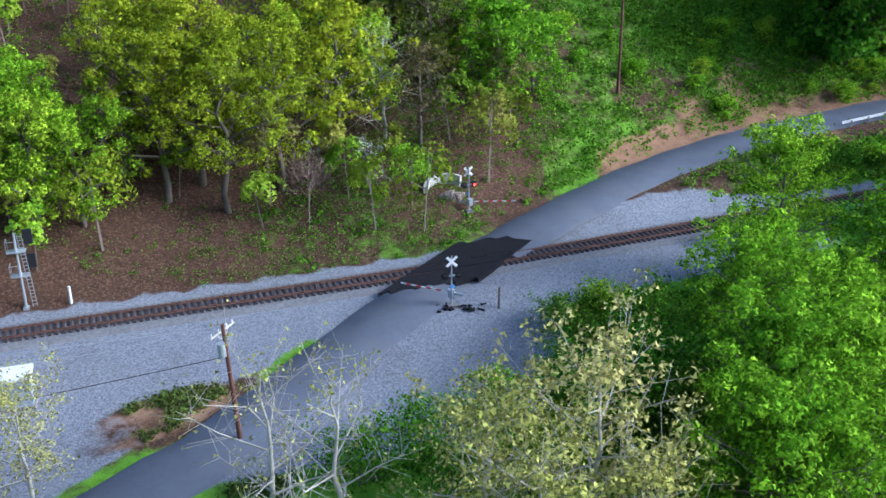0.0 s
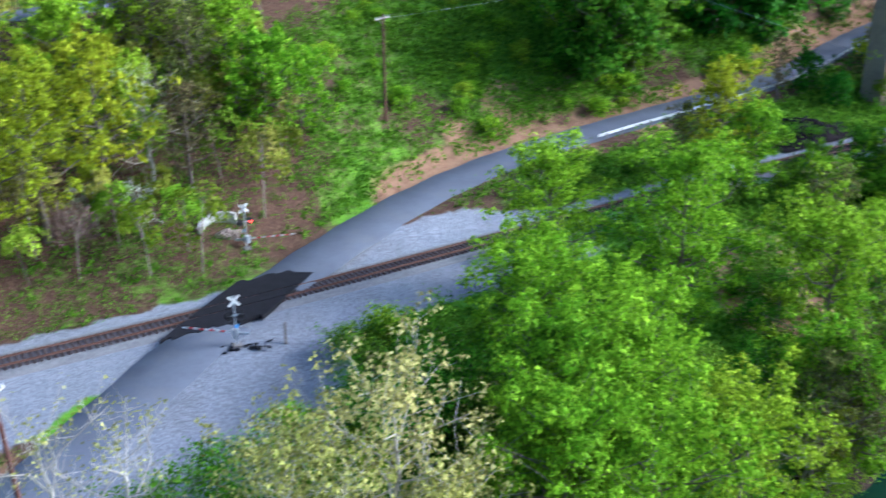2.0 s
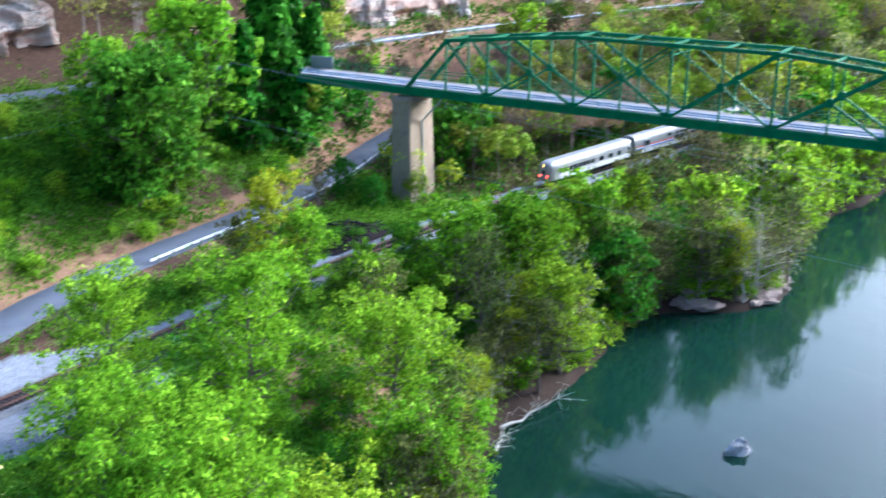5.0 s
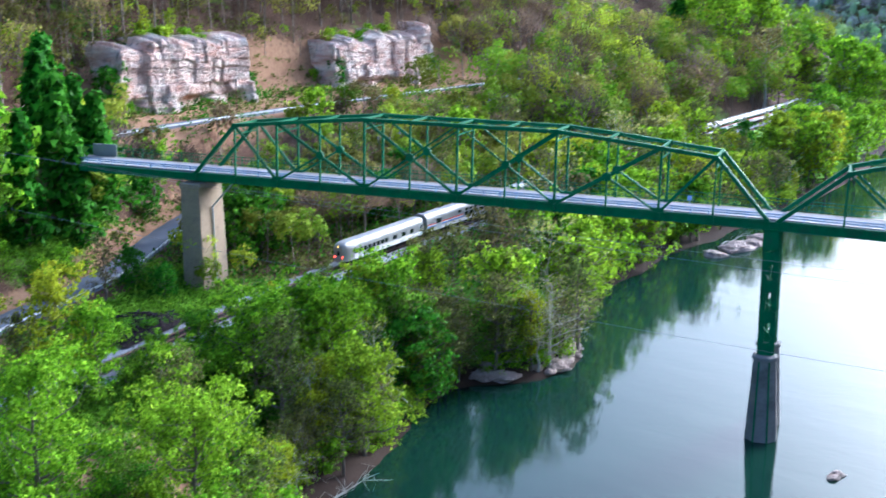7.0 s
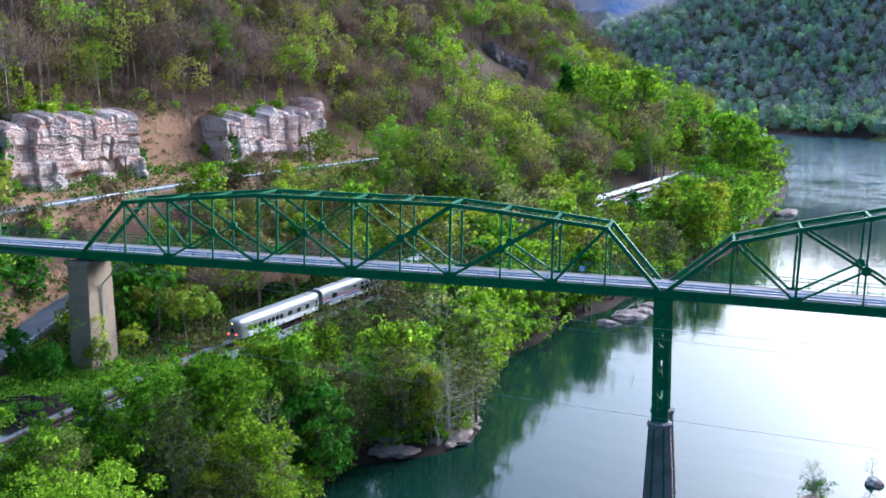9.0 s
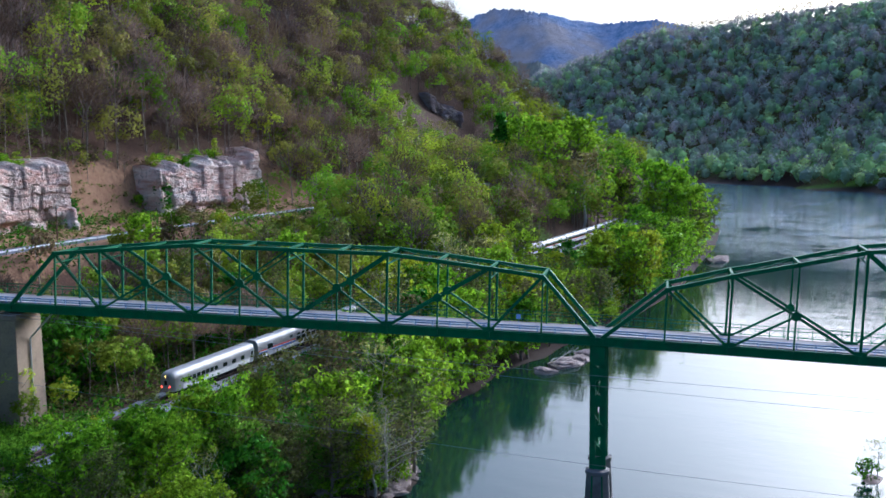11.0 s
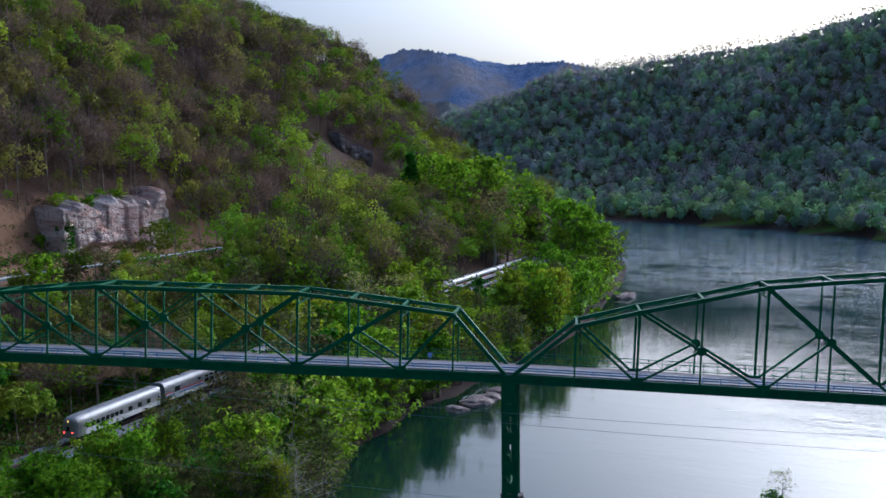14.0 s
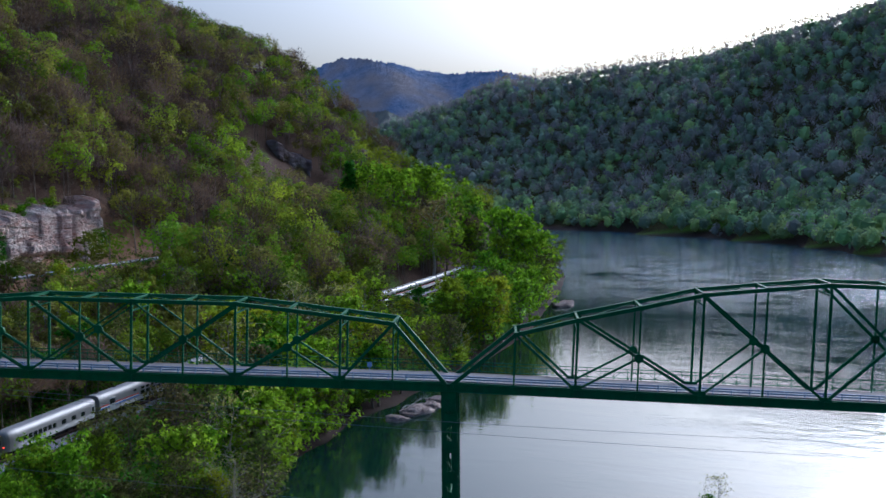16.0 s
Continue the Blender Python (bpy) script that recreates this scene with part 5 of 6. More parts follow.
def undergrowth(name, n, region, size, tall, material, label, seed, least=0.52):
    g = np.random.default_rng(seed)
    x0, x1, y0, y1 = region
    xs, ys = g.uniform(x0, x1, n * 4), g.uniform(y0, y1, n * 4)
    zs, gravel, grass, mud, earth = lie(xs, ys)
    dl, _ = from_line(low_line, xs, ys)
    dh, _ = from_line(high_line, xs, ys)
    ok = (zs > RIVER + 1.5) & (gravel < 0.3) & (dl > 4.2) & (dh > 4.5) & (grass + g.normal(size=len(xs)) * 0.12 > least)
    xs, ys, zs = xs[ok][:n], ys[ok][:n], zs[ok][:n]
    per = 20
    c = np.repeat(np.stack([xs, ys, zs], -1), per, 0)
    big = np.repeat(g.uniform(0.4, 1.5, len(xs)) * tall, per)
    c += np.column_stack([g.normal(size=len(c)) * big * 0.7, g.normal(size=len(c)) * big * 0.7, np.abs(g.normal(size=len(c))) * big * 0.55])
    v, f = leaf_cards(g, c, 0.05, 1, size)
    ob = mesh_object(name, v, f, material)
    tagged(ob, label, "undergrowth", kind="stuff")


undergrowth("undergrowth", 9500, (-45, 130, 60, 190), 0.17, 0.6, LEAF_MID, "low green weeds and saplings covering the slope", 31)
undergrowth("undergrowth", 6500, (6, 96, 100, 200), 0.19, 1.1, LEAF_MID, "tall bright green weeds on the open slope", 36, 0.45)
undergrowth("undergrowth", 4200, (95, 330, 120, 240), 0.32, 1.3, LEAF_DULL, "low dull green scrub below the road", 32, 0.05)
undergrowth("undergrowth", 2600, (95, 330, 100, 230), 0.32, 1.4, LEAF_DEEP, "dark green scrub between line and road", 33, 0.05)
undergrowth("undergrowth", 900, (-30, -10, 58, 76), 0.12, 0.4, LEAF_DULL, "brown-green weeds in the gravel yard", 35, 0.3)
undergrowth("undergrowth", 4200, (-45, 14, 88, 150), 0.085, 0.55, LEAF_MID, "scattered green saplings in the leaf litter", 34, 0.2)


# ---- the train ----
GLASS = simple("dark_tinted_glass", (0.02, 0.023, 0.026), 0.08, spread=0.2, bump=0.0)
RIBBED = simple("fluted_stainless", (0.36, 0.355, 0.35), 0.5, 0.3, spread=0.12, scale=1.2)
WARM_STEEL = simple("satin_stainless", (0.29, 0.282, 0.275), 0.5, 0.4, spread=0.12, scale=0.6)


def glow(name, colour, power):
    m = Nodes(name, 0.4)
    m.bsdf.inputs["Base Color"].default_value = (*colour, 1)
    m.bsdf.inputs["Emission Color"].default_value = (*colour, 1)
    m.bsdf.inputs["Emission Strength"].default_value = power
    return m.mat


RED_LAMP = glow("red_lamp", (1.0, 0.04, 0.02), 6.0)
AMBER_LAMP = glow("amber_lamp", (1.0, 0.45, 0.05), 5.0)
LONG, HALF = 25.9, 1.53


def car_ring(roof, wide=1.0):
    """Half-section of a car from the sill over the roof, as (y, z)."""
    side = [(HALF, 0.95), (HALF, 1.2), (HALF, 2.0), (HALF, 2.9)]
    top = []
    for k in range(1, 8):
        a = math.pi / 2 * k / 7
        top.append((HALF * math.cos(a) ** 0.55 if k < 7 else 0.0, 2.9 + (roof - 2.9) * math.sin(a)))
    right = side + top
    return [(y * wide, z) for y, z in right] + [(-y * wide, z) for y, z in right[-2::-1]]


def car_body(car, roof, round_tail):
    stations = [(0.0, 0.55, 0.80), (0.25, 0.72, 0.9), (0.7, 0.86, 0.96), (1.4, 0.95, 0.99), (2.4, 1.0, 1.0)] if round_tail else [(0.35, 1.0, 1.0)]
    stations += [(LONG - 0.35, 1.0, 1.0)]
    bm = bmesh.new()
    rings = []
    for x, w, h in stations:
        rings.append([bm.verts.new((x, y, 0.95 + (z - 0.95) * h)) for y, z in car_ring(roof, w)])
    for a, b in zip(rings[:-1], rings[1:]):
        for i in range(len(a)):
            j = (i + 1) % len(a)
            bm.faces.new((a[i], a[j], b[j], b[i]))
    bm.faces.new(rings[0])
    bm.faces.new(rings[-1])
    return part("body", bm, WARM_STEEL, car, "satin stainless steel body and roof", smooth=False)


def car_common(car, roof):
    bm = bmesh.new()
    box(bm, LONG / 2, 0, 0.8, LONG - 2.0, 2.5, 0.35)
    for x, w in ((8.0, 2.6), (11.5, 2.2), (14.8, 3.0), (18.0, 1.6)):
        box(bm, x, 0, 0.52, w, 2.3, 0.55)
    part("underframe", bm, SHADE, car)
    for x in (3.6, LONG - 3.6):
        bogie = new("bogie")
        bogie.parent = car
        bm = bmesh.new()
        for y in (-1.05, 1.05):
            box(bm, x, y, 0.55, 3.4, 0.16, 0.3)
            for dx in (-1.25, 1.25):
                box(bm, x + dx, y * 1.06, 0.48, 0.34, 0.22, 0.34)
        box(bm, x, 0, 0.62, 0.7, 2.1, 0.3)
        part("bogie_frame", bm, SHADE, bogie)
        for dx in (-1.25, 1.25):
            for y in (-0.76, 0.76):
                bm = bmesh.new()
                tube(bm, (x + dx, y - 0.065, 0.455), (x + dx, y + 0.065, 0.455), 0.455, 0.455, 18)
                part("wheel", bm, RAIL, bogie)
    bm = bmesh.new()
    box(bm, LONG + 0.03, 0, 2.45, 0.7, 2.2, 2.9)
    bmesh.ops.bevel(bm, geom=bm.edges[:], offset=0.15, segments=2, affect="EDGES")
    part("gangway_bellows", bm, BLACK, car, "black gangway bellows")
    bm = bmesh.new()
    for y in (-0.95, 0.95):
        box(bm, LONG / 2, y, 2.9 + (roof - 2.9) * 0.80, LONG - 5.5, 0.07, 0.05)
    part("roof_seam", bm, RIBBED, car)


def flutes(car, z0, z1, x0, x1):
    for s in (-1, 1):
        bm = bmesh.new()
        n = int((z1 - z0) / 0.115)
        prof = []
        for k in range(n):
            z, h = z0 + k * (z1 - z0) / n, (z1 - z0) / n
            prof += [(0.004, z), (0.03, z + 0.2 * h), (0.03, z + 0.75 * h), (0.004, z + 0.95 * h)]
        ends = [[bm.verts.new((x, s * (HALF + o), z)) for o, z in prof] for x in (x0, x1)]
        for i in range(len(prof) - 1):
            bm.faces.new((ends[0][i], ends[0][i + 1], ends[1][i + 1], ends[1][i]))
        part("fluted_side", bm, RIBBED, car)


def panes(car, z, h, places):
    for x, w in places:
        for s in (-1, 1):
            bm = bmesh.new()
            box(bm, x, s * (HALF + 0.006), z, w, 0.03, h)
            bmesh.ops.bevel(bm, geom=[e for e in bm.edges if abs(e.verts[0].co.y - e.verts[1].co.y) > 0.01], offset=0.08, segments=2, affect="EDGES")
            part("window", bm, GLASS, car)


def stripes(car, x0, x1, z=2.05):
    for name, dz, h, m in (("red_stripe", 0.2, 0.2, RED), ("white_stripe", 0.0, 0.12, WHITE), ("blue_stripe", -0.19, 0.2, BLUE)):
        bm = bmesh.new()
        for s in (-1, 1):
            box(bm, (x0 + x1) / 2, s * (HALF + 0.004), z + dz, x1 - x0, 0.02, h)
        part(name, bm, m, car)


def side_door(car, x):
    for s in (-1, 1):
        bm = bmesh.new()
        box(bm, x, s * (HALF + 0.003), 2.05, 0.95, 0.03, 2.1)
        d = part("door", bm, ZINC, car)
        bm = bmesh.new()
        box(bm, x, s * (HALF + 0.02), 2.55, 0.6, 0.02, 0.7)
        part("door_pane", bm, GLASS, d)


def tail_car():
    car = thing("observation_car", Matrix(), "stainless steel round-ended observation car, last of the train", "train car", "cars of the train")
    car_body(car, 4.15, True)
    car_common(car, 4.15)
    flutes(car, 1.0, 1.75, 2.5, LONG - 1.8)
    panes(car, 2.35, 0.72, [(3.2 + 1.35 * k, 1.05) for k in range(8)] + [(15.5, 1.3), (18.5, 1.3), (21.4, 1.2)])
    side_door(car, LONG - 1.2)
    for y in (-0.62, 0.0, 0.62):
        bm = bmesh.new()
        box(bm, 0.03 + abs(y) * 0.12, y, 2.35, 0.1, 0.5, 0.72)
        part("rear_window", bm, GLASS, car)
    bm = bmesh.new()
    bmesh.ops.create_uvsphere(bm, u_segments=10, v_segments=6, radius=0.16, matrix=Matrix.Translation((0.12, 0, 3.45)))
    part("tail_light", bm, AMBER_LAMP, car)
    for y in (-0.72, 0.72):
        bm = bmesh.new()
        tube(bm, (-0.02, y, 1.75), (0.2, y, 1.75), 0.13, 0.13, 10)
        part("tail_light", bm, RED_LAMP, car, "lit red tail lamp")
    return car


def striped_car():
    car = thing("baggage_car", Matrix(), "silver baggage and sleeping car with red, white and blue stripes", "train car", "cars of the train")
    car_body(car, 4.35, False)
    car_common(car, 4.35)
    flutes(car, 1.0, 1.55, 0.9, LONG - 0.9)
    stripes(car, 0.6, 14.0)
    for s in (-1, 1):
        bm = bmesh.new()
        box(bm, 4.6, s * (HALF + 0.012), 2.15, 2.0, 0.05, 2.2)
        d = part("sliding_door", bm, ZINC, car)
        bm = bmesh.new()
        box(bm, 4.6, s * (HALF + 0.04), 2.65, 1.8, 0.03, 0.9)
        part("door_pane", bm, GLASS, d)
    panes(car, 3.05, 0.42, [(12.6, 1.2), (15.4, 1.1), (17.2, 1.1), (19.0, 1.1), (20.8, 1.1), (22.6, 1.1)])
    panes(car, 2.2, 0.75, [(15.4, 1.5), (17.4, 1.5), (19.4, 1.5), (21.4, 1.5), (23.2, 1.3)])
    for x in (2.4, 8.5, 20.5):
        bm = bmesh.new()
        box(bm, x, 0.45, 4.32, 0.8, 0.6, 0.22)
        part("roof_vent", bm, SHADE, car)
    return car


def coach():
    car = thing("coach", Matrix(), "stainless steel passenger coach with a dark window row", "train car", "cars of the train")
    car_body(car, 4.05, False)
    car_common(car, 4.05)
    flutes(car, 1.0, 1.8, 0.9, LONG - 0.9)
    stripes(car, 2.0, LONG - 2.0, 1.93)
    panes(car, 2.55, 0.62, [(3.4 + 1.58 * k, 1.2) for k in range(13)])
    side_door(car, 1.4)
    side_door(car, LONG - 1.4)
    for x in (6.0, 13.0, 19.5):
        bm = bmesh.new()
        box(bm, x, 0, 4.06, 1.4, 0.8, 0.16)
        part("roof_vent", bm, ZINC, car)
    return car


def place_car(car, k, s0):
    a, b = along(track_line, s0 + k * 26.6), along(track_line, s0 + k * 26.6 + LONG)
    car.matrix_basis = pose(a[0], a[1], 0.0, 0, 0, math.degrees(math.atan2(b[1] - a[1], b[0] - a[0])))


TAIL = where(track_line, 118.0)
place_car(tail_car(), 0, TAIL)
place_car(striped_car(), 1, TAIL)
master_coach = coach()
place_car(master_coach, 2, TAIL)
for k in range(3, 12):
    place_car(copy_thing(master_coach, Matrix()), k, TAIL)


# ---- crossing signals, masts and poles ----
def crossing_signal(x, y, turn, arm_turn, label, lit=-1):
    z = height(x, y)
    ob = thing("crossing_signal", pose(x, y, z, 0, 0, turn), label, "railway signal", "signals at the level crossing")
    bm = bmesh.new()
    tube(bm, (0, 0, 0), (0, 0, 4.7), 0.075, 0.065, 10)
    part("mast", bm, ZINC, ob)
    bm = bmesh.new()
    box(bm, 0, 0, 0.12, 0.7, 0.7, 0.25)
    part("base", bm, DARK_CONCRETE, ob)
    buck = new("crossbuck")
    buck.parent = ob
    for a in (45, -45):
        bm = bmesh.new()
        box(bm, 0, -0.1 - (0.03 if a > 0 else 0), 4.25, 1.22, 0.025, 0.23, Matrix.Rotation(radians(a), 4, "Y"))
        part("board", bm, WHITE, buck, "white crossing board")
    bm = bmesh.new()
    beam(bm, (-0.62, -0.05, 2.9), (0.62, -0.05, 2.9), 0.08, 0.08)
    beam(bm, (-0.62, 0.12, 2.9), (0.62, 0.12, 2.9), 0.08, 0.08)
    part("cross_arm", bm, ZINC, ob)
    for i, (sx, sy) in enumerate(((-0.55, -1), (0.55, -1), (-0.55, 1), (0.55, 1))):
        bm = bmesh.new()
        tube(bm, (sx, sy * 0.14, 2.9), (sx, sy * 0.19, 2.9), 0.31, 0.31, 18)
        d = part("lamp_disc", bm, BLACK, ob)
        bm = bmesh.new()
        tube(bm, (sx, sy * 0.19, 2.9), (sx, sy * 0.24, 2.9), 0.13, 0.11, 12)
        part("lens", bm, RED_LAMP if i == lit else SHADE, d)
        bm = bmesh.new()
        box(bm, sx, sy * 0.33, 3.06, 0.3, 0.3, 0.03)
        part("hood", bm, BLACK, d)
    bm = bmesh.new()
    box(bm, 0.0, 0.28, 1.15, 0.5, 0.45, 0.75)
    bmesh.ops.bevel(bm, geom=bm.edges[:], offset=0.03, segments=1, affect="EDGES")
    part("gate_drive", bm, ZINC, ob, "grey gate drive box")
    arm = new("gate_arm")
    arm.parent = ob
    turn_m = Matrix.Translation((0, 0.28, 1.25)) @ Matrix.Rotation(radians(arm_turn), 4, "Z")
    n = 9
    for k in range(n):
        bm = bmesh.new()
        box(bm, 0.4 + (k + 0.5) * 0.46, 0, 0.02 * k, 0.46, 0.05, 0.12, Matrix.Rotation(radians(-2.5), 4, "Y"))
        bm.transform(turn_m)
        part("band", bm, RED if k % 2 else WHITE, arm)
    bm = bmesh.new()
    for k in (3, 6, 8):
        box(bm, 0.4 + k * 0.46, 0, 0.14, 0.1, 0.1, 0.12)
    box(bm, -0.7, 0, -0.1, 0.9, 0.14, 0.2)
    bm.transform(turn_m)
    part("counterweight", bm, ZINC, arm)
    bm = bmesh.new()
    box(bm, 0.05, -0.12, 1.95, 0.35, 0.03, 0.3)
    part("blue_plate", bm, BLUE_PLATE, ob, "small blue enamel plate")
    return ob


BLUE_PLATE = simple("blue_enamel", (0.12, 0.32, 0.66), 0.4, spread=0.05)
crossing_signal(0.7, 83.2, 12, 148, "grey crossing signal with white crossbuck and lowered striped gate")
crossing_signal(2.6, 101.6, 205, 150, "grey crossing signal with one lit red lamp by the hillside", lit=2)


def signal_mast():
    x, y = -35.5, 83.7
    ob = thing("signal_mast", pose(x, y, height(x, y), 0, 0, 14), "grey railway signal mast with ladder and black heads", "railway signal")
    bm = bmesh.new()
    tube(bm, (0, 0, 0), (0, 0, 7.0), 0.13, 0.09, 10)
    box(bm, 0, 0, 0.1, 0.5, 0.5, 0.3)
    part("mast", bm, ZINC, ob)
    bm = bmesh.new()
    for dx in (-0.18, 0.18):
        beam(bm, (0.75 + dx, 0, 0.2), (0.38 + dx, 0, 7.0), 0.05, 0.05)
    for k in range(20):
        u = k / 20
        beam(bm, (0.57 - 0.37 * u, 0, 0.4 + 6.6 * u), (0.93 - 0.37 * u, 0, 0.4 + 6.6 * u), 0.04, 0.04)
    part("ladder", bm, ZINC, ob)
    for z in (3.2, 5.4):
        bm = bmesh.new()
        box(bm, 0, 0, z, 1.5, 0.9, 0.06)
        for sx, sy in ((-0.72, -0.42), (-0.72, 0.42), (0.0, -0.42), (0.0, 0.42)):
            beam(bm, (sx, sy, z), (sx, sy, z + 1.0), 0.04, 0.04)
        beam(bm, (-0.72, -0.42, z + 1), (-0.72, 0.42, z + 1), 0.04, 0.04)
        beam(bm, (-0.72, -0.42, z + 1), (0, -0.42, z + 1), 0.04, 0.04)
        part("platform", bm, ZINC, ob)
        bm = bmesh.new()
        box(bm, 1.05, 0.1, z + 1.2, 0.75, 0.12, 1.35)
        box(bm, 1.05, 0.3, z + 1.2, 0.35, 0.4, 1.0)
        bmesh.ops.bevel(bm, geom=bm.edges[:], offset=0.04, segments=1, affect="EDGES")
        part("signal_head", bm, BLACK, ob, "black signal head")


signal_mast()


def white_post(x, y):
    bm = bmesh.new()
    tube(bm, (0, 0, 0), (0, 0, 1.7), 0.13, 0.12, 12)
    ob = part("marker_post", bm, WHITE)
    ob.matrix_basis = pose(x, y, height(x, y))
    tagged(ob, "short white marker post beside the track", "post")


white_post(-32.0, 84.7)


def cabin():
    x, y = -31.2, 69.2
    ob = thing("equipment_cabin", pose(x, y, height(x, y), 0, 0, 16), "grey metal equipment cabin with white roof on the gravel", "cabin")
    bm = bmesh.new()
    box(bm, 0, 0, 1.25, 2.3, 1.8, 2.3)
    for k in range(8):
        box(bm, -1.05 + k * 0.3, -0.91, 1.25, 0.05, 0.03, 2.2)
    part("walls", bm, CABIN, ob)
    bm = bmesh.new()
    box(bm, 0, 0.0, 2.5, 2.7, 2.2, 0.22)
    bmesh.ops.bevel(bm, geom=bm.edges[:], offset=0.05, segments=1, affect="EDGES")
    part("roof", bm, WHITE, ob)
    bm = bmesh.new()
    box(bm, 0.2, -0.92, 1.15, 0.9, 0.04, 1.9)
    part("door", bm, CABIN, ob)
    bm = bmesh.new()
    box(bm, 0, 0, 0.05, 2.6, 2.1, 0.3)
    part("plinth", bm, DARK_CONCRETE, ob)


CABIN = simple("cabin_metal", (0.40, 0.45, 0.50), 0.5, 0.3, spread=0.08, scale=0.8)
cabin()


def utility_pole(x, y, tall, turn, label, lean=(0, 0), can=False):
    ob = thing("utility_pole", pose(x, y, height(x, y) - 0.3, lean[0], lean[1], turn), label, "utility pole", "utility poles")
    bm = bmesh.new()
    tube(bm, (0, 0, 0), (0, 0, tall), 0.19, 0.12, 10)
    part("pole", bm, POLE_WOOD, ob)
    bm = bmesh.new()
    beam(bm, (-1.2, 0.1, tall - 0.5), (1.2, 0.1, tall - 0.5), 0.1, 0.12)
    beam(bm, (-0.6, 0.1, tall - 0.5), (0, 0.1, tall - 1.2), 0.05, 0.05)
    beam(bm, (0.6, 0.1, tall - 0.5), (0, 0.1, tall - 1.2), 0.05, 0.05)
    part("cross_arm", bm, PALE_BARK, ob)
    for dx in (-1.05, -0.35, 0.45, 1.05):
        bm = bmesh.new()
        tube(bm, (dx, 0.1, tall - 0.44), (dx, 0.1, tall - 0.2), 0.06, 0.05, 8)
        part("insulator", bm, WHITE, ob)
    if can:
        bm = bmesh.new()
        tube(bm, (-0.42, 0, tall - 2.2), (-0.42, 0, tall - 1.2), 0.27, 0.27, 14)
        part("transformer", bm, ZINC, ob, "grey transformer can")
    return ob


P1, P2, P3 = (-14.1, 64.2), (20.8, 126.2), (154.0, 206.0)
utility_pole(*P1, 9.6, 60, "dark brown wooden power pole leaning over the lane", (0, -4), True)
utility_pole(*P2, 13.0, 40, "tall brown power pole on the grassy slope")
utility_pole(*P3, 9.0, 80, "thin power pole below the cliffs")


def bare_post(x, y, tall, r, label):
    bm = bmesh.new()
    tube(bm, (0, 0, -0.2), (0.05, 0.03, tall), r, r * 0.8, 8)
    ob = part("wooden_post", bm, BARK)
    ob.matrix_basis = pose(x, y, height(x, y))
    tagged(ob, label, "post")


bare_post(4.7, 83.6, 2.0, 0.11, "weathered wooden post at the gravel's edge")
bare_post(-7.6, 102.7, 5.2, 0.12, "leaning grey snag on the hillside")


def wire(a, b, sag, r, material, label):
    """A hanging cable."""
    a, b = Vector(a), Vector(b)
    verts, faces = [], []
    n = 28
    side = (b - a).cross(Vector((0, 0, 1))).normalized() * r
    up = Vector((0, 0, r))
    for i in range(n + 1):
        p = a + (b - a) * (i / n) - Vector((0, 0, sag * 4 * (i / n) * (1 - i / n)))
        verts += [tuple(p + side), tuple(p + up), tuple(p - side), tuple(p - up)]
    for i in range(n):
        faces += [(i * 4 + k, i * 4 + (k + 1) % 4, i * 4 + 4 + (k + 1) % 4, i * 4 + 4 + k) for k in range(4)]
    ob = mesh_object("power_cable", verts, faces, material)
    tagged(ob, label, "cable", "power cables")


CABLE = simple("dull_cable", (0.25, 0.26, 0.27), 0.6, 0.3)
z1, z2 = height(*P1) + 8.8, height(*P2) + 12.2
wire((P1[0] - 1, P1[1], z1), (-75, 52, 8.5), 0.8, 0.012, ZINC, "thin grey cable over the gravel yard")
wire((P1[0], P1[1] - 0.5, z1 - 0.3), (-75, 50, 8.2), 0.8, 0.012, ZINC, "thin grey cable over the gravel yard")
wire((P1[0] - 0.3, P1[1], z1 - 2.2), (-75, 47, 3.5), 0.9, 0.025, BLACK, "thick black cable over the weeds")
wire((P2[0], P2[1], z2), (P3[0], P3[1], height(*P3) + 8.3), 3.0, 0.010, CABLE, "thin grey cable up the slope")
for za, zb in ((25.0, 1.0), (25.0, 4.0), (18.0, -12.0)):
    wire((62.0, 130.0, za), (190, -60, zb), 3.0, 0.02, CABLE, "long thin cable hung over the river")


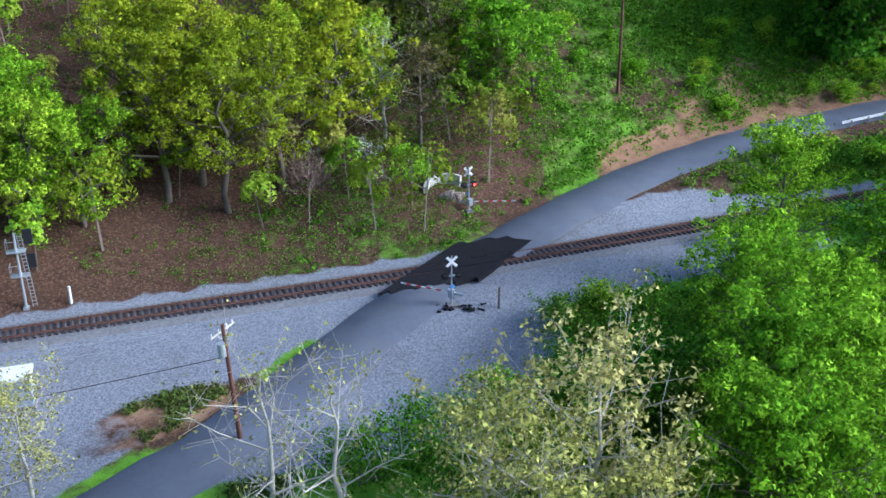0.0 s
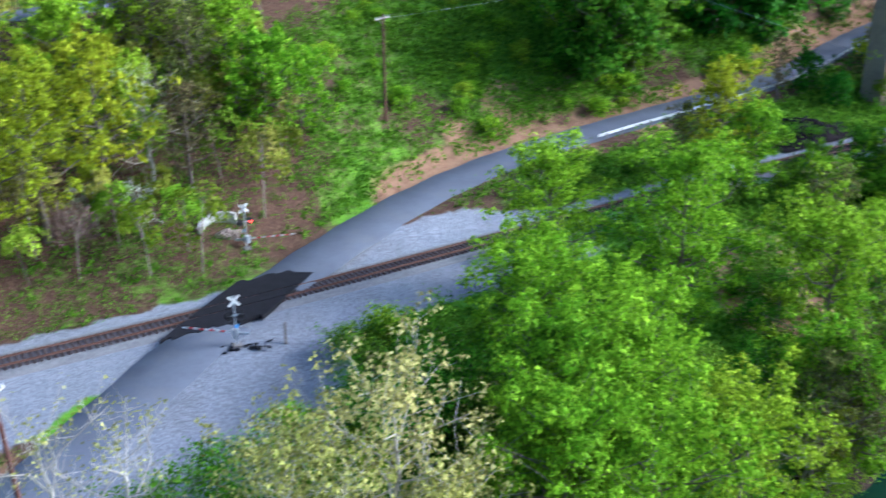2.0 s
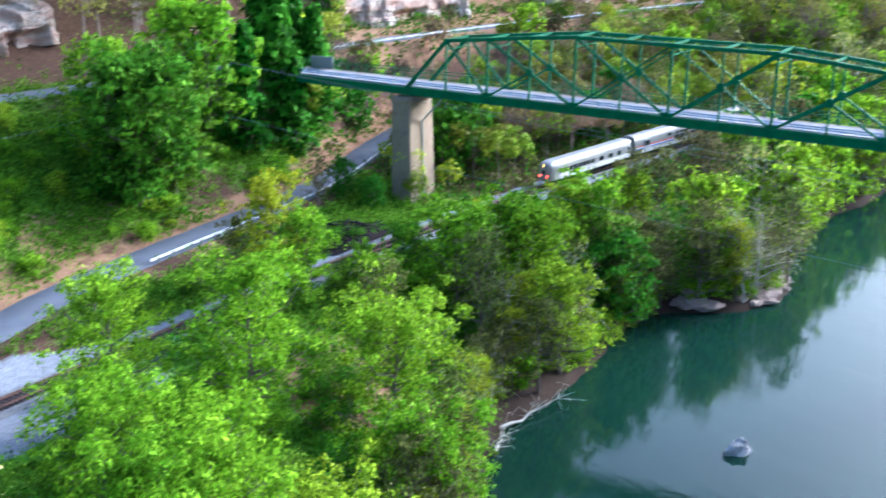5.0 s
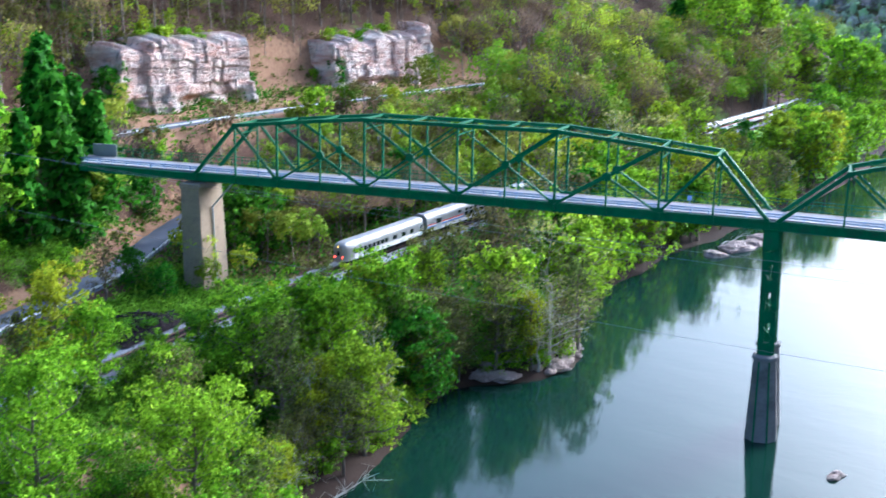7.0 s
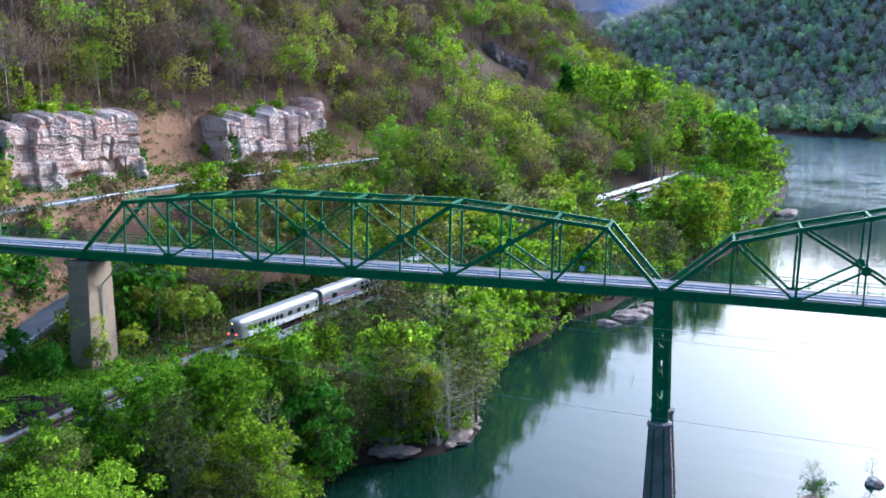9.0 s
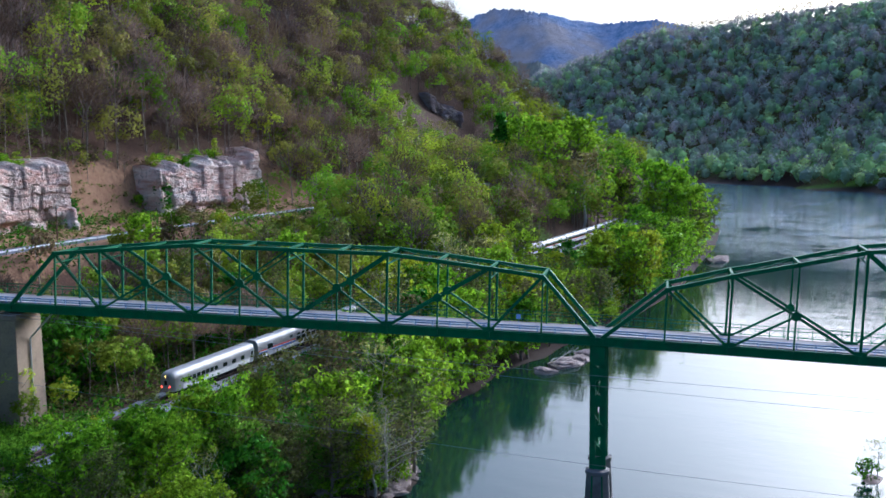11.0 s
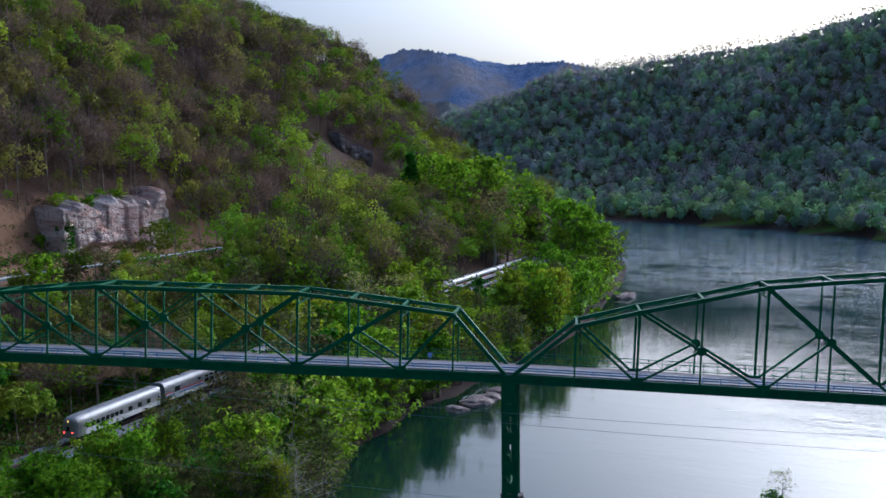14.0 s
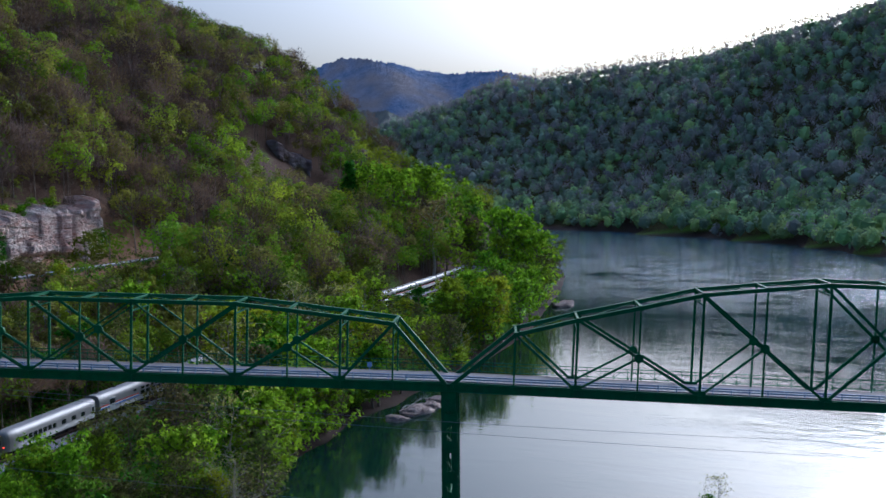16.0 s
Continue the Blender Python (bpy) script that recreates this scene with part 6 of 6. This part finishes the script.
# ---- guard rails ----
def guard_rail(line, x0, x1, side, label, lift=0.0, posts=44):
    ob = thing("guard_rail", Matrix(), label, "guard rail", "road guard rails")
    s0, s1 = where(line, x0), where(line, x1)
    n = max(8, int((s1 - s0) / 2))
    verts, faces = [], []
    prof = [(0.0, 0.46), (0.07, 0.52), (0.0, 0.62), (0.07, 0.72), (0.0, 0.80), (-0.05, 0.81), (-0.05, 0.46)]
    pts = []
    for i in range(n + 1):
        x, y, a = along(line, s0 + (s1 - s0) * i / n)
        z = float(np.interp(x, line[:, 0], line[:, 2])) + lift
        pts.append((x, y, z, a))
        for o, h in prof:
            d = side + o * (1 if side > 0 else -1) * -1
            verts.append((x - math.sin(a) * d, y + math.cos(a) * d, z + h))
    k = len(prof)
    for i in range(n):
        for j in range(k):
            faces.append((i * k + j, i * k + (j + 1) % k, (i + 1) * k + (j + 1) % k, (i + 1) * k + j))
    mesh_object("rail_beam", verts, faces, ZINC_RAIL, ob)
    bm = bmesh.new()
    box(bm, 0, 0, 0.2, 0.15, 0.12, 1.05)
    first = part("rail_post", bm, POST_WOOD, ob)
    for i in range(posts):
        x, y, a = along(line, s0 + (s1 - s0) * (i + 0.5) / posts)
        z = float(np.interp(x, line[:, 0], line[:, 2])) + lift
        o = first if i == 0 else new("rail_post", first.data)
        o.parent = ob
        d = side + (0.12 if side > 0 else -0.12)
        o.matrix_basis = pose(x - math.sin(a) * d, y + math.cos(a) * d, z, 0, 0, math.degrees(a))


# Steel without metal shine: the sky's white reflection is put into the base colour.
ZINC_RAIL = simple("sky_pale_rail_steel", (0.74, 0.76, 0.78), 0.5, 0.0, spread=0.1, scale=1.0)
POST_WOOD = simple("grey_post_wood", (0.20, 0.18, 0.16), 0.9, spread=0.3)
guard_rail(low_line, 46.0, 145.0, -3.0, "pale steel guard rail along the climbing lane")
guard_rail(high_line, 95.0, 330.0, -3.6, "pale steel guard rail on the road below the cliffs", posts=64)
guard_rail(high_line, 62.0, 84.0, -3.6, "short pale guard rail before the bridge", posts=8)


# ---- cliffs and rocks ----
def cliff(x0, y0, x1, y1, bases, tops, seed, label, material, gully=None):
    """A bedded, jointed rock face from one end to the other, hollowed at the foot, its ends and top running into the hill."""
    g = np.random.default_rng(seed)
    a, b = np.array((x0, y0)), np.array((x1, y1))
    length = np.linalg.norm(b - a)
    d = (b - a) / length
    out = np.array((d[1], -d[0]))
    nu = int(length / 0.3)
    s = np.linspace(0, length, nu)

    def rough(fs, fh, h, k):
        return np.array([noise.noise(Vector((q * fs, w * fh, seed * 3.7 + k))) for q, w in zip(s, np.broadcast_to(h, s.shape))])

    base = np.interp(s / length, np.linspace(0, 1, len(bases)), bases) + rough(0.3, 0, 0, 1) * 0.8
    top = np.interp(s / length, np.linspace(0, 1, len(tops)), tops) + rough(0.16, 0, 0, 2) * 2.8 + rough(0.7, 0, 0, 3) * 1.3
    edge = np.minimum(s, length - s)
    top = base + (top - base) * (0.6 + 0.4 * step(edge, 0.0, 2.2))
    beds = np.cumsum(g.uniform(0.7, 3.4, 16))
    bed_out = g.normal(size=17) * 0.26
    joints = [np.cumsum(g.uniform(2.2, 8.5, int(length))) for _ in range(6)]
    block_out = g.normal(size=(6, int(length) + 1)) * 0.7
    mass = rough(0.07, 0, 0, 4) * 2.0
    rows = 52
    verts = []
    for j in range(rows + 4):
        v = min(j, rows) / rows
        h = (top - base + 1.5) * v - 1.5
        hw = h + 0.7 * rough(0.13, 0.2, h, 5) + 0.02 * s
        bed = np.searchsorted(beds, hw)
        lip = np.min(np.abs(hw[:, None] - beds[None]), 1)
        grp = np.clip(bed // 3, 0, 5)
        sw = s + 0.5 * rough(0.4, 0.5, h, 6)
        cell = np.array([np.searchsorted(joints[q], w) for q, w in zip(grp, sw)])
        gap = np.array([np.min(np.abs(joints[q] - w)) for q, w in zip(grp, sw)])
        o = 3.4 + mass + rough(0.22, 0.12, h, 7) * 0.7 + bed_out[bed] + block_out[grp, cell]
        o = o - 1.1 * np.exp(-((gap / 0.2) ** 2)) - 0.3 * np.exp(-((lip / 0.12) ** 2)) + rough(1.6, 2.2, h, 8) * 0.3
        hollow = step(rough(0.12, 0, 0, 9) + 0.15, 0.0, 0.3)
        o = o - 2.0 * hollow * (1 - step(h, 1.0, 2.6)) + 0.6 * (1 - step(h, 0.2, 1.0)) * (1 - hollow)
        o = o - 0.05 * h - 0.5 * step(h - (top - base), -0.6, 0.0)
        if gully is not None:
            o = o - 2.6 * np.exp(-(((s - gully * length - 0.12 * h) / 0.8) ** 2))
        o = o - 6.0 * (1 - step(edge, 0.0, 1.6))
        z = base + h
        if j > rows:
            o, z = o - (0, 2.0, 5.0, 11.0)[j - rows], z + (0, 0.5, 1.2, 1.0)[j - rows]
        verts.append(np.column_stack([a[None] + d[None] * s[:, None] + out[None] * o[:, None], z]))
    f = [(j * nu + i, j * nu + i + 1, (j + 1) * nu + i + 1, (j + 1) * nu + i) for j in range(rows + 3) for i in range(nu - 1)]
    ob = mesh_object("cliff", np.concatenate(verts), f, material)
    tagged(ob, label, "cliff", "cliffs above the road", kind="structure")
    crest = np.array([a + d * q - out * 2.2 for q in s])
    return crest, top


rg = random.Random(5)
for x0, y0, x1, y1, bases, tops, seed, label, gully, n in (
        (125.2, 212.7, 170.9, 225.5, [20.7, 20.5, 20.0], [32.0, 34.5, 34.0, 33.5, 35.0, 34.5], 3, "pale pinkish bedded sandstone cliff, stained and hollowed at its foot", None, 13),
        (202.5, 233.0, 260.0, 244.5, [21.0, 19.5, 17.0], [30.5, 32.5, 31.5, 33.0, 32.5, 35.0], 8, "pale pinkish rock face split by a dark gully", 0.66, 13)):
    crest, top = cliff(x0, y0, x1, y1, bases, tops, seed, label, CLIFF, gully)
    for i in range(n):
        k = rg.randrange(3, len(crest) - 3)
        (px, py), pz = crest[k] + np.array((rg.uniform(-0.6, 0.6), rg.uniform(0, 2.5))), top[k]
        ob = plant(rg.choice(("bush", "bush", "bush", "slim")), float(px), float(py), rg.uniform(0.4, 0.8), rg.uniform(0, 360), seed=i % 3, group="bushes along the cliff tops")
        ob.matrix_basis.translation.z = float(max(pz - 0.2, height(float(px), float(py)) - 0.15))
    for px, py in ((x0 - 1, y0), (x1 + 1, y1), (x1 - 2, y1 - 2.5), (x0 + 3, y0 - 2)):
        for i in range(2):
            plant(rg.choice(("bush", "deep", "bush")), px + rg.uniform(-1.5, 1.5), py + rg.uniform(-1, 1), rg.uniform(0.45, 0.8), rg.uniform(0, 360), seed=i, group="bushes at the cliffs' feet")
cliff(46.5, 189.0, 59.0, 195.0, [23.0, 24.0], [27.5, 28.5, 28.0], 21, "small pale rock face above the road, dark hollows at its foot", CLIFF)
cliff(450.0, 312.5, 471.0, 304.0, [53.5, 43.0], [60.5, 49.5], 5, "dark slanting slab of rock among the trees", CRAG)
cliff(393.0, 274.5, 402.0, 277.0, [24.5, 26.0], [30.0, 30.5], 11, "dark rock outcrop among the trees", CRAG)
cliff(430.0, 285.0, 462.0, 291.0, [29.0, 31.0], [34.5, 36.0, 35.0], 12, "dark rock ledge among the trees", CRAG)


def boulder(x, y, z, sx, sy, sz, seed, material, label, turn=0.0):
    bm = bmesh.new()
    bmesh.ops.create_icosphere(bm, subdivisions=3, radius=1.0)
    noise.seed_set(seed)
    for v in bm.verts:
        n = noise.noise(v.co * 1.3 + Vector((seed * 3.1, 0, 0))) * 0.45 + noise.noise(v.co * 3.1) * 0.15
        v.co *= 1 + n
        v.co.z = max(v.co.z, -0.5)
        v.co = Vector((round(v.co.x * 3) / 3 * 0.4 + v.co.x * 0.6, v.co.y, round(v.co.z * 2.5) / 2.5 * 0.5 + v.co.z * 0.5))
        v.co = Vector((v.co.x * sx, v.co.y * sy, v.co.z * sz))
    ob = part("boulder", bm, material)
    ob.matrix_basis = pose(x, y, z, 0, 0, turn)
    tagged(ob, label, "rock", "rocks in and by the river")


boulder(89.0, 67.6, RIVER + 0.1, 1.7, 1.1, 1.3, 4, PALE_ROCK, "pale grey boulder standing in the river")
boulder(120.8, 48.4, RIVER, 1.5, 0.8, 0.5, 7, SHORE_ROCK, "dark low rock in the river")
boulder(441, 158, RIVER, 7.5, 4.0, 2.2, 9, SHORE_ROCK, "dark flat rock off the wooded point")
for i, (x, y, s) in enumerate(((226, 117, 3.4), (233, 117.5, 2.4), (217, 118, 2.2), (240, 119, 2.0), (330, 141, 3.0), (318, 139, 2.2), (345, 146, 2.6))):
    boulder(x, y, RIVER + 0.1, s * 1.4, s, s * 0.45, 12 + i, SHORE_ROCK, "pale flat slab of rock at the shore", i * 37)
boulder(139.6, 45.0, RIVER - 0.1, 2.4, 1.4, 0.35, 41, SHORE_ROCK, "low dark gravel bar in the river")
boulder(150.1, 40.3, RIVER + 0.1, 1.5, 0.9, 0.8, 42, PALE_ROCK, "round grey rock in the river")
boulder(149.6, 39.6, RIVER, 1.1, 0.8, 0.5, 43, SHORE_ROCK, "dark rock in the river")
boulder(176.5, 37.5, RIVER - 0.1, 2.8, 1.5, 0.35, 44, SHORE_ROCK, "low dark gravel bar in the river")
for kind, x, y, size in (("bare", 139.0, 44.8, 0.36), ("bare", 140.4, 45.4, 0.33), ("scrub", 139.6, 44.6, 0.6), ("bare", 150.4, 40.6, 0.25), ("scrub", 175.4, 38.2, 0.75), ("bare", 177.2, 37.0, 0.42)):
    ob = plant(kind, x, y, size, x * 90, seed=1, group="shrubs in the river")
    ob.matrix_basis.translation.z = RIVER + 0.05
    ob["label"] = "small leafless shrub on a gravel bar" if kind == "bare" else "small thin green shrub on a gravel bar"
rg = random.Random(3)
for i in range(34):
    x = 113 + 28 * rg.random()
    y = float(across(shore_a, x)) + rg.uniform(-0.6, 3.5)
    s = rg.uniform(0.5, 1.7)
    boulder(x, y, height(x, y), s * 1.4, s, s * 0.42, 30 + i, SHORE_ROCK, "brown-grey rock on the muddy bank", rg.uniform(0, 360))


def heap(x, y, rx, ry, tall, turn):
    bm = bmesh.new()
    bmesh.ops.create_grid(bm, x_segments=36, y_segments=24, size=1.0)
    for v in bm.verts:
        r = math.hypot(v.co.x, v.co.y)
        k = max(0.0, 1 - r) ** 0.7
        px = Vector((v.co.x * 4, v.co.y * 4, 1.0))
        v.co = Vector((v.co.x * rx, v.co.y * ry, tall * k * (0.8 + 0.5 * noise.noise(px)) + 0.25 * noise.noise(px * 3) * min(1, k * 4) - 0.15))
    ob = part("spoil_mound", bm, HEAP)
    ob.matrix_basis = pose(x, y, height(x, y) + 0.05, 0, 0, turn)
    tagged(ob, "low mound of black spoil beside the line", "mound")


HEAP = simple("black_spoil", (0.016, 0.012, 0.013), 0.95, spread=0.5, scale=1.2, bump=0.8, spec=0.05)
heap(77.5, 127.5, 8.0, 4.0, 2.2, 20)


def sleeper_stack():
    ob = thing("old_sleepers", Matrix(), "loose pile of discarded black sleepers on the heap", "timber")
    r = random.Random(8)
    for i in range(26):
        bm = bmesh.new()
        x, y = 77.5 + r.uniform(-6, 6), 127.5 + r.uniform(-2.5, 2.5)
        z = height(x, y) + 1.9 * max(0.1, 1 - math.hypot((x - 77.5) / 7.5, (y - 127.5) / 3.8)) + 0.2
        box(bm, x, y, z, 2.6, 0.23, 0.18, Matrix.Rotation(r.uniform(0, 3.1), 4, "Z") @ Matrix.Rotation(r.uniform(-0.25, 0.25), 4, "Y"))
        part("sleeper", bm, SHADE, ob)


sleeper_stack()


def culvert():
    x, y = 0.6, 102.4
    ob = thing("culvert_headwall", pose(x, y, height(x, y) - 0.3, 0, 0, 12), "curved pale concrete culvert headwall in the slope", "headwall")
    bm = bmesh.new()
    rings = []
    for k in range(15):
        a = radians(10 + 125 * k / 14)
        top = 1.15 + 1.0 * math.sin(a) ** 0.7
        rings.append([bm.verts.new((-r * math.cos(a), 0.8 * r * math.sin(a) + 0.3, z)) for r, z in ((2.45, -0.4), (2.45, top), (2.1, top), (2.1, -0.4))])
    for p, q in zip(rings[:-1], rings[1:]):
        for i in range(4):
            bm.faces.new((p[i], p[(i + 1) % 4], q[(i + 1) % 4], q[i]))
    bm.faces.new(rings[0])
    bm.faces.new(rings[-1])
    part("wing_wall", bm, CONCRETE_PALE, ob)
    for k, (dx, dy, r) in enumerate(((0.2, 0.2, 0.7), (0.9, 0.0, 0.5), (-0.5, 0.3, 0.45), (1.5, 0.3, 0.35))):
        bm = bmesh.new()
        bmesh.ops.create_icosphere(bm, subdivisions=2, radius=r)
        for v in bm.verts:
            v.co *= 1 + 0.4 * noise.noise(v.co * 2.2 + Vector((k * 5, 0, 0)))
            v.co += Vector((dx, dy, 0.35))
        part("rock", bm, SHORE_ROCK, ob)


CONCRETE_PALE = simple("pale_concrete", (0.42, 0.40, 0.37), 0.9, spread=0.2, scale=0.8, dirt=(0.22, 0.2, 0.17))
culvert()


def rubble(x, y, seed, n=28):
    g = random.Random(seed)
    ob = thing("broken_asphalt", pose(x, y, height(x, y)), "broken black asphalt lumps beside the signal", "rubble")
    bm = bmesh.new()
    for i in range(n):
        s = g.uniform(0.12, 0.4)
        box(bm, g.gauss(0, 0.8), g.gauss(0, 0.4), s * 0.25, s, s * 0.8, s * 0.5, Matrix.Rotation(g.uniform(0, 3), 4, "Z") @ Matrix.Rotation(g.uniform(-0.4, 0.4), 4, "X"))
    part("lumps", bm, FRESH_TAR, ob)


rubble(1.7, 83.1, 4)
rubble(-0.3, 82.9, 5, 10)


def driftwood(x, y, seed, turn, long):
    g = np.random.default_rng(seed)
    verts, faces = [], []
    stem = [np.array((0.0, 0, 0.3))]
    for i in range(6):
        stem.append(stem[-1] + np.array((long / 6, g.normal() * 0.25, g.normal() * 0.15)))
    for i in range(6):
        tube_ring(verts, faces, stem[i], stem[i + 1], 0.22 - 0.03 * i, 0.19 - 0.03 * i, 6)
    for i in range(26):
        p = stem[g.integers(2, 7)]
        q = p + g.normal(size=3) * (1.2, 1.2, 0.6) + (0.7, 0, 0.3)
        tube_ring(verts, faces, p, q, 0.05, 0.015, 4)
        tube_ring(verts, faces, q, q + g.normal(size=3) * 0.7, 0.025, 0.01, 3)
    ob = mesh_object("driftwood", verts, faces, PALE_BARK, smooth=True)
    ob.matrix_basis = pose(x, y, RIVER + 0.4, 0, -3, turn)
    tagged(ob, "pale fallen dead tree lying at the water's edge", "driftwood")


driftwood(71.5, 86.6, 2, 6, 10.0)
driftwood(67.0, 82.8, 5, 30, 4.0)
driftwood(226, 121, 6, -15, 8.0)


# ---- the far ridge that closes the valley, haze blue and glow put into it ----
def ridge(dist, az0, az1, base, crest, seed, material, label):
    verts, faces = [], []
    n, rows = 620, 14
    r = random.Random(int(seed * 7))
    for j in range(rows):
        v = j / (rows - 1)
        for i in range(n):
            a = radians(az0 + (az1 - az0) * i / (n - 1))
            top = np.interp(math.degrees(a), [c[0] for c in crest], [c[1] for c in crest])
            top += 0.05 * (math.sin(i * 0.08 + seed) + 0.6 * math.sin(i * 0.21 + seed * 2)) + (r.uniform(0.0, 0.13) if j == rows - 1 else 0.0)
            d = dist * (0.80 + 0.20 * v) + 60 * math.sin(i * 0.057 + v * 4 + seed) * v
            z = base + (42 + math.tan(radians(top)) * dist - base) * v ** 0.85
            z += dist * 0.012 * noise.noise(Vector((i * 0.031, v * 5, seed))) * (1 - v)
            verts.append((d * math.sin(a), d * math.cos(a), z))
    for j in range(rows - 1):
        for i in range(n - 1):
            faces.append((j * n + i, j * n + i + 1, (j + 1) * n + i + 1, (j + 1) * n + i))
    ob = mesh_object("backdrop", verts, faces, material, smooth=True)
    tagged(ob, label, "mountain", kind="structure")


def glowing_ridge_material(name, a, b, power):
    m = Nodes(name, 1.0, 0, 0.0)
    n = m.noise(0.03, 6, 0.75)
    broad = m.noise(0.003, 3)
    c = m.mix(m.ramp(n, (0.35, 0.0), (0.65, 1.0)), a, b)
    # Broad brown patches stand for sunlit slopes.
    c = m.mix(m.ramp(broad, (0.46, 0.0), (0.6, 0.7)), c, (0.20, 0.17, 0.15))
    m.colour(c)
    # The woods give off a little of their own colour, in place of haze.
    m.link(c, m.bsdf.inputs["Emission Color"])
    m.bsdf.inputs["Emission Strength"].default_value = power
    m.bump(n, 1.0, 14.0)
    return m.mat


# Blue haze is painted into these tints.
RIDGE = glowing_ridge_material("haze_blue_woods", (0.06, 0.11, 0.20), (0.17, 0.21, 0.33), 0.36)
RIDGE_NEAR = glowing_ridge_material("glowing_brown_woods", (0.13, 0.15, 0.15), (0.22, 0.23, 0.20), 0.15)
ridge(3200, 48, 84, -10, [(48, 5.0), (54, 5.2), (57.3, 5.5), (59.0, 6.1), (62, 5.6), (65, 5.3), (68.4, 5.1), (72, 4.4), (84, 4.0)], 1.0, RIDGE, "far wooded mountain ridge under the sky, painted haze-blue and faintly glowing")
ridge(2200, 52, 74, -10, [(52, 4.0), (57, 3.9), (61.3, 3.2), (64, 2.4), (67, 2.2), (74, 2.0)], 5.0, RIDGE_NEAR, "brown-green wooded spur in the middle distance, faintly glowing")
